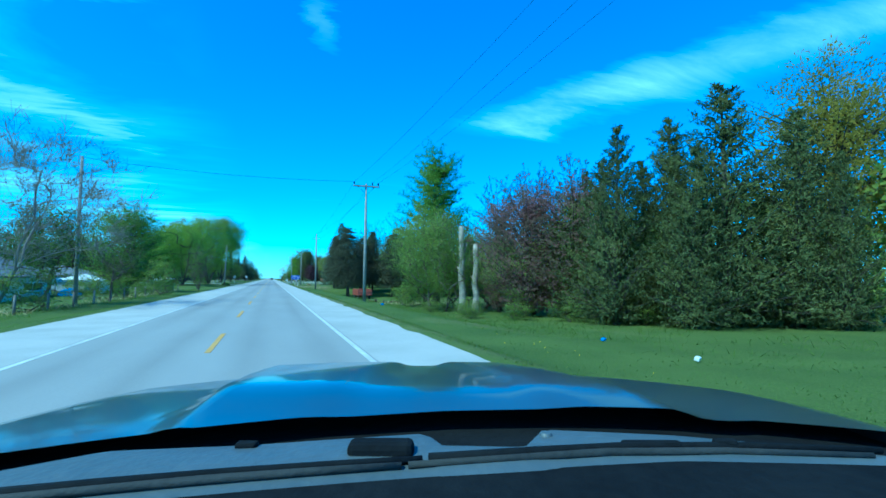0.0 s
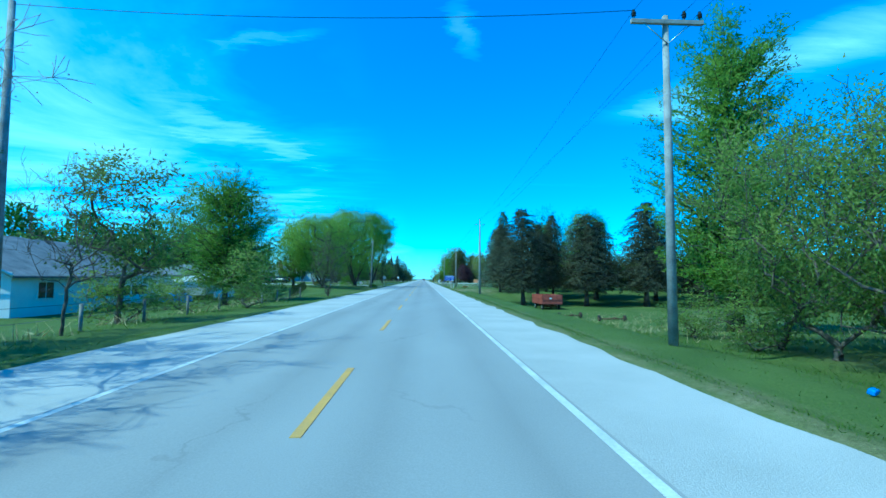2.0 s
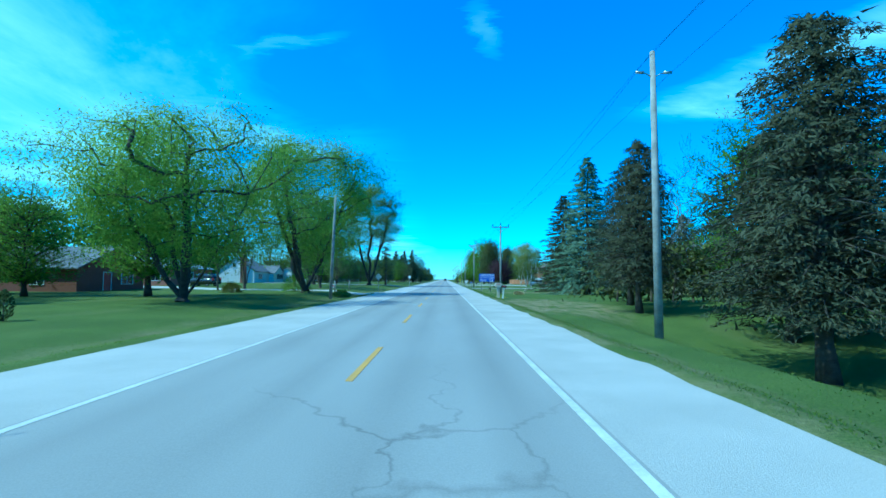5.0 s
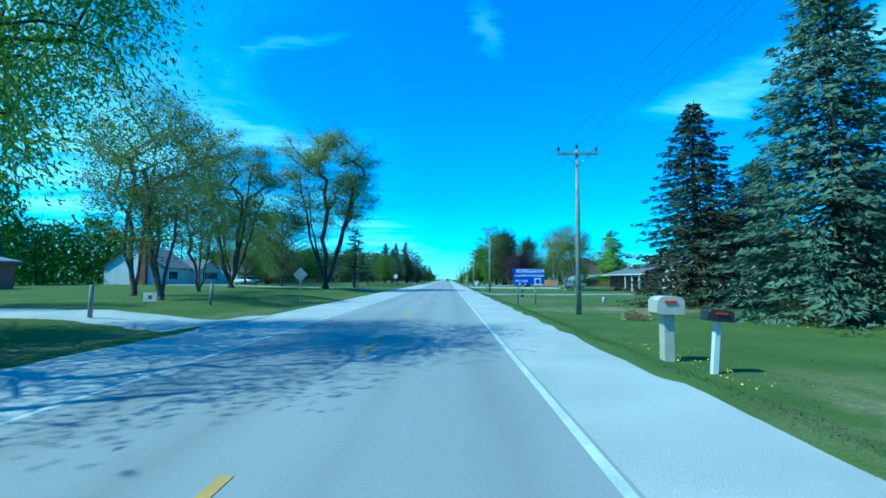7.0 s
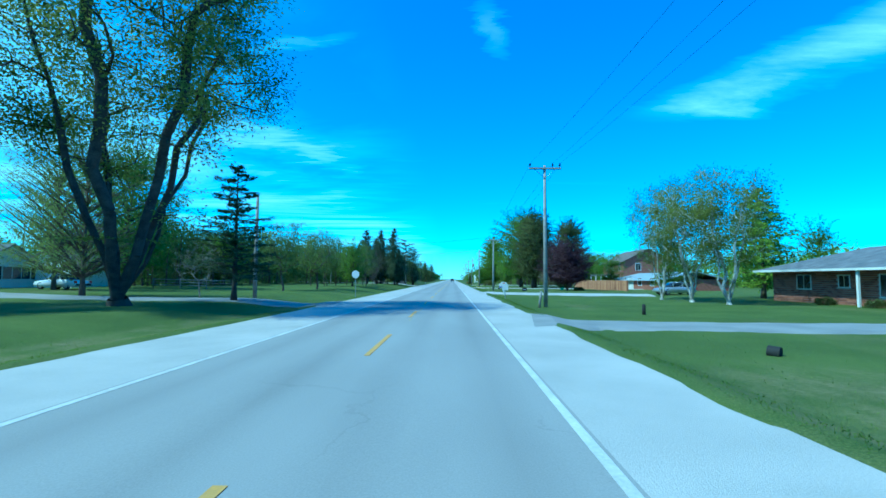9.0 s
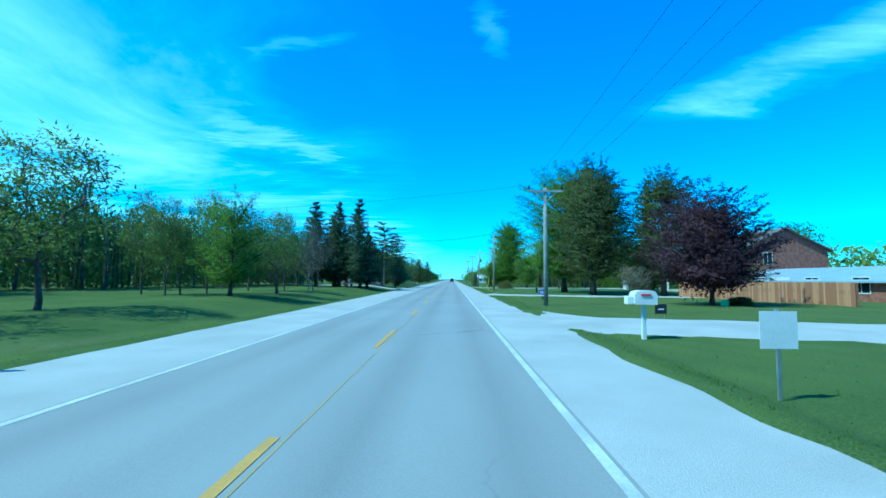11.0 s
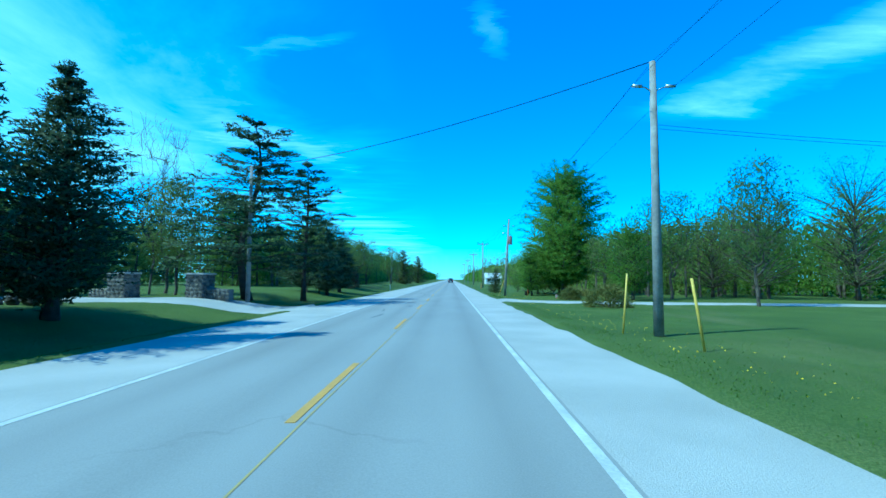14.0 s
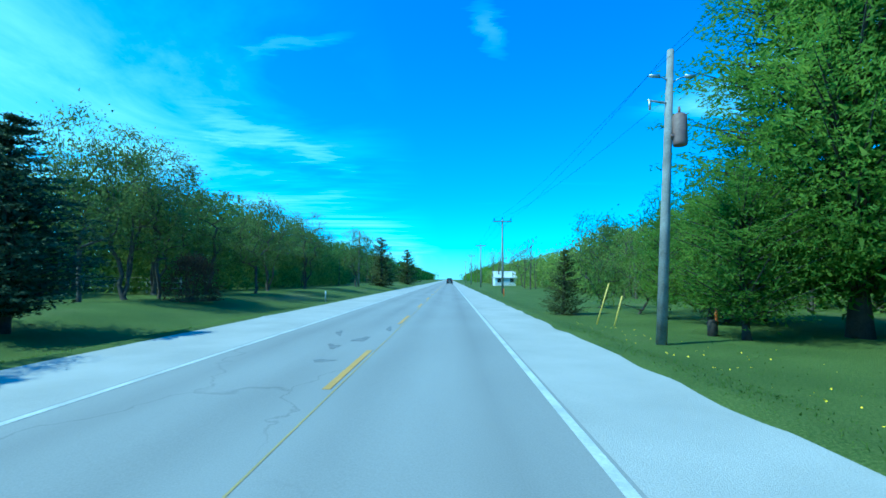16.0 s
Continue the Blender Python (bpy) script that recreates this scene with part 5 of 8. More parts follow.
RIGHT = [utility_pole(9.0, -6.0, 10.0, "T"),
         utility_pole(8.8, 40.0, 10.2, "TX"), utility_pole(9.0, 89.6, 10.3, "twin"), utility_pole(9.0, 135.9, 9.2, "T"), utility_pole(8.3, 182.6, 10.0, "TX"),
         utility_pole(7.8, 218.4, 7.6, "T"), utility_pole(8.0, 257.7, 8.4, "twin"), utility_pole(7.7, 294.8, 8.45, "transformer", (0.056, 0.0)),
         utility_pole(8.4, 340.0, 9.3, "T"), utility_pole(8.6, 384.0, 9.4, "T"), utility_pole(8.6, 430.0, 9.4, "T"), utility_pole(8.6, 480.0, 9.4, "T")]
LEFT = [utility_pole(-12.2, 41.5, 11.0, "plain", (-0.004, 0)), utility_pole(-8.5, 114.0, 9.1, "plain", (0.03, 0)), utility_pole(-12.3, 183.0, 7.4, "plain"), utility_pole(-10.4, 271.5, 8.3, "plain"), utility_pole(-12.0, 352.0, 8.4, "plain")]
for a, b in zip(RIGHT, RIGHT[1:]):
    for p, q in zip(a, b):
        wire(p, q, 0.55)
wire(LEFT[3][0], RIGHT[6][2], 0.5, 0.017)
wire((-18.5, 221.0, 6.2), RIGHT[5][1], 0.3, 0.006)
wire(LEFT[0][0], RIGHT[1][0], 0.35, 0.012)
for dz in (0.0, -0.12):
    wire((RIGHT[6][2][0], RIGHT[6][2][1], RIGHT[6][2][2] - 2.0 + dz), (38.0, 259.0, 6.0 + dz), 0.5)


# ---- houses ----


def gable(bm, x0, x1, y0, y1, z, rise, over=0.4, along="y", thick=0.14):
    """A gabled roof slab with its ridge along x or y."""
    if along == "y":
        xm = (x0 + x1) / 2
        prof = [(x0 - over, z - over * rise / (xm - x0)), (xm, z + rise), (x1 + over, z - over * rise / (xm - x0))]
        ends = (y0 - over, y1 + over)
        put = lambda p, e: (p[0], e, p[1])
    else:
        ym = (y0 + y1) / 2
        prof = [(y0 - over, z - over * rise / (ym - y0)), (ym, z + rise), (y1 + over, z - over * rise / (ym - y0))]
        ends = (x0 - over, x1 + over)
        put = lambda p, e: (e, p[0], p[1])
    ring = prof + [(p[0], p[1] - thick) for p in prof[::-1]]
    a = [bm.verts.new(put(p, ends[0])) for p in ring]
    b = [bm.verts.new(put(p, ends[1])) for p in ring]
    n = len(ring)
    for k in range(n):
        bm.faces.new((a[k], a[(k + 1) % n], b[(k + 1) % n], b[k]))
    for r in (a, b):
        bm.faces.new((r[0], r[1], r[4], r[5])), bm.faces.new((r[1], r[2], r[3], r[4]))
    bmesh.ops.recalc_face_normals(bm, faces=bm.faces)
    return bm


def hip(bm, x0, x1, y0, y1, z, rise, over=0.45):
    x0, x1, y0, y1 = x0 - over, x1 + over, y0 - over, y1 + over
    m = min(x1 - x0, y1 - y0) / 2
    if y1 - y0 > x1 - x0:
        r = [((x0 + x1) / 2, y0 + m, z + rise), ((x0 + x1) / 2, y1 - m, z + rise)]
    else:
        r = [(x0 + m, (y0 + y1) / 2, z + rise), (x1 - m, (y0 + y1) / 2, z + rise)]
    c = [bm.verts.new((x, y, zz)) for zz in (z - 0.14, z) for x, y in ((x0, y0), (x1, y0), (x1, y1), (x0, y1))]
    t = [bm.verts.new(p) for p in r]
    for k in range(4):
        bm.faces.new((c[k], c[(k + 1) % 4], c[4 + (k + 1) % 4], c[4 + k]))
    bm.faces.new(c[3::-1])
    if y1 - y0 > x1 - x0:
        bm.faces.new((c[4], c[5], t[0])), bm.faces.new((c[5], c[6], t[1], t[0])), bm.faces.new((c[6], c[7], t[1])), bm.faces.new((c[7], c[4], t[0], t[1]))
    else:
        bm.faces.new((c[4], c[5], t[1], t[0])), bm.faces.new((c[5], c[6], t[1])), bm.faces.new((c[6], c[7], t[0], t[1])), bm.faces.new((c[7], c[4], t[0]))
    bmesh.ops.recalc_face_normals(bm, faces=bm.faces)
    return bm


def wall_ring(bm, x0, x1, y0, y1, z0, z1, peak=0.0, along="y"):
    """The walls of a block, with gable peaks if asked for."""
    box(bm, x0, y0, z0, x1, y1, z1)
    if peak:
        for e in ((y0, y0 + 0.2), (y1 - 0.2, y1)) if along == "y" else ((x0, x0 + 0.2), (x1 - 0.2, x1)):
            if along == "y":
                tri = [(x0, z1 - 0.01), (x1, z1 - 0.01), ((x0 + x1) / 2, z1 + peak - 0.1)]
                a, b = [bm.verts.new((p[0], e[0], p[1])) for p in tri], [bm.verts.new((p[0], e[1], p[1])) for p in tri]
            else:
                tri = [(y0, z1 - 0.01), (y1, z1 - 0.01), ((y0 + y1) / 2, z1 + peak - 0.1)]
                a, b = [bm.verts.new((e[0], p[0], p[1])) for p in tri], [bm.verts.new((e[1], p[0], p[1])) for p in tri]
            bm.faces.new(a), bm.faces.new(b[::-1])
            for k in range(3):
                bm.faces.new((a[k], b[k], b[(k + 1) % 3], a[(k + 1) % 3]))
        bmesh.ops.recalc_face_normals(bm, faces=bm.faces)
    return bm


def opening(parent, kind, face, at, u0, u1, z0, z1, frame_mat=None, pane_mat=None, bars=1):
    """A window or door set on a wall: face is the outward axis (+x, -x, +y, -y), at its plane, u along the wall."""
    frame_mat, pane_mat = frame_mat or WHITE_PAINT, pane_mat or GLASS
    s = 1 if face[0] == "+" else -1

    def slab(ua, ub, za, zb, d0, d1, bm=None):
        bm = bm or bmesh.new()
        lo, hi = sorted((at + s * d0, at + s * d1))
        return box(bm, lo, ua, za, hi, ub, zb) if face[1] == "x" else box(bm, ua, lo, za, ub, hi, zb)

    w = 0.07
    bm = slab(u0 - w, u0, z0 - w, z1 + w, -0.03, 0.05)
    slab(u1, u1 + w, z0 - w, z1 + w, -0.03, 0.05, bm), slab(u0, u1, z1, z1 + w, -0.03, 0.05, bm), slab(u0, u1, z0 - w, z0, -0.03, 0.06, bm)
    for k in range(1, bars + 1):
        u = u0 + (u1 - u0) * k / (bars + 1)
        slab(u - 0.02, u + 0.02, z0, z1, 0.0, 0.035, bm)
    thing = part(kind, bm, frame_mat, parent)
    part("pane" if kind == "window" else "leaf", slab(u0, u1, z0, z1, -0.02, 0.015), pane_mat, thing)
    return thing


def house(label, name="house"):
    return tagged(empty(name), label, "house")


def clapboards(parent, face, at, u0, u1, z0, z1, step=0.16):
    s = 1 if face[0] == "+" else -1
    me = None
    z = z0
    while z < z1 - 0.05:
        bm = bmesh.new()
        lo, hi = sorted((0.0, s * 0.022))
        if face[1] == "x":
            box(bm, lo, 0, 0, hi, u1 - u0, step - 0.02)
        else:
            box(bm, 0, lo, 0, u1 - u0, hi, step - 0.02)
        if me is None:
            me = bpy.data.meshes.new("clapboard")
            bm.to_mesh(me)
            me.materials.append(WHITE_SIDING)
        bm.free()
        o = new("clapboard", me)
        o.location = (at, u0, z) if face[1] == "x" else (u0, at, z)
        o.parent = parent
        z += step


def brick_courses(parent, face, at, u0, u1, z0, z1, gaps=(), length=0.42, height=0.15):
    """Brickwork proud of the mortar, in courses, left open where windows and doors stand."""
    s = 1 if face[0] == "+" else -1
    verts, faces = [], []
    row, z = 0, z0
    while z < z1 - 0.02:
        u = u0 - (length / 2 if row % 2 else 0)
        while u < u1:
            a, b = max(u, u0), min(u + length - 0.025, u1)
            mid, zm = (a + b) / 2, z + height / 2
            if b - a > 0.06 and not any(g[0] - 0.08 < mid < g[1] + 0.08 and g[2] - 0.1 < zm < g[3] + 0.1 for g in gaps):
                k = len(verts)
                for d in (0.0, s * 0.018):
                    for uu, zz in ((a, z), (b, z), (b, z + height - 0.022), (a, z + height - 0.022)):
                        verts.append((at + d, uu, zz) if face[1] == "x" else (uu, at + d, zz))
                faces += [(k + 4, k + 5, k + 6, k + 7), (k, k + 1, k + 5, k + 4), (k + 3, k + 2, k + 6, k + 7), (k, k + 3, k + 7, k + 4), (k + 1, k + 2, k + 6, k + 5)]
            u += length
        z += height
        row += 1
    me = bpy.data.meshes.new("brickwork")
    me.from_pydata(verts, [], faces)
    ob = mesh_ob("brickwork", me, BRICK_ISLAND, parent)
    return tagged(ob, kind="stuff")


BRICK_ISLAND = surf("red_brick_courses", (0.17, 0.07, 0.05), (0.34, 0.15, 0.105), 3.0, 0.9, 0.2, 14, island=0.5)

# brick bungalow with its garage, right
bx, bz = 30.0, -0.15
bung = house("long low red brick bungalow with grey hip roof and white posts", "bungalow")
part("wall", wall_ring(bmesh.new(), bx, bx + 9, 170.5, 191.5, bz - 0.3, 2.45), MORTAR, bung)
part("roof", hip(bmesh.new(), bx - 0.9, bx + 9, 170.5, 191.5, 2.5, 1.75), SHINGLE, bung)
win = [(171.6, 172.5, 1.0, 2.05), (173.8, 174.6, 1.0, 2.05), (183.6, 184.5, 1.2, 2.0), (187.2, 188.6, 1.0, 2.05)]
door = [(177.4, 178.4, -0.1, 2.05), (179.2, 181.2, 0.6, 2.05)]
for a in win:
    opening(bung, "window", "-x", bx, *a)
opening(bung, "door", "-x", bx, *door[0], pane_mat=DARK, bars=0)
opening(bung, "window", "-x", bx, *door[1], bars=2)
brick_courses(bung, "-x", bx - 0.001, 170.5, 191.5, bz, 2.4, win + door)
brick_courses(bung, "-y", 170.5 - 0.001, bx, bx + 2.0, bz, 2.4)
for y in (176.4, 179.0, 181.6):
    part("post", boxed(bx - 1.2, y - 0.08, bz, bx - 1.04, y + 0.08, 2.4, bevel=0.01), WHITE_PAINT, bung)
part("fascia", boxed(bx - 1.42, 170.0, 2.34, bx - 1.37, 192.0, 2.5), WHITE_PAINT, bung)
part("chimney", boxed(bx + 5.2, 174.2, 3.4, bx + 6.0, 175.2, 4.75, bevel=0.02), BRICK, bung)
gar = house("attached garage with white gable front and white door", "garage")
part("wall", wall_ring(bmesh.new(), bx - 1.2, bx + 8, 162.8, 170.2, bz - 0.3, 2.45, 1.7, "x"), surf("tan_brick", (0.28, 0.2, 0.17), (0.4, 0.31, 0.27), 3, 0.9, 0.2, 14), gar)
part("roof", gable(bmesh.new(), bx - 1.2, bx + 8, 162.8, 170.2, 2.45, 1.75, 0.5, "x"), SHINGLE, gar)
opening(gar, "door", "-x", bx - 1.2, 166.0, 169.0, -0.1, 2.05, pane_mat=WHITE_PAINT, bars=0)
for s in (-1, 1):
    bm = bmesh.new()
    tube(bm, [(bx - 1.74, 166.5 + s * 4.25, 2.18), (bx - 1.74, 166.5, 4.18)], [0.09, 0.09], 4)
    part("bargeboard", bm, WHITE_PAINT, gar)
bm = bmesh.new()
loft_tri = [[(bx - 1.2 - d, y, z) for y, z in ((163.6, 2.5), (169.4, 2.5), (166.5, 3.85))] for d in (0.0, 0.04)]
ra, rb = [[bm.verts.new(p) for p in r] for r in loft_tri]
bm.faces.new(ra), bm.faces.new(rb)
for k in range(3):
    bm.faces.new((ra[k], ra[(k + 1) % 3], rb[(k + 1) % 3], rb[k]))
bmesh.ops.recalc_face_normals(bm, faces=bm.faces)
part("gable_panel", bm, WHITE_SIDING, gar)
for y in (164.2, 162.4):
    part("post", boxed(bx - 1.5, y - 0.07, bz, bx - 1.36, y + 0.07, 2.3), WHITE_PAINT, gar)
ann = house("pale brick house wing with white-framed picture window", "house_wing")
part("wall", wall_ring(bmesh.new(), bx - 0.4, bx + 8, 152.5, 161.8, bz - 0.3, 2.3), surf("pale_brick", (0.45, 0.43, 0.4), (0.6, 0.58, 0.54), 3, 0.9, 0.2, 14), ann)
part("roof", hip(bmesh.new(), bx - 0.4, bx + 8, 152.5, 161.8, 2.35, 1.5), SHINGLE, ann)
opening(ann, "window", "-x", bx - 0.4, 158.2, 160.8, 0.6, 1.95, bars=2)
opening(ann, "window", "-x", bx - 0.4, 154.0, 155.4, 0.6, 1.95)

# second bungalow beyond the birches
h2 = house("low red brick house with pale blue metal roof behind birches", "bungalow")
part("wall", wall_ring(bmesh.new(), 34, 44, 222, 248, -0.4, 1.75), BRICK, h2)
part("roof", gable(bmesh.new(), 34, 44, 222, 248, 1.75, 1.2, 0.5, "y"), surf("pale_blue_metal_roof", (0.3, 0.36, 0.42), (0.4, 0.46, 0.52), 1, 0.5, 0.05, 8), h2)
for y in (225, 230, 237, 243):
    opening(h2, "window", "-x", 34, y, y + 1.5, 0.7, 1.9)
opening(h2, "door", "-x", 34, 233.6, 235.8, -0.1, 1.9, pane_mat=WHITE_PAINT, bars=0)

# two-storey brick house behind the shade trees
h3 = house("two-storey red brick house with white porch posts behind trees", "house")
part("wall", wall_ring(bmesh.new(), 36, 46, 244, 256, -0.4, 5.4, 2.4, "y"), BRICK, h3)
part("roof", gable(bmesh.new(), 36, 46, 244, 256, 5.4, 2.5, 0.4, "y"), SHINGLE_BROWN, h3)
for y in (245.6, 249.4, 253.2):
    opening(h3, "window", "-x", 36, y, y + 0.95, 3.6, 4.9)
for y in (245.6, 253.2):
    opening(h3, "window", "-x", 36, y, y + 0.95, 0.8, 2.2)
opening(h3, "window", "-y", 244, 38.5, 39.5, 3.6, 4.9)
opening(h3, "window", "-y", 244, 38.5, 39.5, 0.8, 2.2)
part("porch_roof", boxed(33.6, 247.2, 2.5, 36.0, 258.5, 2.75, bevel=0.03), SHINGLE, h3)
for y in (247.4, 251.0, 254.6, 258.2):
    part("post", boxed(33.7, y - 0.09, -0.3, 33.88, y + 0.09, 2.5), WHITE_PAINT, h3)
part("porch_floor", boxed(33.5, 247.2, -0.4, 36.0, 258.5, 0.25), CONCRETE, h3)
shed3 = tagged(empty("garden_shed"), "small white garden shed with dark roof among trees", "shed")
part("wall", wall_ring(bmesh.new(), 27.6, 29.4, 264.6, 266.6, -0.3, 1.3, 0.7, "y"), WHITE_SIDING, shed3)
part("roof", gable(bmesh.new(), 27.6, 29.4, 264.6, 266.6, 1.3, 0.7, 0.2, "y"), SHINGLE, shed3)
shed3.location = (3.0, 1.0, 0)

# white house with grey roof behind the first verge, left
h4 = house("white sided house with long grey shingle roof", "house")
part("wall", wall_ring(bmesh.new(), -37, -26.4, 60.5, 77, -1.2, 1.75), WHITE_SIDING, h4)
part("roof", hip(bmesh.new(), -37, -26.4, 60.5, 77, 1.8, 3.0, 0.6), SHINGLE, h4)
for y0, y1 in ((66.6, 69.0), (69.2, 71.6), (71.8, 74.2)):
    opening(h4, "window", "+x", -26.4, y0, y1, 0.0, 0.85, pane_mat=DARK, bars=0)
clapboards(h4, "+x", -26.4, 66.2, 77, -1.0, -0.15)
part("gutter", boxed(-25.95, 60.2, 1.6, -25.8, 77.4, 1.7), WHITE_PAINT, h4)
part("roof_vent", boxed(-31.0, 70.0, 4.55, -30.6, 70.4, 4.95), DARK, h4)
h4b = house("white gabled house front with small paired windows", "house_wing")
part("wall", wall_ring(bmesh.new(), -36.2, -24.0, 56.0, 63.5, -1.2, 1.9, 2.7, "y"), WHITE_SIDING, h4b)
part("roof", gable(bmesh.new(), -36.2, -24.0, 56.0, 63.5, 1.9, 2.8, 0.5, "y"), SHINGLE, h4b)
clapboards(h4b, "-y", 56.0, -36.2, -24.0, -0.9, 1.85)
for x in (-32.4, -29.6, -28.4, -25.6):
    opening(h4b, "window", "-y", 55.98, x, x + 0.75, 0.2, 1.3)
opening(h4b, "window", "+x", -24.0, 58.0, 59.3, 0.2, 1.25)
for s in (-1, 1):
    part("bargeboard", tube(bmesh.new(), [(-30.1 + s * 6.6, 55.46, 1.68), (-30.1, 55.46, 4.72)], [0.09, 0.09], 4), WHITE_PAINT, h4b)
part("fascia", boxed(-31.0, 55.5, 1.72, -23.6, 55.56, 1.9), WHITE_PAINT, h4b)
part("vent_pipe", tubed([(-28.4, 57.5, 3.4), (-28.4, 57.5, 5.0)], [0.07, 0.07], 8), STEEL, h4b)
h5 = house("grey roofed outbuilding behind the white gazebo", "house")
part("wall", wall_ring(bmesh.new(), -34, -25, 84, 94, -0.6, 1.9), surf("grey_siding", (0.4, 0.42, 0.44), (0.5, 0.52, 0.54), 1.5, 0.7, 0.05, 12), h5)
part("roof", hip(bmesh.new(), -34, -25, 84, 94, 1.95, 1.5), SHINGLE, h5)
opening(h5, "window", "+x", -25, 87, 88.4, 0.4, 1.4)

gz = tagged(empty("gazebo"), "white canvas garden gazebo with walls on grass", "gazebo")
zz = zat(-23, 81) - 0.05
for x in (-26.2, -21.2):
    for y in (77.6, 82.8):
        part("post", boxed(x - 0.05, y - 0.05, zz, x + 0.05, y + 0.05, zz + 1.95), STEEL, gz)
bm = bmesh.new()
c = [bm.verts.new(p) for p in ((-26.5, 77.3, zz + 1.9), (-20.9, 77.3, zz + 1.9), (-20.9, 83.1, zz + 1.9), (-26.5, 83.1, zz + 1.9))]
tp = bm.verts.new((-23.7, 80.2, zz + 2.75))
for k in range(4):
    bm.faces.new((c[k], c[(k + 1) % 4], tp))
bm.faces.new(c[::-1])
bmesh.ops.recalc_face_normals(bm, faces=bm.faces)
part("canopy", bm, CANVAS, gz)
part("valance", wall_ring(bmesh.new(), -26.4, -21.0, 77.4, 83.0, zz + 1.62, zz + 1.88), CANVAS, gz)
part("side_wall", boxed(-21.15, 77.7, zz + 0.1, -21.1, 82.7, zz + 1.6), CANVAS, gz)

bm = bmesh.new()
for k in range(9):
    y = 72.6 + k * 0.42
    arch = 0.62 + 0.3 * math.sin(math.pi * (k + 1) / 10)
    ring = [bm.verts.new((-23.4 + 0.95 * math.cos(math.pi * j / 8) * (0.75 + 0.25 * math.sin(math.pi * (k + 1) / 10)), y, -1.0 + 0.25 + arch * math.sin(math.pi * j / 8) ** 0.8)) for j in range(9)]
    if k:
        for j in range(8):
            bm.faces.new((last[j], last[j + 1], ring[j + 1], ring[j]))
    last = ring
for e in (bm.verts[:9], bm.verts[-9:]):
    bm.faces.new(e)
bmesh.ops.recalc_face_normals(bm, faces=bm.faces)
boat = tagged(empty("covered_boat"), "boat under a bright blue tarpaulin", "boat")
part("tarpaulin", bm, TARP, boat)
part("hull", boxed(-24.2, 72.8, -1.05, -22.6, 75.8, -0.7, bevel=0.12), WHITE_PAINT, boat)

# red brick house and another with a garage, left, behind willows
h6 = house("small red brick house with grey roof under trees", "house")
part("wall", wall_ring(bmesh.new(), -44, -34, 118, 128, -0.2, 2.7, 2.0, "x"), BRICK, h6)
part("roof", gable(bmesh.new(), -44, -34, 118, 128, 2.7, 2.2, 0.4, "x"), SHINGLE, h6)
opening(h6, "window", "-y", 118, -38.5, -37.2, 0.9, 2.1)
opening(h6, "door", "+x", -34, 121.5, 122.6, 0.1, 2.1, pane_mat=surf("red_door_paint", (0.3, 0.03, 0.025), (0.4, 0.05, 0.04), 2, 0.5, 0.02, 12), bars=0)
opening(h6, "window", "+x", -34, 124.2, 126.0, 0.9, 2.1)
h7 = house("brick house with blue-grey roof and white garage door", "house")
part("wall", wall_ring(bmesh.new(), -54, -38.5, 141, 153, 0.0, 3.0), BRICK, h7)
part("roof", hip(bmesh.new(), -54, -38.5, 141, 153, 3.05, 2.2), surf("blue_grey_shingle", (0.16, 0.2, 0.24), (0.25, 0.29, 0.33), 1.4, 0.95, 0.3, 24), h7)
opening(h7, "door", "-y", 141, -47.5, -43.5, 0.3, 2.5, pane_mat=WHITE_PAINT, bars=0)
opening(h7, "window", "-y", 141, -41.5, -40.0, 1.2, 2.4)
opening(h7, "window", "+x", -38.5, 145, 147, 1.2, 2.4)

# white clapboard house with its brick chimney, left
h8 = house("white clapboard house with dark roof and brick chimney", "house")
hz = 0.5
part("wall", wall_ring(bmesh.new(), -46.5, -37.8, 178.5, 187.5, hz - 0.3, hz + 2.9, 3.0, "y"), WHITE_SIDING, h8)
part("roof", gable(bmesh.new(), -46.5, -37.8, 178.5, 187.5, hz + 2.9, 3.1, 0.3, "y"), SHINGLE, h8)
clapboards(h8, "-y", 178.5, -46.5, -37.8, hz, hz + 2.85)
part("chimney", boxed(-40.8, 177.8, hz - 0.2, -39.6, 178.4, hz + 6.6, bevel=0.02), BRICK, h8, "red brick chimney on the gable end")
opening(h8, "window", "-y", 178.45, -42.9, -42.2, hz + 3.7, hz + 4.6)
part("wall", wall_ring(bmesh.new(), -44, -36.4, 187.5, 194.5, hz - 0.3, hz + 2.6, 1.7, "x"), WHITE_SIDING, h8)
part("roof", gable(bmesh.new(), -44, -36.4, 187.5, 194.5, hz + 2.6, 1.8, 0.35, "x"), SHINGLE, h8)
opening(h8, "window", "+x", -36.4, 190.2, 193.2, hz + 0.9, hz + 2.1, bars=2)
for y in (189.55, 193.3):
    part("shutter", boxed(-36.4, y, hz + 0.85, -36.34, y + 0.5, hz + 2.15), DARK, h8)
opening(h8, "door", "+x", -37.8, 185.8, 186.8, hz + 0.1, hz + 2.1, pane_mat=WHITE_PAINT, bars=0)
opening(h8, "window", "+x", -37.8, 181.0, 183.4, hz + 0.9, hz + 2.1, bars=2)
h8.location = (-5.6, 4.2, 0)
far = house("small white clapboard house with pale roof beside the road")
fz = zat(17.0, 412.0)
part("wall", wall_ring(bmesh.new(), 14.2, 19.8, 409.0, 416.5, fz - 0.3, fz + 2.4, 1.5, "x"), WHITE_SIDING, far)
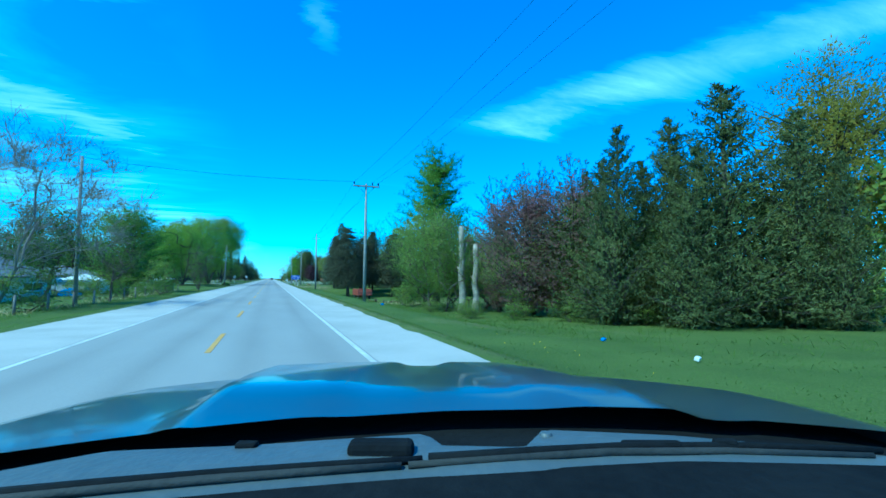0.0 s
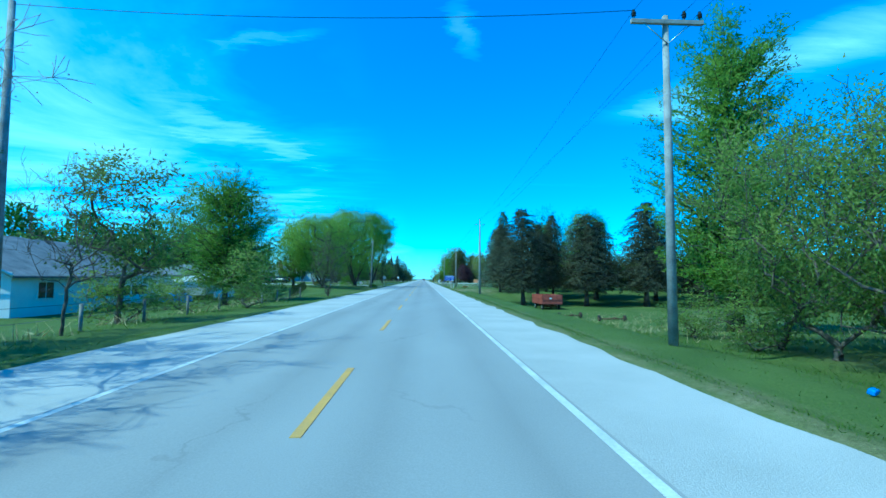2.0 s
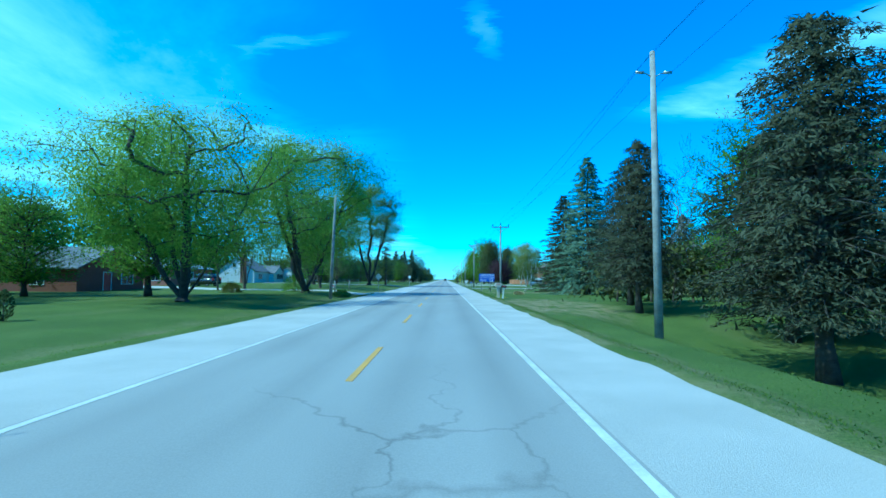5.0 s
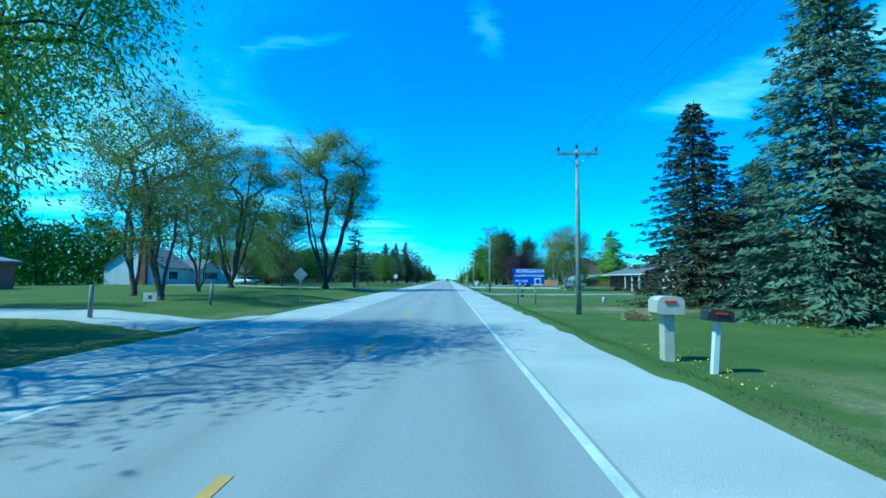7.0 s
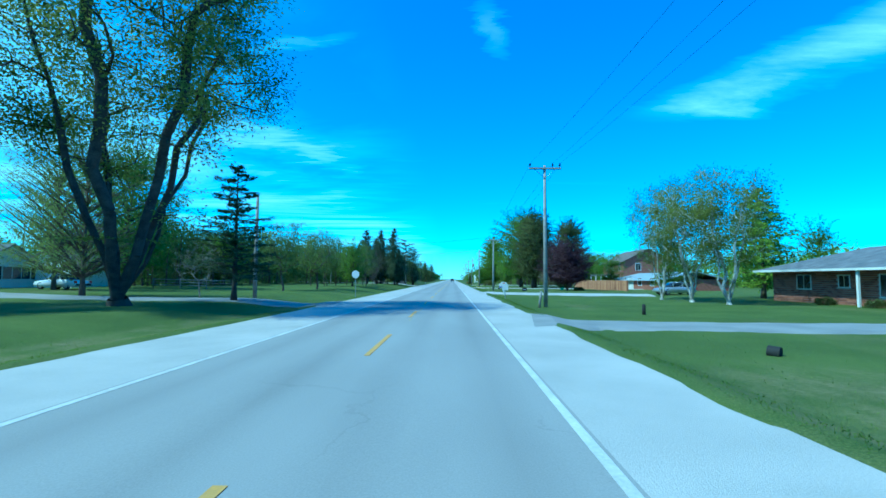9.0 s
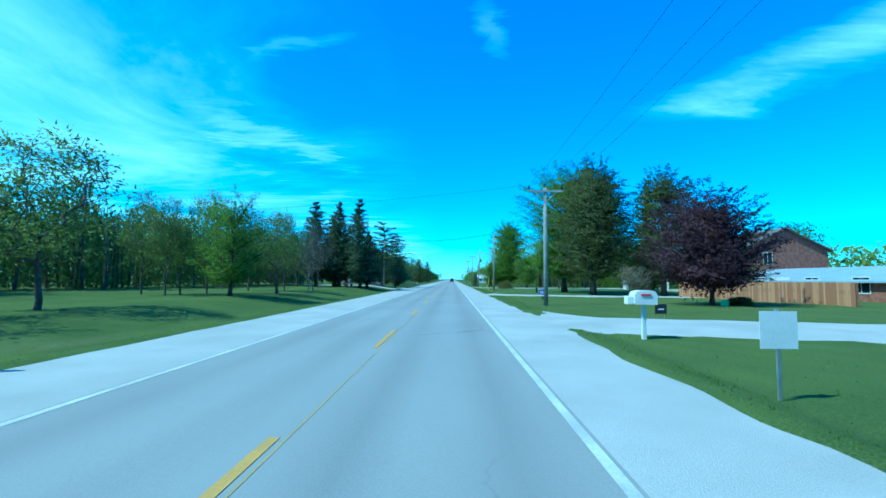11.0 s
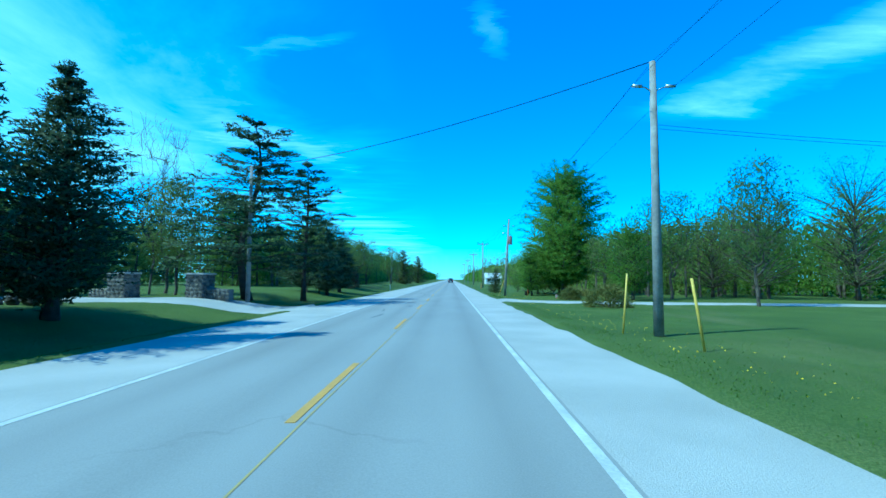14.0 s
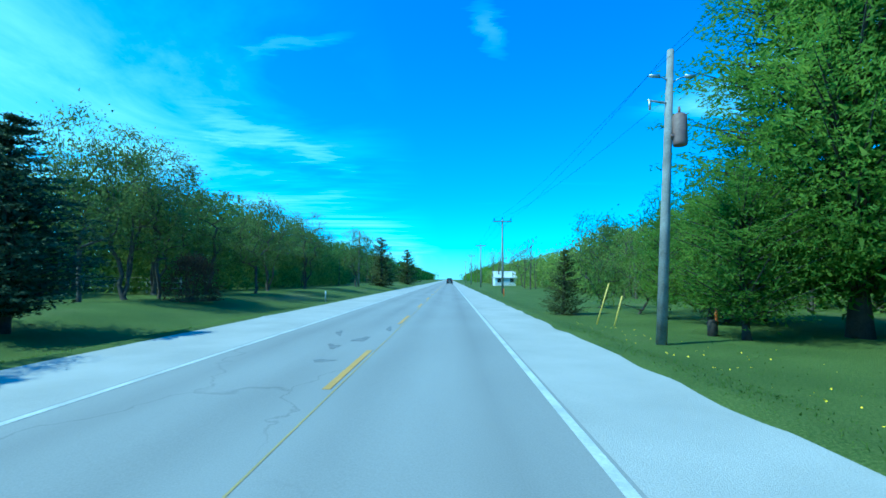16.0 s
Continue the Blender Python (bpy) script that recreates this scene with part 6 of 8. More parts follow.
part("roof", gable(bmesh.new(), 14.2, 19.8, 409.0, 416.5, fz + 2.4, 1.6, 0.35, "x"), surf("white_metal_roof", (0.6, 0.62, 0.63), (0.7, 0.71, 0.72), 1, 0.5, 0.05, 9), far)
opening(far, "door", "-y", 409.0, 16.4, 17.3, fz, fz + 2.0, pane_mat=WHITE_PAINT, bars=0)
for u in (14.8, 18.2):
    opening(far, "window", "-y", 409.0, u, u + 1.0, fz + 0.9, fz + 2.0)
gar2 = house("small white garage with gable roof and white car beside", "garage")
part("wall", wall_ring(bmesh.new(), -46.5, -40.6, 201.5, 207.5, hz - 0.3, hz + 2.3, 1.6, "y"), WHITE_SIDING, gar2)
part("roof", gable(bmesh.new(), -46.5, -40.6, 201.5, 207.5, hz + 2.3, 1.7, 0.3, "y"), SHINGLE, gar2)
clapboards(gar2, "-y", 201.5, -46.5, -40.6, hz, hz + 2.25)
opening(gar2, "door", "-y", 201.46, -45.0, -42.1, hz, hz + 2.0, pane_mat=WHITE_PAINT, bars=0)
gar2.location = (2.6, -3.5, 0)


# ---- vehicles ----


def wheel(parent, x, y, z, r=0.33, w=0.2, axis="x", rim=None):
    """A tyre with its rim."""
    bm = bmesh.new()
    half = w / 2
    prof = [(-half, r * 0.62), (-half, r * 0.9), (-half * 0.7, r), (half * 0.7, r), (half, r * 0.9), (half, r * 0.62)]
    rings = []
    for d, rr in prof:
        rings.append([bm.verts.new((x + d, y + rr * math.cos(k * math.tau / 18), z + rr * math.sin(k * math.tau / 18)) if axis == "x" else (x + rr * math.cos(k * math.tau / 18), y + d, z + rr * math.sin(k * math.tau / 18))) for k in range(18)])
    for a, b in zip(rings, rings[1:]):
        for k in range(18):
            bm.faces.new((a[k], a[(k + 1) % 18], b[(k + 1) % 18], b[k]))
    bmesh.ops.recalc_face_normals(bm, faces=bm.faces)
    tyre = part("wheel", bm, RUBBER, parent)
    d = Vector((half * 0.9, 0, 0)) if axis == "x" else Vector((0, half * 0.9, 0))
    c = Vector((x, y, z))
    part("rim", tube(bmesh.new(), [c - d, c + d], [r * 0.62, r * 0.62], 14), rim or STEEL, tyre)
    return tyre


def loft(bm, sections):
    """A closed skin over cross-sections with the same number of points."""
    rings = [[bm.verts.new(p) for p in s] for s in sections]
    n = len(rings[0])
    for a, b in zip(rings, rings[1:]):
        for k in range(n):
            bm.faces.new((a[k], a[(k + 1) % n], b[(k + 1) % n], b[k])).smooth = True
    bm.faces.new(rings[0][::-1]), bm.faces.new(rings[-1])
    bmesh.ops.recalc_face_normals(bm, faces=bm.faces)
    return bm


def car(label, m, paint, tall=0.0, length=4.5, width=1.78):
    """A parked passenger car or taller wagon, nose along +y."""
    root = tagged(empty("car", m), label, "car")
    L, W = length / 2, width / 2

    def section(y, zb, zt, w):
        return [(-w, y, zb), (-w * 1.03, y, (zb + zt) / 2), (-w * 0.94, y, zt), (w * 0.94, y, zt), (w * 1.03, y, (zb + zt) / 2), (w, y, zb)]

    b = 0.72 + tall * 0.35
    part("body", loft(bmesh.new(), [section(-L, 0.42, b - 0.05, W * 0.88), section(-L + 0.18, 0.28, b + 0.12, W * 0.97), section(-L * 0.5, 0.24, b + 0.18, W), section(0, 0.24, b + 0.18, W), section(L * 0.42, 0.24, b + 0.14, W), section(L - 0.25, 0.28, b - 0.02, W * 0.95), section(L, 0.4, b - 0.16, W * 0.82)]), paint, root)
    top = 1.42 + tall * 0.45
    rear = -L * (0.93 if tall else 0.72)
    part("cabin", loft(bmesh.new(), [section(rear, b + 0.1, b + 0.2, W * 0.86), section(rear + 0.35 + 0.3 * (not tall), b + 0.1, top - 0.04, W * 0.74), section(-0.1, b + 0.1, top, W * 0.76), section(L * 0.12, b + 0.1, top - 0.05, W * 0.76), section(L * 0.48, b + 0.1, b + 0.2, W * 0.86)]), GLASS, root, "dark tinted glass cabin")
    part("roof_panel", loft(bmesh.new(), [section(rear + 0.42 + 0.3 * (not tall), top - 0.03, top + 0.015, W * 0.72), section(-0.1, top - 0.03, top + 0.03, W * 0.73), section(L * 0.1, top - 0.06, top, W * 0.72)]), paint, root)
    for s in (-1, 1):
        for y in (-L * 0.58, L * 0.6):
            wheel(root, s * (W - 0.1), y, 0.33)
        part("tail_lamp", boxed(s * W * 0.82 - 0.14, -L - 0.015, b - 0.16, s * W * 0.82 + 0.06, -L + 0.12, b + 0.06 + tall * 0.2, bevel=0.02), TAIL_LAMP, root)
        part("headlamp", boxed(s * W * 0.7 - 0.16, L - 0.2, b - 0.2, s * W * 0.7 + 0.16, L - 0.02, b - 0.06, bevel=0.03), GLASS, root)
        for y in (-0.55, 0.62):
            part("pillar", boxed(s * W * 0.84 - 0.03, y - 0.04, b + 0.1, s * W * 0.8 + 0.03, y + 0.04, top - 0.12), paint, root)
    part("bumper", boxed(-W * 0.85, -L - 0.03, 0.34, W * 0.85, -L + 0.1, 0.52, bevel=0.03), RUBBER, root)
    part("plate", boxed(-0.26, -L - 0.045, 0.56, 0.26, -L - 0.01, 0.68), WHITE_PAINT, root)
    return root


car("dark sport utility vehicle driving ahead on the road", pose(1.75, 428, -0.02), CAR_DARK, tall=1.0, length=4.7, width=1.95)
car("white sedan parked on the drive beside the garage", pose(-33.6, 191.6, zat(-33.6, 191.6), 0, 0, 82), CAR_WHITE)
car("silver car parked on the drive before the brick house", pose(27.0, 203.5, zat(27, 203.5), 0, 0, 100), CAR_SILVER)
car("black pickup-sized car parked under the trees", pose(-33.5, 140.5, zat(-33.5, 140.5), 0, 0, 75), CAR_DARK, tall=0.8, length=5.0)


def farm_wagon(m):
    """The red steel grain wagon on its running gear, its tail towards -y."""
    root = tagged(empty("farm_wagon", m), "rusty red steel farm wagon standing on the grass", "wagon")
    W, L, z0, z1 = 1.2, 2.2, 0.72, 1.78
    for s in (-1, 1):
        part("side_panel", boxed(s * W - 0.03, -L, z0, s * W + 0.03, L, z1), RUSTY_RED, root)
        for k in range(8):
            y = -L + 0.1 + k * (2 * L - 0.2) / 7
            part("stake", boxed(s * (W + 0.03) - 0.03 * (s < 0), y - 0.035, z0 - 0.02, s * (W + 0.03) + 0.03 * (s > 0) + 0.03 * s, y + 0.035, z1 - 0.02), RUSTY_RED, root)
        part("rail", boxed(s * (W + 0.07) - 0.03, -L, z1 - 0.38, s * (W + 0.07) + 0.03, L, z1 - 0.32), RUSTY_RED, root)
    for k in range(4):
        a = z0 + k * 0.265
        part("tailboard", boxed(-W + 0.03, -L - 0.03 - 0.01 * (k % 2), a + 0.008, W - 0.03, -L + 0.03, a + 0.257), RUSTY_RED if k != 1 else surf("dark_red_paint", (0.1, 0.03, 0.025), (0.2, 0.05, 0.035), 2.2, 0.7, 0.12, 12), root)
    part("headboard", boxed(-W + 0.03, L - 0.03, z0, W - 0.03, L + 0.03, z1), RUSTY_RED, root)
    part("floor", boxed(-W + 0.03, -L + 0.03, z0 - 0.06, W - 0.03, L - 0.03, z0), RUST, root)
    part("reflector", boxed(-0.35, -L - 0.05, z0 + 0.6, -0.05, -L - 0.035, z0 + 0.76), WHITE_PAINT, root, "pale reflector triangle")
    for x in (-0.45, 0.45):
        part("beam", boxed(x - 0.06, -L, z0 - 0.24, x + 0.06, L + 0.2, z0 - 0.06), RUST, root)
    for y in (-1.45, 1.45):
        part("axle", tubed([(-1.0, y, 0.36), (1.0, y, 0.36)], [0.06, 0.06], 8), RUST, root)
        part("bolster", boxed(-0.5, y - 0.1, 0.36, 0.5, y + 0.1, z0 - 0.2), RUST, root)
        for s in (-1, 1):
            wheel(root, s * 0.98, y, 0.36, 0.36, 0.2)
    part("drawbar", tubed([(0, L, 0.4), (0, L + 1.6, 0.25)], [0.05, 0.04], 6), RUST, root)
    return root


farm_wagon(pose(16.6, 83.6, zat(16.6, 83.6) - 0.02, 0, 0, 2))


def old_axle(m, label):
    """A rusted axle with two tyres lying in the grass."""
    root = tagged(empty("old_axle", m), label, "farm scrap")
    part("beam", tubed([(-1.1, 0, 0.2), (1.1, 0.1, 0.22)], [0.06, 0.06], 7), RUST, root)
    part("spring", tubed([(-0.5, -0.25, 0.2), (0.1, -0.3, 0.34), (0.7, -0.2, 0.2)], [0.04, 0.05, 0.04], 6), RUST, root)
    wheel(root, -1.1, 0, 0.26, 0.27, 0.17, rim=RUST)
    wheel(root, 1.1, 0.1, 0.27, 0.27, 0.17, rim=RUST)
    part("shackle", tubed([(0.75, -0.2, 0.2), (0.95, -0.3, 0.5), (1.2, -0.2, 0.2)], [0.03, 0.03, 0.03], 6), RUST, root)


old_axle(pose(15.2, 70.0, zat(15.2, 70.0), 0, 0, 8), "rusty axle with tyres lying in the grass")
old_axle(pose(17.6, 66.0, zat(17.6, 66.0), 0, 0, -6), "second rusted axle frame lying in the grass")


# ---- signs, mailboxes, posts ----


def lettering(words, size, m, material, parent):
    cu = bpy.data.curves.new("lettering", "FONT")
    cu.body, cu.size, cu.extrude, cu.align_x, cu.align_y = words, size, 0.004, "LEFT", "CENTER"
    cu.offset = size * 0.022
    tmp = new("lettering", cu)
    me = bpy.data.meshes.new_from_object(tmp.evaluated_get(bpy.context.evaluated_depsgraph_get()))
    bpy.data.objects.remove(tmp)
    ob = mesh_ob("lettering", me, material, parent)
    ob.matrix_basis = m
    return ob


def conservation_sign():
    root = tagged(empty("road_sign", pose(8.1, 146.4, zat(8.1, 146.4), 0, 0, -4)), "large blue board sign on two grey wooden posts", "sign")
    for x in (-0.85, 0.5):
        part("post", tubed([(x, 0.07, -0.1), (x, 0.07, 2.1)], [0.06, 0.055], 8), POLE_WOOD, root)
    board = part("board", boxed(-1.22, -0.03, 1.52, 1.16, 0.01, 2.76, bevel=0.01), SIGN_BLUE, root, "blue sign board with white letters")
    stand = lambda x, z: pose(x, -0.034, z, 90, 0, 0)
    lettering("KOPEGARON", 0.35, stand(-0.98, 2.55), SIGN_WHITE, board)
    lettering("CONSERVATION", 0.225, stand(-1.1, 2.2), SIGN_WHITE, board)
    lettering("AREA", 0.225, stand(0.62, 2.2), SIGN_WHITE, board)
    lettering("FOLLOW", 0.24, stand(-1.05, 1.78), SIGN_WHITE, board)
    part("emblem_plate", boxed(0.42, -0.042, 1.52, 0.9, -0.032, 2.02), SIGN_WHITE, board)
    bm = bmesh.new()
    for r in (0.19, 0.1):
        tube(bm, [(0.66, -0.05, 1.77), (0.66, -0.043, 1.77)], [r, r], 18)
    part("emblem", bm, SIGN_BLUE, board)
    for k in range(6):
        part("worn_edge", boxed(-1.2 + k * 0.42, -0.036, 1.5, -1.05 + k * 0.42, -0.0305, 1.52 + 0.04 * ((k * 5) % 3)), SIGN_WHITE, board)


conservation_sign()


def mailbox(x, y, h, body, post, tilt=0.0, tube_box=False, size=(0.22, 0.5, 0.24)):
    root = tagged(empty("mailbox", pose(x, y, zat(x, y), 0, tilt, 0)), "roadside mailbox on a post", "mailbox", "mailboxes")
    w, l, t = size
    part("post", boxed(-0.06, -0.06, -0.1, 0.06, 0.06, h - t * 0.5, bevel=0.008), post, root)
    bm = bmesh.new()
    prof = [(-l / 2, h - t * 0.5), (l / 2, h - t * 0.5), (l / 2, h + t * 0.2), (l / 2 * 0.86, h + t * 0.42), (l / 2 * 0.5, h + t * 0.5), (-l / 2 * 0.5, h + t * 0.5), (-l / 2 * 0.86, h + t * 0.42), (-l / 2, h + t * 0.2)]
    loft(bm, [[(p[0], e, p[1]) for p in prof] for e in (-w, w)])
    b = part("box", bm, body, root)
    part("flag", boxed(-l * 0.25, -w - 0.03, h + t * 0.12, l * 0.2, -w - 0.012, h + t * 0.26), RED_PAINT, b, "red signal flag")
    part("lid", boxed(-l / 2 - 0.015, -w + 0.02, h - t * 0.42, -l / 2 + 0.01, w - 0.02, h + t * 0.3), body, b)
    if tube_box:
        part("paper_tube", boxed(-l / 2 - 0.2, -w * 0.6, h - t * 0.5, -l / 2 - 0.03, w * 0.6, h + t * 0.1, bevel=0.02), body, root)
    return root


a = mailbox(7.0, 121.3, 1.32, BEIGE, BEIGE, size=(0.26, 0.62, 0.42))
part("shroud", boxed(-0.13, -0.13, -0.05, 0.13, 0.13, 1.1, bevel=0.02), BEIGE, a)
tagged(a, "beige plastic mailbox on a thick post with red flag")
tagged(mailbox(7.3, 119.9, 1.2, surf("black_metal", (0.02, 0.02, 0.022), (0.04, 0.04, 0.045), 4, 0.5, 0.05, 20), WHITE_PAINT, tilt=5, size=(0.16, 0.52, 0.24)), "black metal mailbox on a leaning white post")
tagged(mailbox(7.6, 202.7, 1.25, WHITE_PAINT, WHITE_PAINT, size=(0.24, 0.66, 0.42), tube_box=True), "large white mailbox with newspaper tube on white post")


def plate_sign(x, y, h, kind, label, turn=0.0, body=None, post=STEEL):
    root = tagged(empty("road_sign", pose(x, y, zat(x, y) - 0.05, 0, 0, turn)), label, "sign", "road signs")
    part("post", boxed(-0.03, -0.02, 0, 0.03, 0.02, h, bevel=0.005), post, root)
    n, r, a0 = {"diamond": (4, 0.5, 0), "octagon": (8, 0.4, math.pi / 8), "square": (4, 0.42, math.pi / 4)}[kind]
    bm = bmesh.new()
    loft(bm, [[(r * math.cos(a0 + k * math.tau / n), e, h - r * 0.8 + r * math.sin(a0 + k * math.tau / n)) for k in range(n)] for e in (-0.032, -0.024)])
    for f in bm.faces:
        f.smooth = False
    part("plate", bm, body or STEEL, root)
    return root


plate_sign(-8.3, 142.0, 2.5, "diamond", "grey back of a diamond road sign on a thin post")
plate_sign(-7.8, 196.0, 2.6, "octagon", "pale back of an octagonal road sign on the verge", body=WHITE_PAINT)
plate_sign(7.0, 196.0, 1.5, "square", "small white square road marker on the verge", body=WHITE_PAINT)


def lawn_sign(x, y, w, h, z, body, label, turn=0.0, mark=None):
    root = tagged(empty("lawn_sign", pose(x, y, zat(x, y), 0, 0, turn)), label, "lawn sign", "lawn signs")
    for s in (-1, 1):
        part("stake", tubed([(s * w * 0.32, 0.01, -0.1), (s * w * 0.32, 0.01, z + 0.1)], [0.008, 0.008], 5), STEEL, root)
    b = part("panel", boxed(-w / 2, -0.012, z, w / 2, 0.0, z + h, bevel=0.004), body, root)
    if mark:
        part("border", boxed(-w / 2 + 0.02, -0.017, z + 0.02, w / 2 - 0.02, -0.0125, z + h - 0.02), mark[0], b)
        for k, (u, v, ww, hh) in enumerate(mark[2]):
            part("bar", boxed(u * w - ww * w / 2, -0.021, z + h * v, u * w + ww * w / 2, -0.0175, z + h * (v + hh)), mark[1], b)
    return root


lawn_sign(-12.8, 132.9, 0.62, 0.46, 0.22, WHITE_PAINT, "small white lawn sign with a red mark", 10, (WHITE_PAINT, RED_PAINT, [(0.0, 0.3, 0.3, 0.4)]))
lawn_sign(10.5, 233.6, 0.68, 0.5, 0.2, WHITE_PAINT, "small blue lawn sign with white border and bars", 0, (SIGN_BLUE, SIGN_WHITE, [(0.0, 0.42, 0.6, 0.2), (0.0, 0.18, 0.5, 0.08)]))
lawn_sign(10.9, 209.0, 0.6, 0.42, 0.2, DARK, "small dark lawn sign beside the drive", 15, (DARK, SIGN_WHITE, [(0.0, 0.4, 0.5, 0.15)]))
lawn_sign(16.9, 214.6, 0.5, 0.3, 0.25, surf("green_sign_sheet", (0.02, 0.2, 0.12), (0.03, 0.27, 0.16), 2, 0.5, 0.01, 8), "small green lawn sign by the hedge", 10)
lawn_sign(11.0, 284.5, 0.16, 0.34, 0.1, WHITE_PAINT, "small red and white marker by the drive", 0, (RED_PAINT, WHITE_PAINT, [(0.0, 0.35, 0.8, 0.25)]))


def stub(x, y, h, r, material, label, lean=0.0, name="marker_post"):
    bm = tubed([(0, 0, -0.1), (lean * h, 0, h), (lean * h, 0, h + r * 0.4)], [r, r * 0.94, r * 0.5], 9)
    ob = mesh_ob(name, bm, material)
    ob.matrix_basis = Matrix.Translation((x, y, zat(x, y)))
    return tagged(ob, label, "post", "short posts")


stub(-11.4, 136.0, 1.15, 0.09, POLE_WOOD, "short weathered wooden post leaning on the lawn", 0.06)
stub(-11.2, 127.0, 1.2, 0.08, POLE_WOOD, "short grey wooden post beside the drive", 0.02)
stub(12.3, 175.8, 0.55, 0.1, DARK, "short dark pipe post on the lawn", 0.0)
stub(12.6, 248.2, 0.58, 0.12, DARK, "short dark stump post on the lawn", -0.05)
stub(-12.0, 249.5, 0.55, 0.12, DARK, "short dark stump post on the grass", 0.0)
stub(14.4, 148.1, 0.45, 0.12, BEIGE, "small beige service box on the lawn", 0.0)
stub(7.15, 258.3, 1.85, 0.03, YELLOW_PLASTIC, "thin yellow guy-wire guard beside the pole", 0.09, "guy_guard")
stub(7.75, 254.7, 1.7, 0.035, YELLOW_PLASTIC, "leaning yellow guy-wire guard on the lawn", -0.16, "guy_guard")
stub(7.7, 300.6, 1.65, 0.03, YELLOW_PLASTIC, "leaning yellow guy-wire guard by the verge", 0.33, "guy_guard")
stub(8.2, 300.0, 1.15, 0.03, YELLOW_PLASTIC, "shorter leaning yellow guy-wire guard", 0.3, "guy_guard")
stub(10.6, 297.2, 0.95, 0.04, ORANGE_PAINT, "thin orange marker post beside a stump", 0.0)
stub(10.35, 297.0, 0.45, 0.16, BARK_DARK, "short dark tree stump on the lawn", 0.0, "tree_stump")
stub(12.1, 273.3, 0.6, 0.1, POLE_WOOD, "short grey post before the round bush")
stub(7.7, 181.8, 1.1, 0.09, POLE_WOOD, "short leaning grey post by the utility pole", 0.12)
stub(-7.9, 318.0, 0.8, 0.05, WHITE_PAINT, "small white marker post on the verge")
stub(7.4, 330.0, 0.8, 0.05, ORANGE_PAINT, "small orange marker post on the verge")
for x, y in ((10.0, 162.3), (9.6, 228.8)):
    bm = bmesh.new()
    for r in (0.15, 0.12):
        tube(bm, [(0, 0, 0), (0.28, 0.05, -0.02)], [r, r], 14, caps=(r < 0.15))
    ob = mesh_ob("culvert_end", bm, DARK)
    ob.matrix_basis = Matrix.Translation((x, y, zat(x, y) + 0.1)) @ Matrix.Rotation(radians(-60), 4, "Z")
    tagged(ob, "dark drain pipe end set in the lawn", "drain pipe", "drain pipes")

# ---- dead trunks, bushes, hedges ----


def snag(x, y, h, seed):
    rng = np.random.default_rng(seed)
    pts = [(rng.normal() * 0.08, rng.normal() * 0.08, h * k / 7 - 0.1) for k in range(8)]
    bm = tubed(pts, [0.3 - 0.016 * k + (0.1 if k == 0 else 0) for k in range(8)], 9)
    tube(bm, [(0.05, 0, h * 0.62), (0.45, 0.1, h * 0.8)], [0.13, 0.09], 7)
    tube(bm, [(0, 0, h * 0.45), (-0.35, 0.1, h * 0.52)], [0.09, 0.05], 6)
    ob = mesh_ob("dead_tree", bm, DEAD_WOOD)
    ob.matrix_basis = Matrix.Translation((x, y, zat(x, y)))
    return tagged(ob, "pale broken dead tree trunk at the thicket's edge", "dead tree", "dead trunks")


snag(15.6, 34.6, 7.0, 1)
snag(16.6, 34.2, 5.6, 2)


def bush(x, y, h, w, leaf, label, seed=1, lumps=50, per=60, name="bush"):
    rng = np.random.default_rng(seed)
    u = rng.normal(size=(lumps, 3))
    u /= np.linalg.norm(u, axis=1, keepdims=True)
    c = np.abs(u) * [1, 1, 1] * np.sign(u * [1, 1, 0] + [0, 0, 1]) * [w / 2 * 0.82, w / 2 * 0.82, h * 0.8]
    pos, off = clumps(rng, c, per, w * 0.075, 0.9)
    pos[:, 2] = np.clip(pos[:, 2], 0.03, h)
    root = tagged(empty(name, Matrix.Translation((x, y, zat(x, y)))), label, "bush", "garden bushes")
    bm = bmesh.new()
    for k in range(7):
        tube(bm, [(0, 0, -0.05), tuple(c[k] * 0.9)], [0.03, 0.008], 4, caps=False)
    part("stems", bm, BARK, root)
    n = len(pos)
    mesh_ob("crown", cards("crown", pos, off + c.repeat(per, axis=0) * 0.2 + [0, 0, 0.05], rng.uniform(0.06, 0.13, n), rng.uniform(0.04, 0.08, n), rng), leaf, root)
    return root


bush(11.4, 272.4, 1.4, 2.7, LEAF["hedge"], "large rounded clipped bronze-green bush on the lawn", 1, 70, 80)
bush(12.8, 283.6, 1.15, 2.1, LEAF["hedge"], "rounded clipped bush beside the drive", 2)
bush(11.8, 283.2, 1.25, 1.7, LEAF["hedge"], "open spreading small bush on the lawn", 3)
bush(31.6, 264.4, 2.2, 2.2, LEAF["hedge"], "dark upright clipped bush beside the garden shed", 6)
bush(-11.9, 306.2, 2.75, 2.9, LEAF["redbush"], "rounded dark bronze-green bush on the verge", 4, 80, 80)
bush(20.4, 219.0, 0.55, 1.5, LEAF["cedar"], "low dark clipped bush under the purple tree", 5)
bush(-8.6, 118.6, 0.7, 1.6, LEAF["thicket"], "small ragged bush at the ditch", 6)
bush(11.0, 133.0, 0.42, 1.3, LEAF["drygrass"], "low weedy bush at the pole's foot", 7)
bush(-14.3, 123.0, 2.2, 3.2, LEAF["maple"], "round green bush below the willow", 8, 70, 70)
bush(-19.0, 118.0, 1.1, 1.8, LEAF["hedge"], "small round bush on the lawn", 9)
bush(18.2, 131.5, 1.2, 2.4, LEAF["drygrass"], "pale dry brush at the spruce's foot", 10)
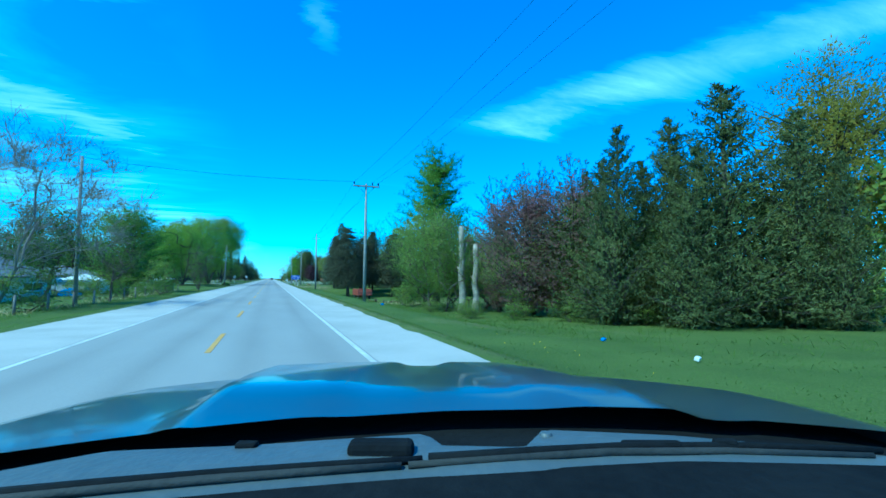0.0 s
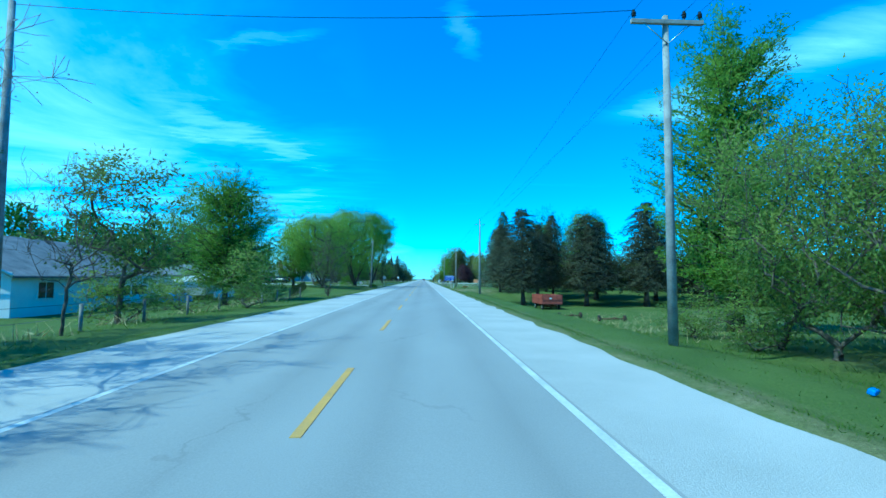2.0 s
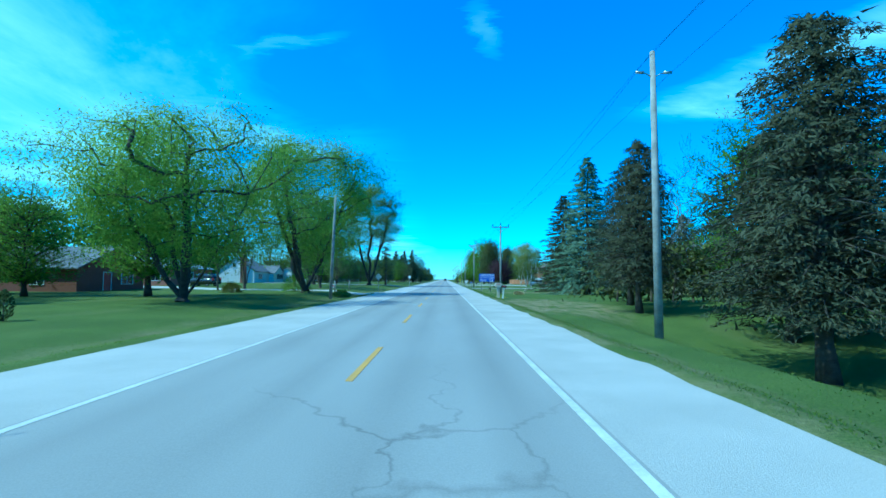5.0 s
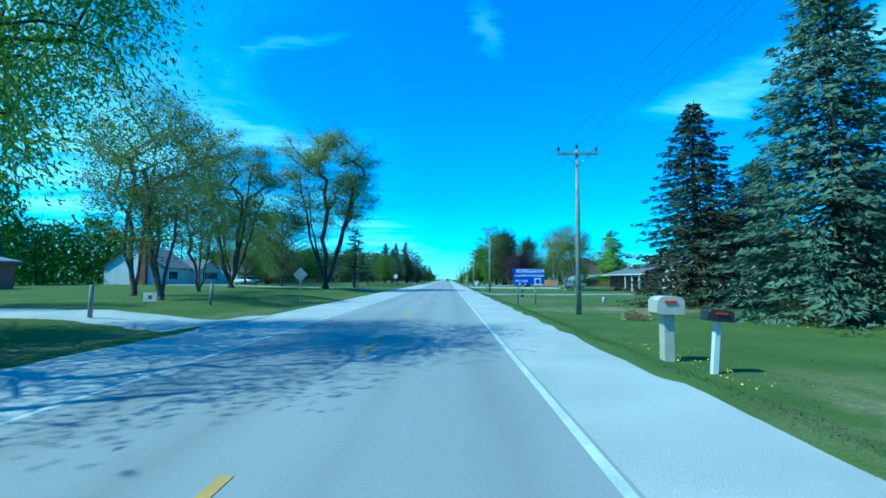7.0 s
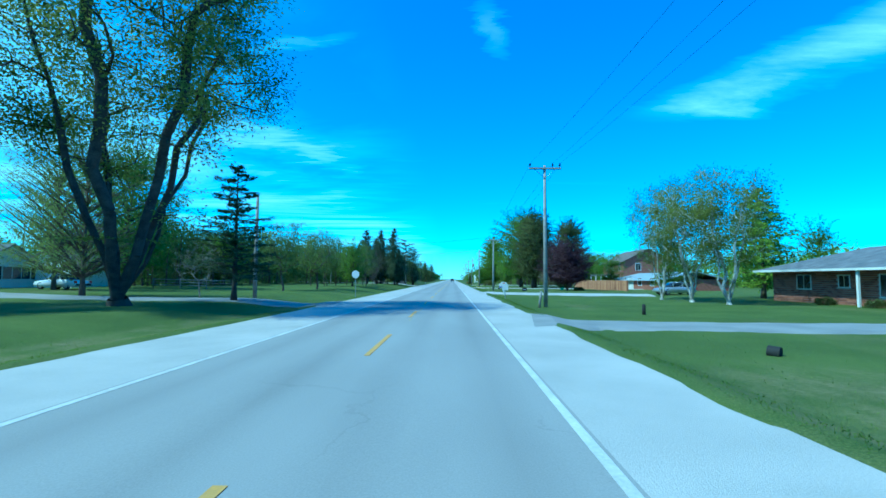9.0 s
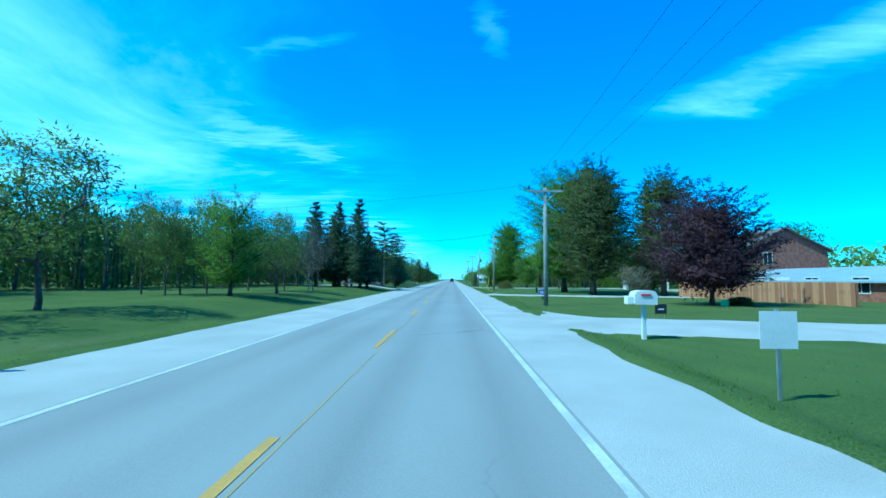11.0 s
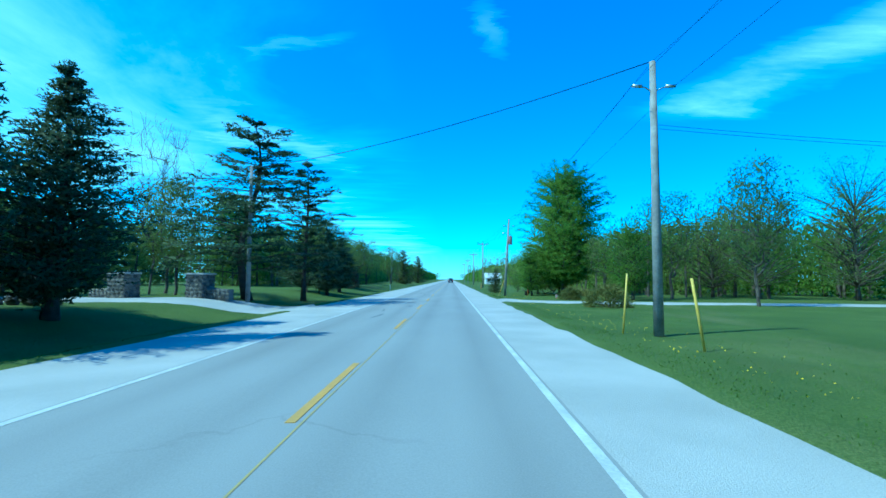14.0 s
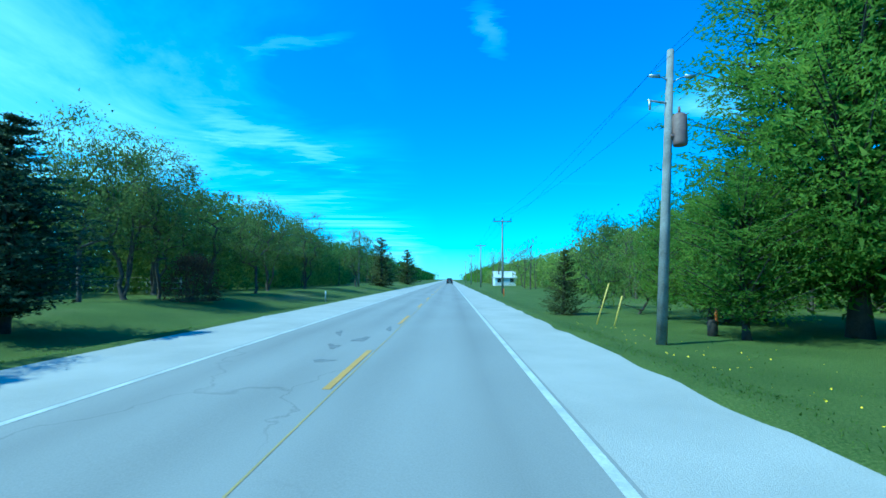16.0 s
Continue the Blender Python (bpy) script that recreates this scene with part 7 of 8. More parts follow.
for k in range(5):
    bush(25.0 + 2.6 * k, 131.5 + 0.6 * k, 1.5, 3.0, LEAF["drygrass"], "pale dry brush along the field edge", 11 + k)
for k in range(4):
    bush(28.8, 172.0 + 4.1 * k, 0.6, 1.3, LEAF["cedar"], "low clipped shrub at the bungalow wall", 20 + k, 30, 50)

proto = None
for k in range(15):
    f = k / 14
    x, y = -12.2 - 2.7 * f, 75.0 + 15.5 * f
    h = 0.95 + 0.25 * math.sin(k * 2.3)
    if proto is None:
        rng = np.random.default_rng(77)
        n = 420
        t = rng.random(n) ** 0.8
        a = rng.random(n) * math.tau
        r = 0.3 * np.sin(np.pi * np.clip(t * 0.85 + 0.12, 0, 1)) * rng.uniform(0.6, 1.0, n)
        pos = np.stack([np.cos(a) * r, np.sin(a) * r, t * 1.0 + 0.03], -1)
        proto = cards("crown", pos, pos * [1, 1, 0] + [0, 0, 0.3], rng.uniform(0.08, 0.16, n), rng.uniform(0.04, 0.08, n), rng)
        stem = bpy.data.meshes.new("stem")
        sb = tubed([(0, 0, -0.08), (0, 0, 0.85)], [0.03, 0.01], 5)
        sb.to_mesh(stem), sb.free()
        stem.materials.append(BARK)
    root = tagged(empty("young_cedar", Matrix.Translation((x, y, zat(x, y))) @ Matrix.Diagonal((h, h, h, 1))), "young dark cedar planted in a hedge row", "conifer", "cedar hedge row")
    mesh_ob("crown", proto, LEAF["cedar"], root)
    mesh_ob("stem", stem, None, root)

# ---- fences and stonework ----
fence = tagged(empty("board_fence"), "reddish cedar board fence along the lawn", "fence")
board = None
n_boards = 110
for k in range(n_boards):
    f = k / (n_boards - 1)
    x, y = 23.8 + 3.4 * f, 234.0 - 15.6 * f
    if board is None:
        board = bpy.data.meshes.new("board")
        b = boxed(-0.068, -0.012, -0.3, 0.068, 0.012, 1.45, bevel=0.004)
        b.to_mesh(board), b.free()
        board.materials.append(CEDAR_FENCE)
    o = new("board", board)
    o.matrix_basis = Matrix.Translation((x, y, zat(x, y) + 0.06 + 0.01 * ((k * 7) % 3))) @ Matrix.Rotation(math.atan2(-15.6, 3.4), 4, "Z")
    o.parent = fence
for k in range(7):
    f = k / 6
    x, y = 23.95 + 3.4 * f, 234.0 - 15.6 * f
    part("post", boxed(x - 0.06, y - 0.06, -0.5, x + 0.06, y + 0.06, 1.5), CEDAR_FENCE, fence)
for z in (0.3, 1.1):
    part("rail", tube(bmesh.new(), [(23.86, 234.0, z), (27.26, 218.4, z)], [0.05, 0.05], 4), CEDAR_FENCE, fence)


def rail_fence(points, rails, label, post_h=1.1, material=None, gap=2.6, thick=0.045):
    root = tagged(empty("rail_fence"), label, "fence")
    material = material or GREY_WOOD
    (xa, ya), (xb, yb) = points
    n = max(1, int(math.hypot(xb - xa, yb - ya) / gap))
    pts = [(xa + (xb - xa) * k / n, ya + (yb - ya) * k / n) for k in range(n + 1)]
    for x, y in pts:
        part("post", tubed([(x, y, zat(x, y) - 0.2), (x, y, zat(x, y) + post_h)], [0.065, 0.06], 7), material, root)
    for (x0, y0), (x1, y1) in zip(pts, pts[1:]):
        for z in rails:
            part("rail", tube(bmesh.new(), [(x0, y0, zat(x0, y0) + z), (x1, y1, zat(x1, y1) + z)], [thick, thick], 5), material, root)


rail_fence([(-30, 199), (-22, 200)], (0.35, 0.65, 0.95), "weathered split-rail fence beside the drive")
rail_fence([(-34, 318), (-17, 314)], (0.4, 0.8, 1.1), "pale wooden rail fence at the field", 1.2, surf("pale_rails", (0.4, 0.38, 0.3), (0.52, 0.5, 0.4), 2, 0.8, 0.1, 14))
rail_fence([(-10.2, 28), (-10.6, 72)], (0.5, 0.95), "old post and wire fence in tall weeds", 0.95, None, 3.4, 0.008)


def stone_pier(x, y, mirror=1):
    """A fieldstone gate pier with a low curved wing wall."""
    root = tagged(empty("stone_pier", pose(x, y, zat(x, y), 0, 0, -8) @ Matrix.Diagonal((1, 1, 0.86, 1))), "fieldstone gate pier with a low curved wing wall", "gate pier", "gate piers")
    part("core", boxed(-0.52, -0.52, -0.1, 0.52, 0.52, 1.56), GREY_MORTAR, root)
    bm = bmesh.new()
    prof = [(0.5, 0.85), (0.8, 0.72), (1.1, 0.66), (1.5, 0.62), (1.95, 0.6)]
    loft(bm, [[(mirror * u, -0.22, -0.1), (mirror * u, 0.22, -0.1), (mirror * u, 0.22, h), (mirror * u, -0.22, h)] for u, h in prof])
    part("wing_wall", bm, GREY_MORTAR, root)
    rng = random.Random(int(y))
    base = None
    for face in range(4):
        for i in range(6):
            z = 0.02 + i * 0.26
            for j in range(4):
                u = -0.42 + j * 0.27 + (0.06 if i % 2 else -0.02)
                if base is None:
                    base = bpy.data.meshes.new("stone")
                    b = bmesh.new()
                    bmesh.ops.create_icosphere(b, subdivisions=1, radius=0.5)
                    b.to_mesh(base), b.free()
                    base.materials.append(FIELDSTONE)
                o = new("stone", base)
                a = face * math.pi / 2
                d = 0.53
                o.matrix_basis = Matrix.Rotation(a, 4, "Z") @ Matrix.Translation((u, -d, z + 0.1)) @ Matrix.Rotation(rng.random(), 4, "Y") @ Matrix.Diagonal((0.27 * rng.uniform(0.85, 1.15), 0.13, 0.25 * rng.uniform(0.8, 1.1), 1))
                o.parent = root
    for s in (-1, 1):
        for i in range(3):
            for j in range(6):
                u = 0.62 + j * 0.25
                if 0.1 + i * 0.22 > (0.8 if u < 0.8 else 0.62):
                    continue
                o = new("stone", base)
                o.matrix_basis = Matrix.Translation((mirror * u, s * 0.225, 0.08 + i * 0.22)) @ Matrix.Diagonal((0.24 * rng.uniform(0.8, 1.15), 0.1, 0.2, 1))
                o.parent = root
    part("cap", boxed(-0.6, -0.6, 1.56, 0.6, 0.6, 1.68, bevel=0.03), CONCRETE, root)


stone_pier(-12.6, 270.2, 1)
stone_pier(-16.2, 269.0, -1)
bm = bmesh.new()
rng = random.Random(9)
for x, y, z, a, b, c in ((0, 0, 0.25, 0.9, 0.6, 0.5), (0.1, 0.1, 0.75, 0.7, 0.5, 0.5), (0.0, 0.0, 1.15, 1.0, 0.6, 0.45), (-0.9, 0.2, 0.2, 0.7, 0.5, 0.45), (-1.5, 0.1, 0.15, 0.6, 0.5, 0.35), (0.95, 0.1, 0.18, 0.6, 0.5, 0.4)):
    r = bmesh.ops.create_icosphere(bm, subdivisions=2, radius=0.5, matrix=Matrix.Translation((x, y, z)) @ Matrix.Rotation(rng.random(), 4, "Y") @ Matrix.Diagonal((a, b, c, 1)))
    for v in r["verts"]:
        v.co += v.normal * rng.uniform(-0.03, 0.03)
ob = mesh_ob("stacked_boulders", bm, FIELDSTONE)
ob.matrix_basis = Matrix.Translation((-15.2, 262.2, zat(-15.2, 262.2)))
tagged(ob, "stacked grey boulders at the park entrance", "boulders")

# litter and small roadside things
for x, y, m, label in ((11.0, 8.6, WHITE_PAINT, "small white scrap of litter in the grass"), (12.2, 13.5, TARP, "small blue scrap of litter in the grass"), (9.0, 34.0, TARP, "small blue marker rag in the grass")):
    bm = boxed(-0.11, -0.06, 0, 0.11, 0.06, 0.1, bevel=0.02)
    bmesh.ops.rotate(bm, verts=bm.verts, cent=(0, 0, 0), matrix=Matrix.Rotation(0.5, 3, "Z") @ Matrix.Rotation(0.25, 3, "X"))
    ob = mesh_ob("litter", bm, m)
    ob.matrix_basis = Matrix.Translation((x, y, zat(x, y) + 0.03))
    tagged(ob, label, "litter")

# ---- far woods and grass ----


def woods(name, label, centres, heights, leaf, seed, per=105, size=0.5, spread=1.6, trunks=True):
    rng = np.random.default_rng(seed)
    centres, heights = np.asarray(centres), np.asarray(heights)
    n = len(centres)
    reps = np.repeat(np.arange(n), per)
    u = rng.normal(size=(len(reps), 3))
    u /= np.linalg.norm(u, axis=1, keepdims=True)
    r = rng.random(len(reps)) ** 0.45
    h = heights[reps]
    lump = 1 + 0.25 * np.sin(5 * np.arctan2(u[:, 1], u[:, 0]) + reps)
    pos = np.stack([centres[reps, 0] + u[:, 0] * r * spread * h * 0.16 * lump, centres[reps, 1] + u[:, 1] * r * spread * h * 0.16 * lump, zg(centres[reps, 0], centres[reps, 1]) + h * (0.58 + 0.42 * u[:, 2] * r)], -1)
    root = tagged(empty(name), label, "woods", kind="stuff")
    mesh_ob("crown", cards("crown", pos, u + rng.normal(size=u.shape) * 0.5, rng.uniform(0.6, 1.4, len(pos)) * size, rng.uniform(0.5, 1.0, len(pos)) * size * 0.6, rng, sides=3, out=u + [0, 0, 0.3]), leaf, root)
    if trunks:
        bm = bmesh.new()
        for (x, y), hh in zip(centres, heights):
            z = zat(x, y)
            tube(bm, [(x, y, z - 0.1), (x + rng.normal() * 0.2, y, z + hh * 0.45), (x + rng.normal() * 0.4, y, z + hh * 0.85)], [0.02 * hh * 0.8, 0.012 * hh, 0.03], 5, caps=False)
            for _ in range(4):
                a, f = rng.random() * 6.28, rng.uniform(0.3, 0.7)
                tube(bm, [(x, y, z + hh * f), (x + math.cos(a) * hh * 0.15, y + math.sin(a) * hh * 0.15, z + hh * (f + 0.2))], [0.05, 0.02], 3, caps=False)
        mesh_ob("trunks", bm, BARK, root)
    return root


def scatter(seed, n, x0, x1, y0, y1):
    rng = np.random.default_rng(seed)
    return np.stack([rng.uniform(x0, x1, n), rng.uniform(y0, y1, n)], -1), rng


c, rng = scatter(1, 70, -75, -36, 205, 330)
woods("woods", "young mixed woods behind the field", c, rng.uniform(7, 12, len(c)), LEAF["young"], 1)
c, rng = scatter(2, 60, -30, -20, 300, 420)
woods("woods", "green hedgerow trees along the road", c, rng.uniform(6, 9, len(c)), LEAF["thicket"], 2)
c, rng = scatter(3, 60, -60, -30, 320, 520)
woods("woods", "dark conifer and leafy woods beyond the field", c, rng.uniform(9, 14, len(c)), LEAF["maple"], 3)
c, rng = scatter(4, 55, 24, 60, 285, 345)
woods("woods", "young leafing woods behind the lawn", c, rng.uniform(8, 13, len(c)), LEAF["young"], 4)
c, rng = scatter(5, 60, 14, 50, 345, 520)
woods("woods", "mixed trees along the far road", c, rng.uniform(6, 12, len(c)), LEAF["thicket"], 5)
c, rng = scatter(11, 110, -260, -16, 540, 1000)
woods("woods", "distant line of trees", c, rng.uniform(8, 15, len(c)), LEAF["maple"], 11, 60, 1.3, 1.9, False)
c, rng = scatter(12, 110, 14, 260, 540, 1000)
woods("woods", "distant line of trees", c, rng.uniform(8, 15, len(c)), LEAF["maple"], 12, 60, 1.3, 1.9, False)



c, rng = scatter(15, 40, 21, 36, 287, 332)
woods("woods", "close trees in young leaf behind the drive", c, rng.uniform(7.5, 11, len(c)), LEAF["young"], 15, 110, 0.38, 1.9)
c, rng = scatter(16, 36, 26, 60, 114, 132)
woods("woods", "dense green woods behind the spruces", c, rng.uniform(7, 11, len(c)), LEAF["maple"], 16, 90, 0.5, 2.0)


def treeline(label, line, height, depth, leaf, seed, size=0.8, cover=2.8, trunks=True, thin=3.2):
    """A close row of trees along a line of plan points, leafy from the ground to an uneven top."""
    rng = np.random.default_rng(seed)
    P = np.array(line, float)
    seg = np.hypot(*(P[1:] - P[:-1]).T)
    run = np.concatenate([[0], np.cumsum(seg)])
    area = size * size * 0.55 * 0.5 * 0.8
    n = int(run[-1] * height * cover / area)
    s = rng.random(n) * run[-1]
    x, y = np.interp(s, run, P[:, 0]), np.interp(s, run, P[:, 1])
    step = height * 0.5
    cell = np.floor(s / step)
    rnd = np.modf(np.abs(np.sin(cell * 12.9898 + seed * 7.1)) * 43758.5)[0]
    u = (s / step - cell) * 2 - 1
    top = height * (0.72 + 0.4 * rnd) * (0.62 + 0.38 * np.sqrt(np.clip(1 - u * u, 0, 1))) + rng.normal(size=n) * 0.25
    f = rng.random(n) ** 0.85
    x = x + rng.normal(size=n) * depth * (1 - 0.4 * f) + (rnd - 0.5) * depth
    pos = np.stack([x, y, zg(x, y) + 0.1 + f * np.maximum(top, 0.5)], -1)
    d = rng.normal(size=pos.shape) + np.stack([np.zeros(n), u, np.full(n, 0.3)], -1)
    root = tagged(empty("woods"), label, "woods", kind="stuff")
    mesh_ob("crown", cards("crown", pos, d, rng.uniform(0.6, 1.4, n) * size, rng.uniform(0.6, 1.0, n) * size * 0.6, rng, sides=3, out=np.stack([-np.sign(x) * (0.6 + f), u * 0.8, 0.2 + f * 0.6], -1)), leaf, root)
    if trunks:
        bm = bmesh.new()
        for k in range(int(run[-1] / thin)):
            q = rng.random() * run[-1]
            a, b = float(np.interp(q, run, P[:, 0])) + rng.normal() * depth, float(np.interp(q, run, P[:, 1]))
            z = zat(a, b)
            tube(bm, [(a, b, z - 0.1), (a + rng.normal() * 0.2, b + rng.normal() * 0.2, z + height * 0.4), (a + rng.normal() * 0.5, b + rng.normal() * 0.5, z + height * 0.8)], [0.016 * height, 0.01 * height, 0.03], 4, caps=False)
        mesh_ob("trunks", bm, BARK, root)
    return root


treeline("leafy hedgerow behind the white house", [(-52, -60), (-50, 105)], 7.5, 1.8, LEAF["thicket"], 101)
treeline("overgrown bushes behind the roadside trees", [(-29, -30), (-27, 36)], 4.5, 1.4, LEAF["thicket"], 102, 0.5)
treeline("leafy woods closing the gardens", [(-60, 95), (-58, 205)], 13.0, 2.0, LEAF["maple"], 103)
treeline("young woods behind the orchard grass", [(-44, 203), (-40, 255), (-36, 306)], 8.5, 2.2, LEAF["young"], 104, 0.6)
treeline("grey young wood beside the field", [(-36, 203), (-28, 235), (-25, 272)], 8.5, 1.8, LEAF["young"], 130, 0.42, 2.6, thin=0.9)
treeline("young wood beyond the last drive", [(30, 292), (24, 312), (20, 345)], 8.0, 1.6, LEAF["thicket"], 131, 0.42, 2.0, thin=1.5)
treeline("hedgerow of young trees along the road", [(-28, 300), (-26.5, 420), (-24, 500)], 10.5, 1.6, LEAF["thicket"], 105, 0.6)
treeline("close roadside growth in young leaf", [(-20.5, 312), (-18.5, 372)], 6.5, 1.2, LEAF["thicket"], 106, 0.4)
treeline("dense wood behind the cedars", [(36, -60), (32, 20), (34, 58)], 9.0, 1.8, LEAF["thicket"], 107, 0.6)
treeline("dark conifer belt behind the field", [(50, 58), (52, 100), (30, 112), (16, 114)], 6.0, 2.0, LEAF["cedar"], 108, 0.6)
treeline("conifer belt behind the spruces", [(30, 148), (38, 150), (62, 140)], 7.5, 1.6, LEAF["cedar"], 109, 0.5)
treeline("low trees behind the houses", [(70, 140), (66, 255)], 5.5, 1.8, LEAF["maple"], 110)
treeline("young leafing wood behind the lawn", [(52, 255), (40, 300), (24, 345)], 9.5, 2.2, LEAF["maple"], 111, 0.45)
treeline("mixed trees along the far road", [(22, 345), (21, 500)], 6.5, 1.6, LEAF["thicket"], 112, 0.6)
for sx, leaf in ((-1, "thicket"), (1, "thicket")):
    treeline("broad belt of trees closing the fields", [(sx * 84, -80), (sx * 84, 130), (sx * 80, 240), (sx * 62, 320), (sx * 44, 520)], 8.0, 2.5, LEAF[leaf], 120 + sx, 1.2, 1.9, trunks=False)
for sx in (-1, 1):
    treeline("distant trees along the road", [(sx * 24, 495), (sx * 30, 1100)], 9.0, 2.5, LEAF["maple"], 113 + sx, 1.5, trunks=False)


def grass(name, label, boxes, density, leaf, seed, hmin, hmax, wmul=1.0, mask=0.0):
    rng = np.random.default_rng(seed)
    P = []
    for x0, x1, y0, y1, k in boxes:
        n = int((x1 - x0) * (y1 - y0) * density * k)
        P.append(np.stack([rng.uniform(x0, x1, n), rng.uniform(y0, y1, n)], -1))
    P = np.concatenate(P)
    keep = smooth_noise(P[:, 0], P[:, 1], 0.8, seed) + rng.normal(size=len(P)) * 0.3 > mask
    for dx0, dx1, dy, half in ((5, 40, 109, 2.2), (5, 34, 169, 2.6), (5, 26, 206, 3.8), (5, 40, 236, 4.0), (5, 40, 278, 4.0), (-50, -6, 129, 2.6), (-40, -6, 181, 2.6), (-50, -6, 268, 3.4)):
        slope = {206: -0.3, 236: -0.3, 278: -0.25}.get(dy, 0.0)
        keep &= ~((P[:, 0] > dx0) & (P[:, 0] < dx1) & (np.abs(P[:, 1] - dy - slope * (P[:, 0] - 12)) < half))
    P = P[keep]
    n = len(P)
    h = rng.uniform(hmin, hmax, n)
    d = np.stack([rng.normal(size=n) * 0.8, rng.normal(size=n) * 0.8, np.ones(n)], -1)
    pos = np.stack([P[:, 0], P[:, 1], zg(P[:, 0], P[:, 1]) + h * 0.42], -1)
    ob = mesh_ob(name, cards(name, pos, d, h, rng.uniform(0.02, 0.045, n) * wmul, rng, sides=3, out=np.tile([0.0, -0.15, 1.0], (n, 1))), leaf)
    return tagged(ob, label, "grass", kind="stuff")


grass("verge_grass", "green grass blades along the verge and lawns", [(5.7, 6.9, 2, 300, 1.5), (-7.6, -6.4, 4, 310, 0.9)], 70, LEAF["grass"], 5, 0.03, 0.07, 0.55, -0.15)
grass("lawn_grass", "mown and rough grass blades over the verges", [(6.3, 15, 3, 66, 0.8), (6.4, 12, 66, 104, 0.6), (6.2, 12, 104, 300, 0.45), (-11, -7.2, 12, 300, 0.45)], 42, LEAF["grass"], 15, 0.03, 0.06, 0.6, -0.3)
grass("tall_weeds", "tall rough weeds and grass at the field edge", [(8.8, 17, 14, 62, 0.5), (-10.6, -8.6, 20, 78, 1.2), (12, 20, 8, 40, 0.5), (13, 28, 46, 74, 0.5)], 22, LEAF["grass"], 6, 0.12, 0.34, 0.6)
grass("dry_weeds", "pale dry stalks among the roadside grass", [(-11.5, -9.6, 22, 72, 1.0), (13, 30, 46, 74, 0.5), (22, 40, 128, 134, 1.0)], 12, LEAF["drygrass"], 7, 0.2, 0.75, 0.8)
rng = np.random.default_rng(8)
fy = np.concatenate([rng.uniform(228, 300, 420), rng.uniform(118, 124, 90), rng.uniform(2, 20, 20)])
fx = np.concatenate([6.6 + np.abs(rng.normal(size=420)) * 1.2, 6.9 + np.abs(rng.normal(size=90)) * 0.5, rng.uniform(7, 9, 20)])
fpos = np.stack([fx, fy, zg(fx, fy) + 0.1], -1)
fl = mesh_ob("dandelions", cards("dandelions", fpos, rng.normal(size=fpos.shape) * [1, 1, 0.2], np.full(len(fx), 0.034), np.full(len(fx), 0.034), rng), LEAF["dandelion"])
tagged(fl, "yellow dandelion heads scattered in the verge grass", "flowers", kind="stuff")

# ---- the car that carries the camera, where the drive begins ----


def grid(name, fn, nu, nv, material, parent, label=""):
    bm = bmesh.new()
    rows = [[bm.verts.new(fn(i / nu, j / nv)) for i in range(nu + 1)] for j in range(nv + 1)]
    for a, b in zip(rows, rows[1:]):
        for i in range(nu):
            bm.faces.new((a[i], a[i + 1], b[i + 1], b[i])).smooth = True
    return part(name, bm, material, parent, label)


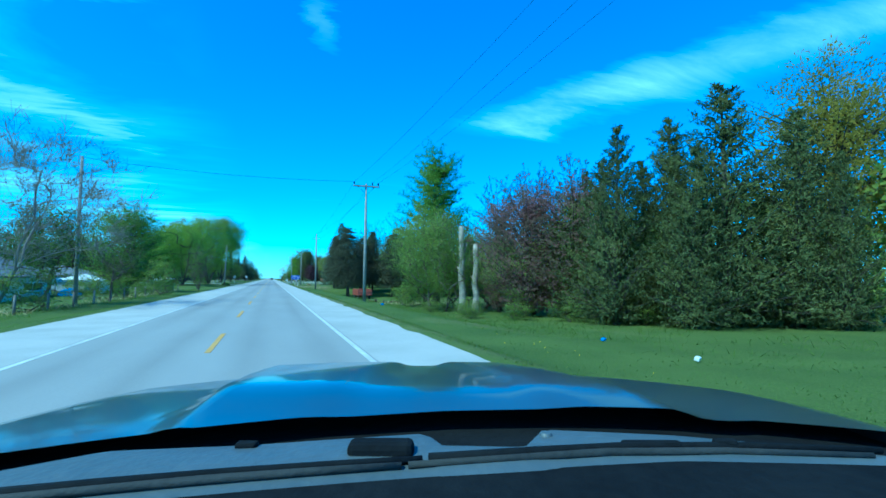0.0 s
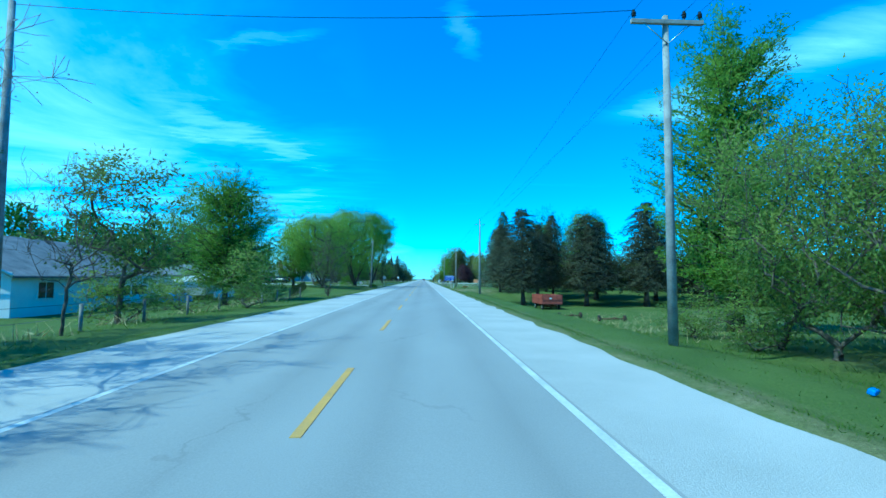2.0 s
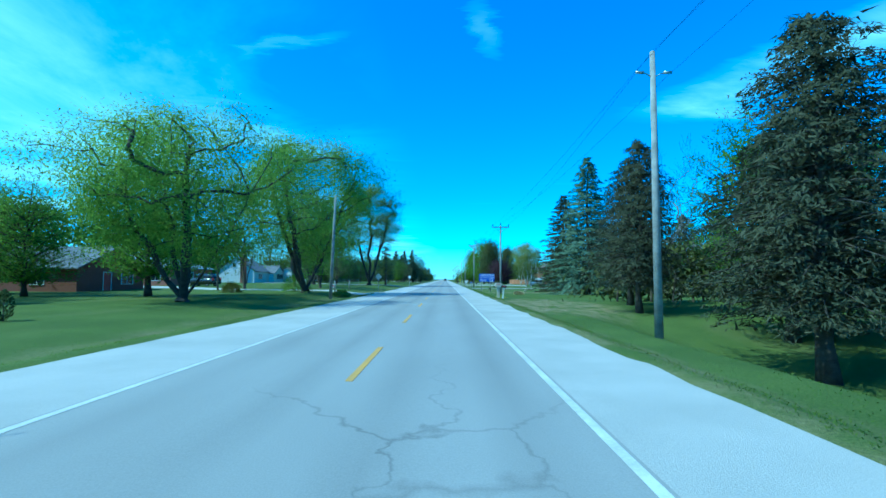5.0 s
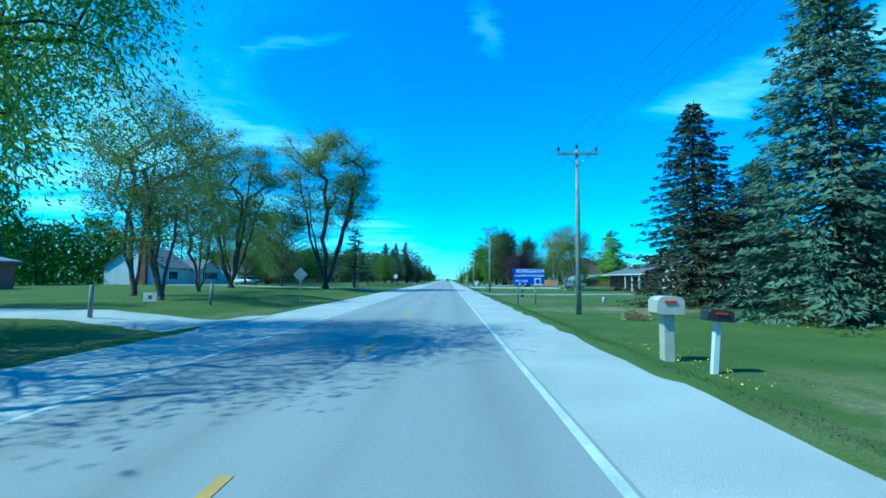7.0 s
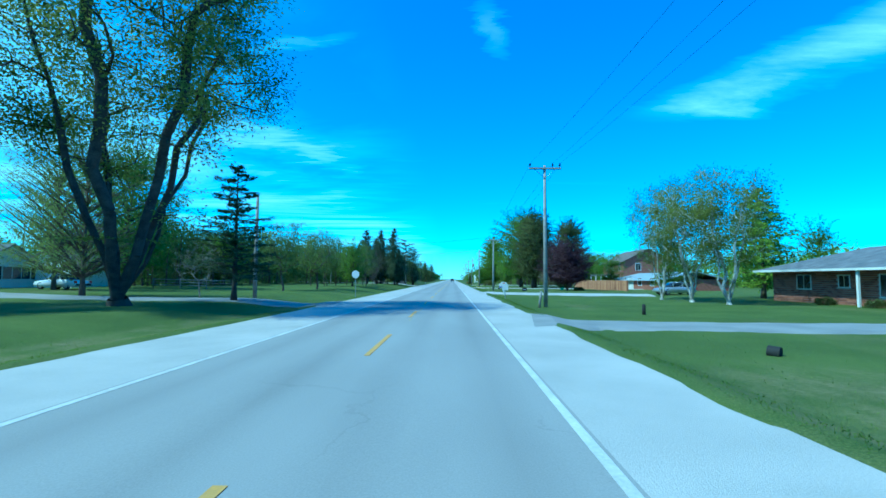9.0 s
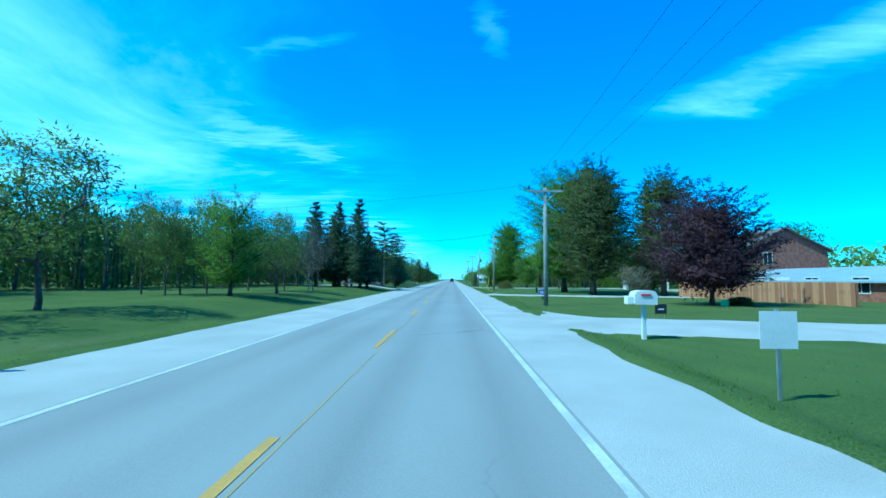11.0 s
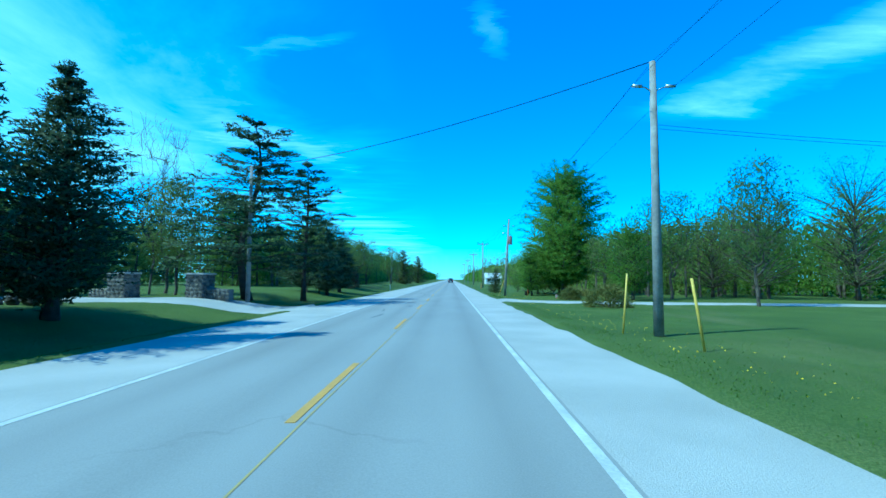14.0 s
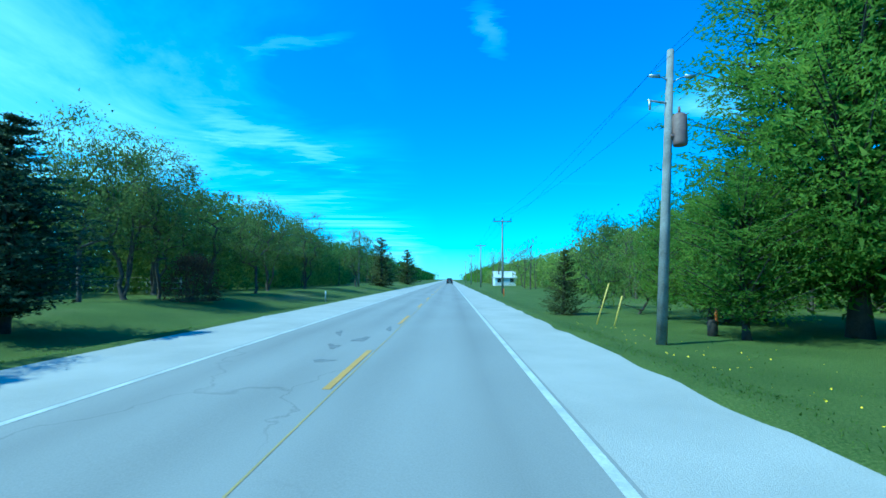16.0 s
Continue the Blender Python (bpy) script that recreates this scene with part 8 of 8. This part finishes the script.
def own_car():
    root = tagged(empty("car", pose(1.25, 0.0, 0.0, 0, 0, -20.22)), "dark blue-grey car front with ridged bonnet, wipers and black dashboard", "car")
    paint = surf("dark_blue_grey_car_paint", (0.1, 0.125, 0.13), (0.12, 0.145, 0.15), 1.0, 0.3, 0, 6, metal=0.6, coat=0.6)
    # trim is darker than black plastic: shade of the absent car roof is in its colour
    trim = surf("black_trim_plastic", (0.006, 0.0065, 0.008), (0.011, 0.012, 0.014), 5, 0.9, 0.08, 40, spec=0.12)
    cowl_mat = surf("grey_cowl_plastic", (0.075, 0.09, 0.1), (0.1, 0.115, 0.125), 4, 0.5, 0.06, 40)

    def rear(x):
        return float(np.interp(x, (-0.95, -0.73, -0.51, -0.45, -0.25, 0.0, 0.2, 0.6, 0.65, 0.95), (0.7, 0.786, 0.865, 0.852, 0.911, 0.958, 0.973, 0.976, 0.992, 0.97)))

    def sill(x):
        return float(np.interp(x, (-0.95, -0.67, -0.56, -0.33, -0.03, 0.0, 0.14, 0.19, 0.43, 0.76, 0.95), (0.6, 0.724, 0.795, 0.811, 0.87, 0.81, 0.805, 0.897, 0.879, 0.814, 0.76)))

    def dash(x):
        return float(np.interp(x, (-0.95, -0.3, -0.13, 0.06, 0.38, 0.71, 0.95), (0.5, 0.637, 0.669, 0.703, 0.765, 0.769, 0.74)))

    def height(x, y):
        v = max(0.0, (y - 0.85) / 1.05)
        z = 1.346 - 0.1 * v ** 1.5 - 0.032 * abs(x / 0.95) ** 2.6
        left, right = -0.5 - 0.17 * v, 0.54 - 0.27 * v
        z += 0.04 * (0.25 + 0.75 * float(smooth_step(0.0, 0.3, v))) * float(smooth_step(left - 0.03, left + 0.03, x) * (1 - smooth_step(right - 0.045, right + 0.045, x)))
        notch = 0.02 - 0.1 * v
        z -= 0.016 * float((1 - smooth_step(0.05 + 0.14 * (1 - v), 0.12 + 0.2 * (1 - v), abs(x - notch)))) * min(1.0, 0.3 + v)
        return z

    def bonnet(a, b):
        u = (a * 2 - 1) * 1.12
        side = max(0.0, abs(u) - 1.0)
        u = max(-1.0, min(1.0, u))
        y_front = 1.94 - 0.42 * abs(u) ** 2.4
        x = u * 0.95
        f = min(1.0, b / 0.86)
        y = rear(x) + (y_front - rear(x)) * f
        over = max(0.0, b - 0.86) / 0.14
        z = height(x, y) - 0.26 * over ** 1.6 - 2.6 * side
        return (x + math.copysign(side * 0.5, u), y + 0.16 * over, z)

    grid("bonnet", bonnet, 72, 44, paint, root, "glossy dark bonnet with two raised ridges")
    # added black sheet that gives the open gap behind the bonnet its shade
    grid("bonnet_gap", lambda a, b: ((a * 2 - 1) * 1.05, rear((a * 2 - 1) * 0.97) + 0.3 - 0.62 * b, 1.312 - 0.05 * abs(a * 2 - 1) ** 2.4 - 0.004 * b), 40, 6, trim, root, "black sheet standing in for the shaded gap behind the bonnet")

    def cowl(a, b):
        x = (a * 2 - 1) * 0.98
        return (x, sill(x) + (dash(x) - 0.01 - sill(x)) * b, 1.338 - 0.03 * abs(x) ** 2.4 + 0.008 * math.sin(b * math.pi) - 0.004 * b)

    grid("cowl", cowl, 96, 8, cowl_mat, root)
    for xs in ((-0.62, -0.45, -0.3, -0.15, -0.03), (-0.02, 0.15, 0.3, 0.5, 0.74)):
        pts = [(x, dash(x) + 0.04, 1.346 - 0.02 * x * x) for x in xs]
        part("wiper_arm", tubed(pts, [0.009, 0.009, 0.008, 0.007, 0.006], 6), trim, root)
        part("wiper_blade", tubed([(p[0] - 0.03, p[1] - 0.018, p[2] - 0.002) for p in pts], [0.006, 0.007, 0.008, 0.007, 0.006], 5), RUBBER, root)
    part("wiper_joint", boxed(-0.15, 0.745, 1.33, -0.045, 0.785, 1.362, bevel=0.01), trim, root)
    part("wiper_joint", boxed(0.3, 0.79, 1.33, 0.4, 0.808, 1.352, bevel=0.006), trim, root)
    part("wiper_joint", boxed(0.46, 0.8, 1.33, 0.5, 0.818, 1.352, bevel=0.006), trim, root)
    part("washer_nozzle", boxed(-0.345, 0.79, 1.325, -0.31, 0.81, 1.346, bevel=0.004), trim, root)
    part("bolt", tubed([(0.185, 0.85, 1.33), (0.185, 0.85, 1.348)], [0.012, 0.01], 8), cowl_mat, root)
    grid("dashboard", lambda a, b: ((a * 2 - 1) * 0.95, dash((a * 2 - 1) * 0.95) - 0.42 * b, 1.336 - 0.02 * abs(a * 2 - 1) ** 2 - 0.03 * b), 40, 8, trim, root, "matt black dashboard top")
    for s in (-1, 1):
        secs = []
        for y, zt, wide in ((0.3, 1.2, 0.0), (0.9, 1.2, 0.02), (1.35, 1.12, 0.02), (1.75, 0.98, -0.06), (1.98, 0.85, -0.16)):
            x0, x1 = s * 0.8, s * (1.0 + wide)
            secs.append([(x0, y, 0.62), (x1, y, 0.62), (x1, y, zt - 0.2), (s * (0.97 + wide), y, zt - 0.08), (x0, y, zt - 0.02)])
        part("fender", loft(bmesh.new(), secs), paint, root)
        wheel(root, s * 0.8, 1.4, 0.36, 0.36, 0.24)
    part("bumper", loft(bmesh.new(), [[(x, y, z) for z, y in ((0.3, 1.85 - 0.15 * abs(x)), (0.3, 2.1 - 0.25 * x * x), (0.75, 2.12 - 0.25 * x * x), (0.95, 2.02 - 0.22 * x * x), (0.95, 1.85 - 0.15 * abs(x)))] for x in (-0.85, -0.4, 0.0, 0.4, 0.85)]), paint, root)
    part("floor_pan", boxed(-0.75, 0.2, 0.3, 0.75, 1.8, 0.42), trim, root)


own_car()
